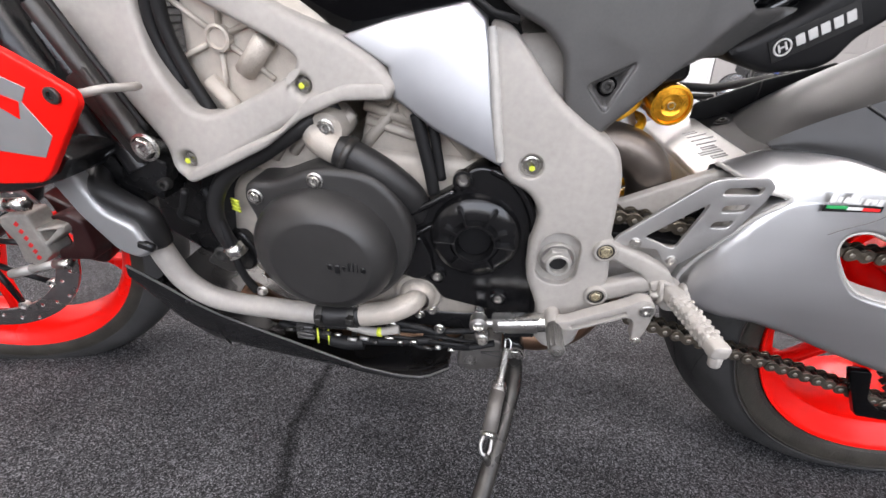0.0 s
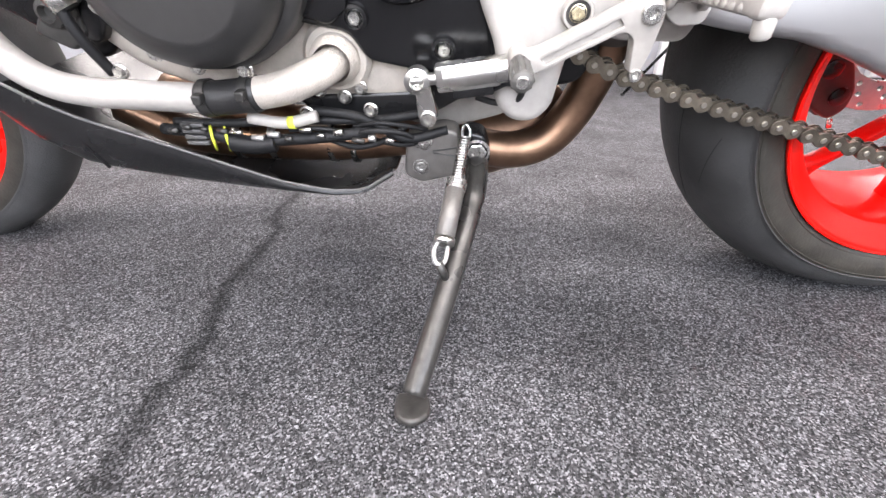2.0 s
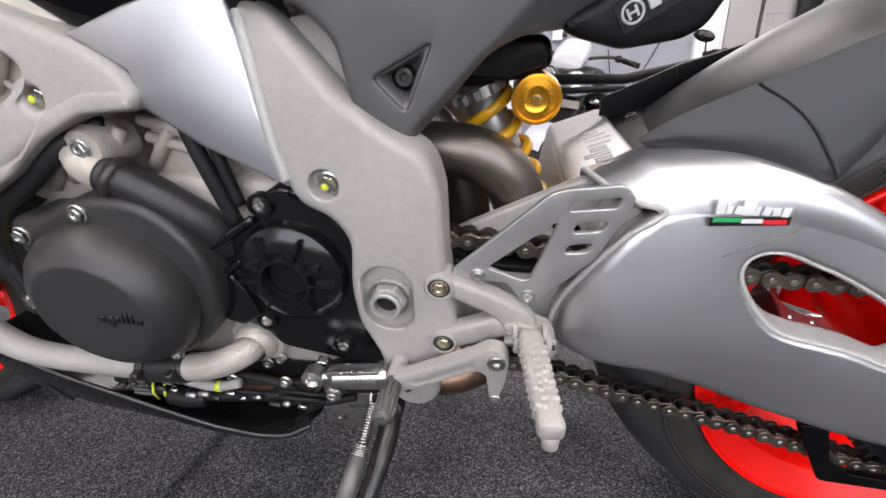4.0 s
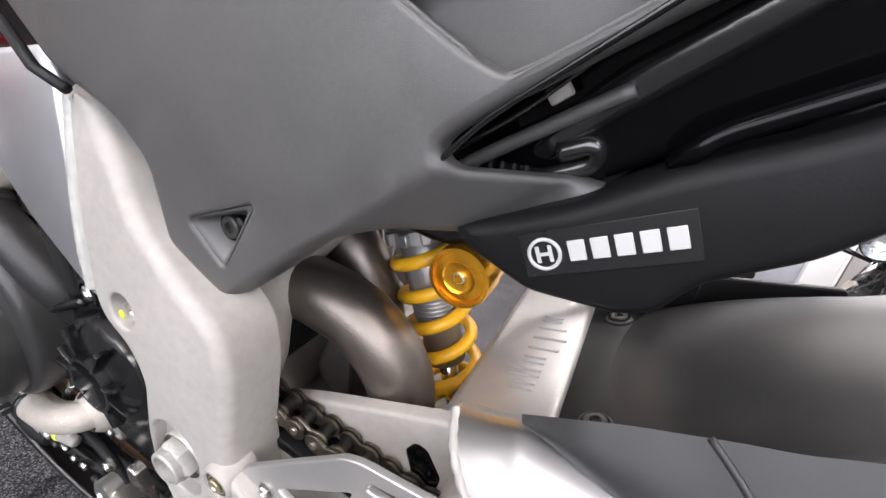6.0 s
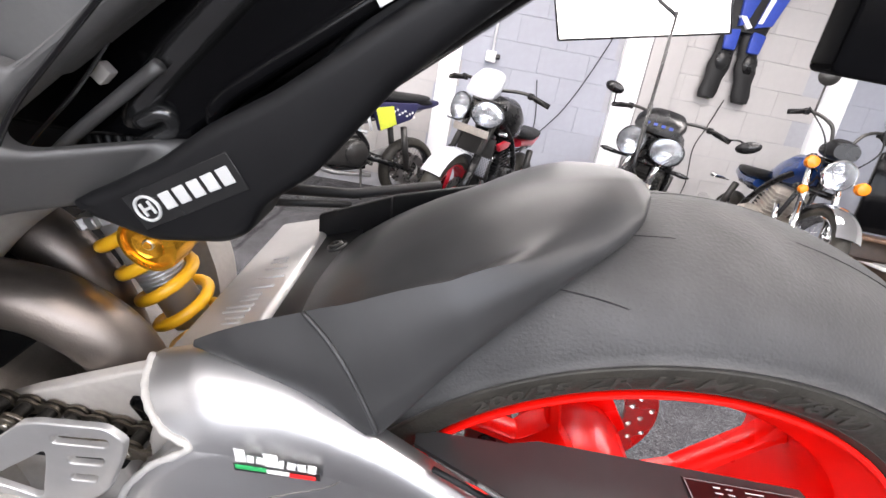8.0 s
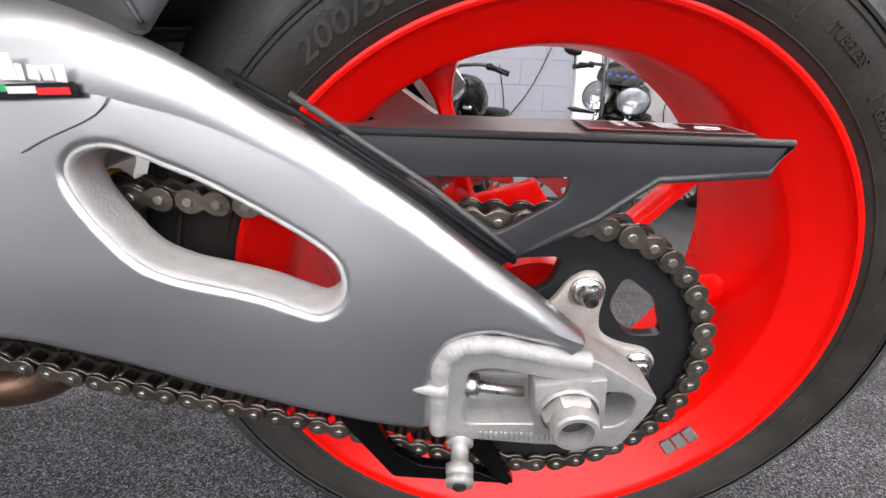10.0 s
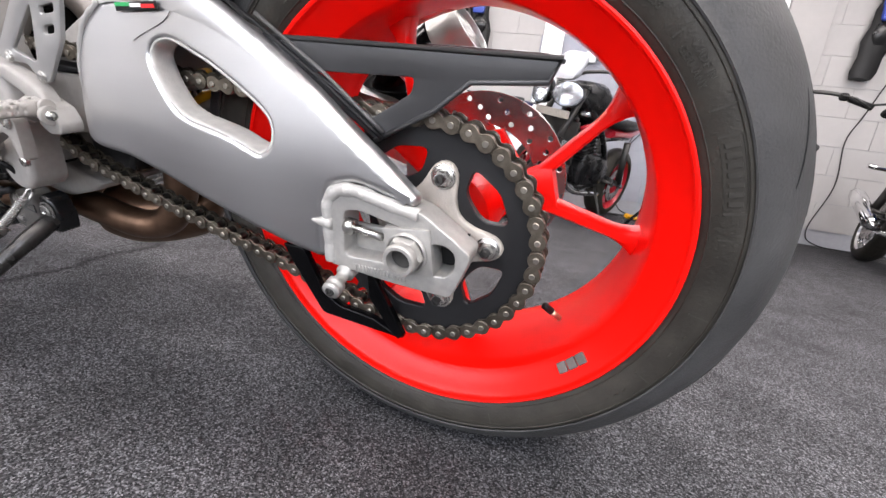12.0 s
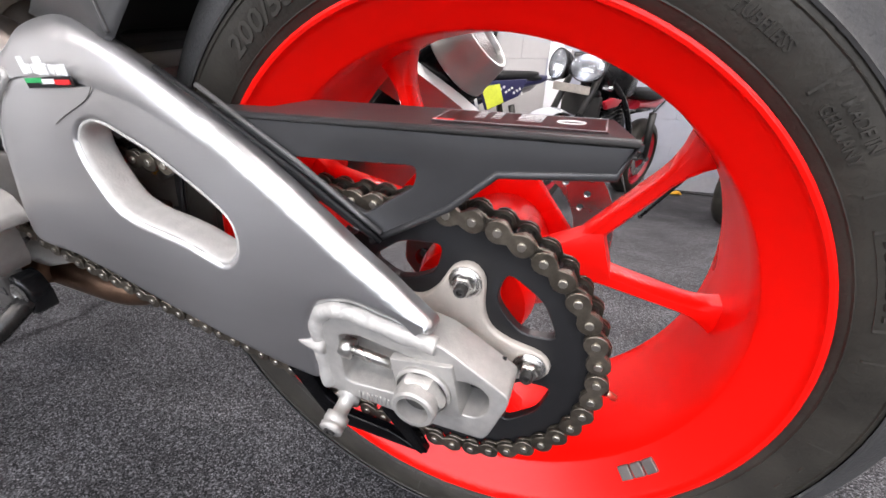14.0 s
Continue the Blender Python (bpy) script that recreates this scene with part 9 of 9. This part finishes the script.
# television on a low brown stand
tv = thing("television", pose(3.95, 3.10, 0.42, 0, 0, -32), "large black flat television standing on a low cabinet", "television")
bm = NB()
box(bm, (0.98, 0.06, 0.56), pose(0.1, 0, 0.30), 0.012)
part("case", bm, GLOSS_BLACK, tv)
bm = NB()
box(bm, (0.90, 0.004, 0.48), pose(0.1, -0.032, 0.31), 0.001)
part("screen", bm, GLOSS_BLACK, tv)
bm = NB()
box(bm, (0.40, 0.22, 0.02), pose(0.1, 0, 0.012), 0.006)
part("foot", bm, GLOSS_BLACK, tv)
WOOD = material("dark_wood", (0.12, 0.06, 0.03), 0.45, 0.0, 0.25, 25)
cab = thing("tv_cabinet", pose(3.95, 3.12, 0, 0, 0, -32), "low open brown wooden cabinet", "cabinet")
for z in (0.05, 0.22, 0.405):
    bm = NB()
    box(bm, (1.15, 0.42, 0.025), pose(0.1, 0, z), 0.003)
    part("shelf", bm, WOOD, cab)
for x in (-0.46, 0.66):
    bm = NB()
    box(bm, (0.025, 0.42, 0.40), pose(x, 0, 0.20), 0.003)
    part("side", bm, WOOD, cab)
bm = NB()
box(bm, (1.15, 0.02, 0.40), pose(0.1, 0.2, 0.20), 0.003)
part("back", bm, WOOD, cab)
for k in range(4):
    bk = thing("magazine", pose(3.68 + 0.08 * k, 2.98 - 0.05 * k, 0.2335 + 0.012 * k, 0, 0, -20 + 13 * k), "thin pale magazine lying on a shelf", "magazine", "magazines on the shelf")
    bm = NB()
    box(bm, (0.21, 0.28, 0.010), pose(0, 0, 0.005), 0.001, 1)
    part("cover", bm, (WHITE_PRINT, GREY_PRINT, YELLOW_PRINT, WHITE_PRINT)[k], bk)

# white wall heater with slots
heater = thing("wall_heater", pose(4.95, WALL_Y - 0.09, 1.35), "white slotted wall heater", "heater")
bm = NB()
box(bm, (0.62, 0.16, 0.75), pose(0, 0, 0.375), 0.012)
part("case", bm, WHITE_METAL, heater)
for k in range(14):
    bm = NB()
    box(bm, (0.36, 0.004, 0.010), pose(0.06, -0.0815, 0.16 + k * 0.038))
    part("slot", bm, DARK_STEEL, heater)

# conduit, socket and trailing leads
sock = thing("wall_socket", pose(0.866, WALL_Y - 0.03, 1.32), "white double socket with a plug and conduit", "socket")
bm = NB()
box(bm, (0.09, 0.05, 0.09), Matrix(), 0.006)
part("box", bm, WHITE_METAL, sock)
bm = NB()
tube(bm, [(0.01, 0, 0.04), (0.01, 0, 1.6)], 0.011, 10)
part("conduit", bm, WHITE_METAL, sock)
bm = NB()
box(bm, (0.04, 0.05, 0.045), pose(0.06, -0.03, 0.0), 0.01)
part("plug", bm, ENGINE_BLACK, sock)


def lead(label, pts, r=0.0045, mat=RUBBER):
    ob = tagged(part("cable", tube(NB(), spline(pts, 8), r, 8), mat), label, "cable", "trailing leads")
    return ob


W = WALL_Y - 0.02
lead("thin black cable hanging down the wall", [(2.10, W, 2.2), (1.85, W, 1.5), (1.62, W, 1.0), (1.30, W, 0.55), (1.15, W - 0.02, 0.02), (1.35, W - 0.25, 0.01)])
lead("thin black cable hanging down the wall", [(3.06, W, 1.32), (2.98, W, 1.05), (2.92, W, 0.85), (2.95, W, 0.5), (2.86, W, 0.12), (2.95, W - 0.06, 0.01), (3.3, W - 0.1, 0.01), (3.7, W - 0.2, 0.01)])
lead("thin black cable hanging down the wall", [(1.32, W, 1.2), (1.38, W, 0.8), (1.28, W, 0.45), (1.34, W, 0.1), (1.5, W - 0.1, 0.01), (1.9, W - 0.3, 0.01)])
lead("thin black cable lying on the carpet", [(2.3, 2.4, 0.006), (2.7, 2.9, 0.006), (3.2, 3.3, 0.006), (4.2, 3.6, 0.006)])
bag = thing("yellow_cloth", pose(1.50, 4.05, 0.0), "crumpled yellow cloth on the carpet by the wall", "cloth")
bm = NB()
rows = []
for i in range(10):
    rows.append([(0.20 * (i / 9 - 0.5), 0.14 * (j / 9 - 0.5), 0.012 + 0.05 * abs(noise.noise((i * 0.45, j * 0.5, 3.0)))) for j in range(10)])
loft(bm, rows)
thicken(bm, 0.006)
part("cloth", bm, YELLOW, bag)

# ---- block courses of the far wall, pilasters and strips ----
COURSE, BLOCK_L = 0.225, 0.45
bm = NB()
box(bm, (BLOCK_L - 0.0016, 0.02, COURSE - 0.0026), Matrix(), 0.0005, 1)
BLOCK_A = mesh_of("block", bm, BLOCK_GREY)
bm = NB()
box(bm, (BLOCK_L - 0.0016, 0.02, COURSE - 0.0026), Matrix(), 0.0005, 1)
BLOCK_B = mesh_of("block", bm, BLOCK_WHITE)
PIERS = [(0.50, 0.16), (2.13, 0.20), (4.06, 0.20)]
x0, x1 = -2.3, 5.9
for r_ in range(1, int(2.9 / COURSE)):
    x = x0 - (BLOCK_L / 2 if r_ % 2 else 0)
    while x < x1:
        c = x + BLOCK_L / 2
        if not any(abs(c - px) < BLOCK_L * 0.2 for px, _ in PIERS):
            white = (2.13 < c < 4.06) or c < 0.5
            repeat("block", BLOCK_B if white else BLOCK_A, wall_north, Matrix.Translation((c, WALL_Y + 0.0094, COURSE * (r_ + 0.5) - 0.094)))
        x += BLOCK_L
for px, w in PIERS:
    ob = tagged(part("trim", box(NB(), (w, 0.07, ROOM_H), pose(px, WALL_Y - 0.02, ROOM_H / 2), 0.008), WHITE_METAL), "white boxed steel column against the wall", "column", kind="structure")
    part("edge_strip", box(NB(), (0.025, 0.03, ROOM_H), pose(px + w * 0.5 + 0.012, WALL_Y - 0.04, ROOM_H / 2), 0.004), WHITE_METAL, ob)
tagged(part("trim", box(NB(), (0.30, 0.05, ROOM_H), pose(2.42, WALL_Y - 0.012, ROOM_H / 2), 0.006), BLOCK_WHITE), "white painted pilaster", "column", kind="structure")
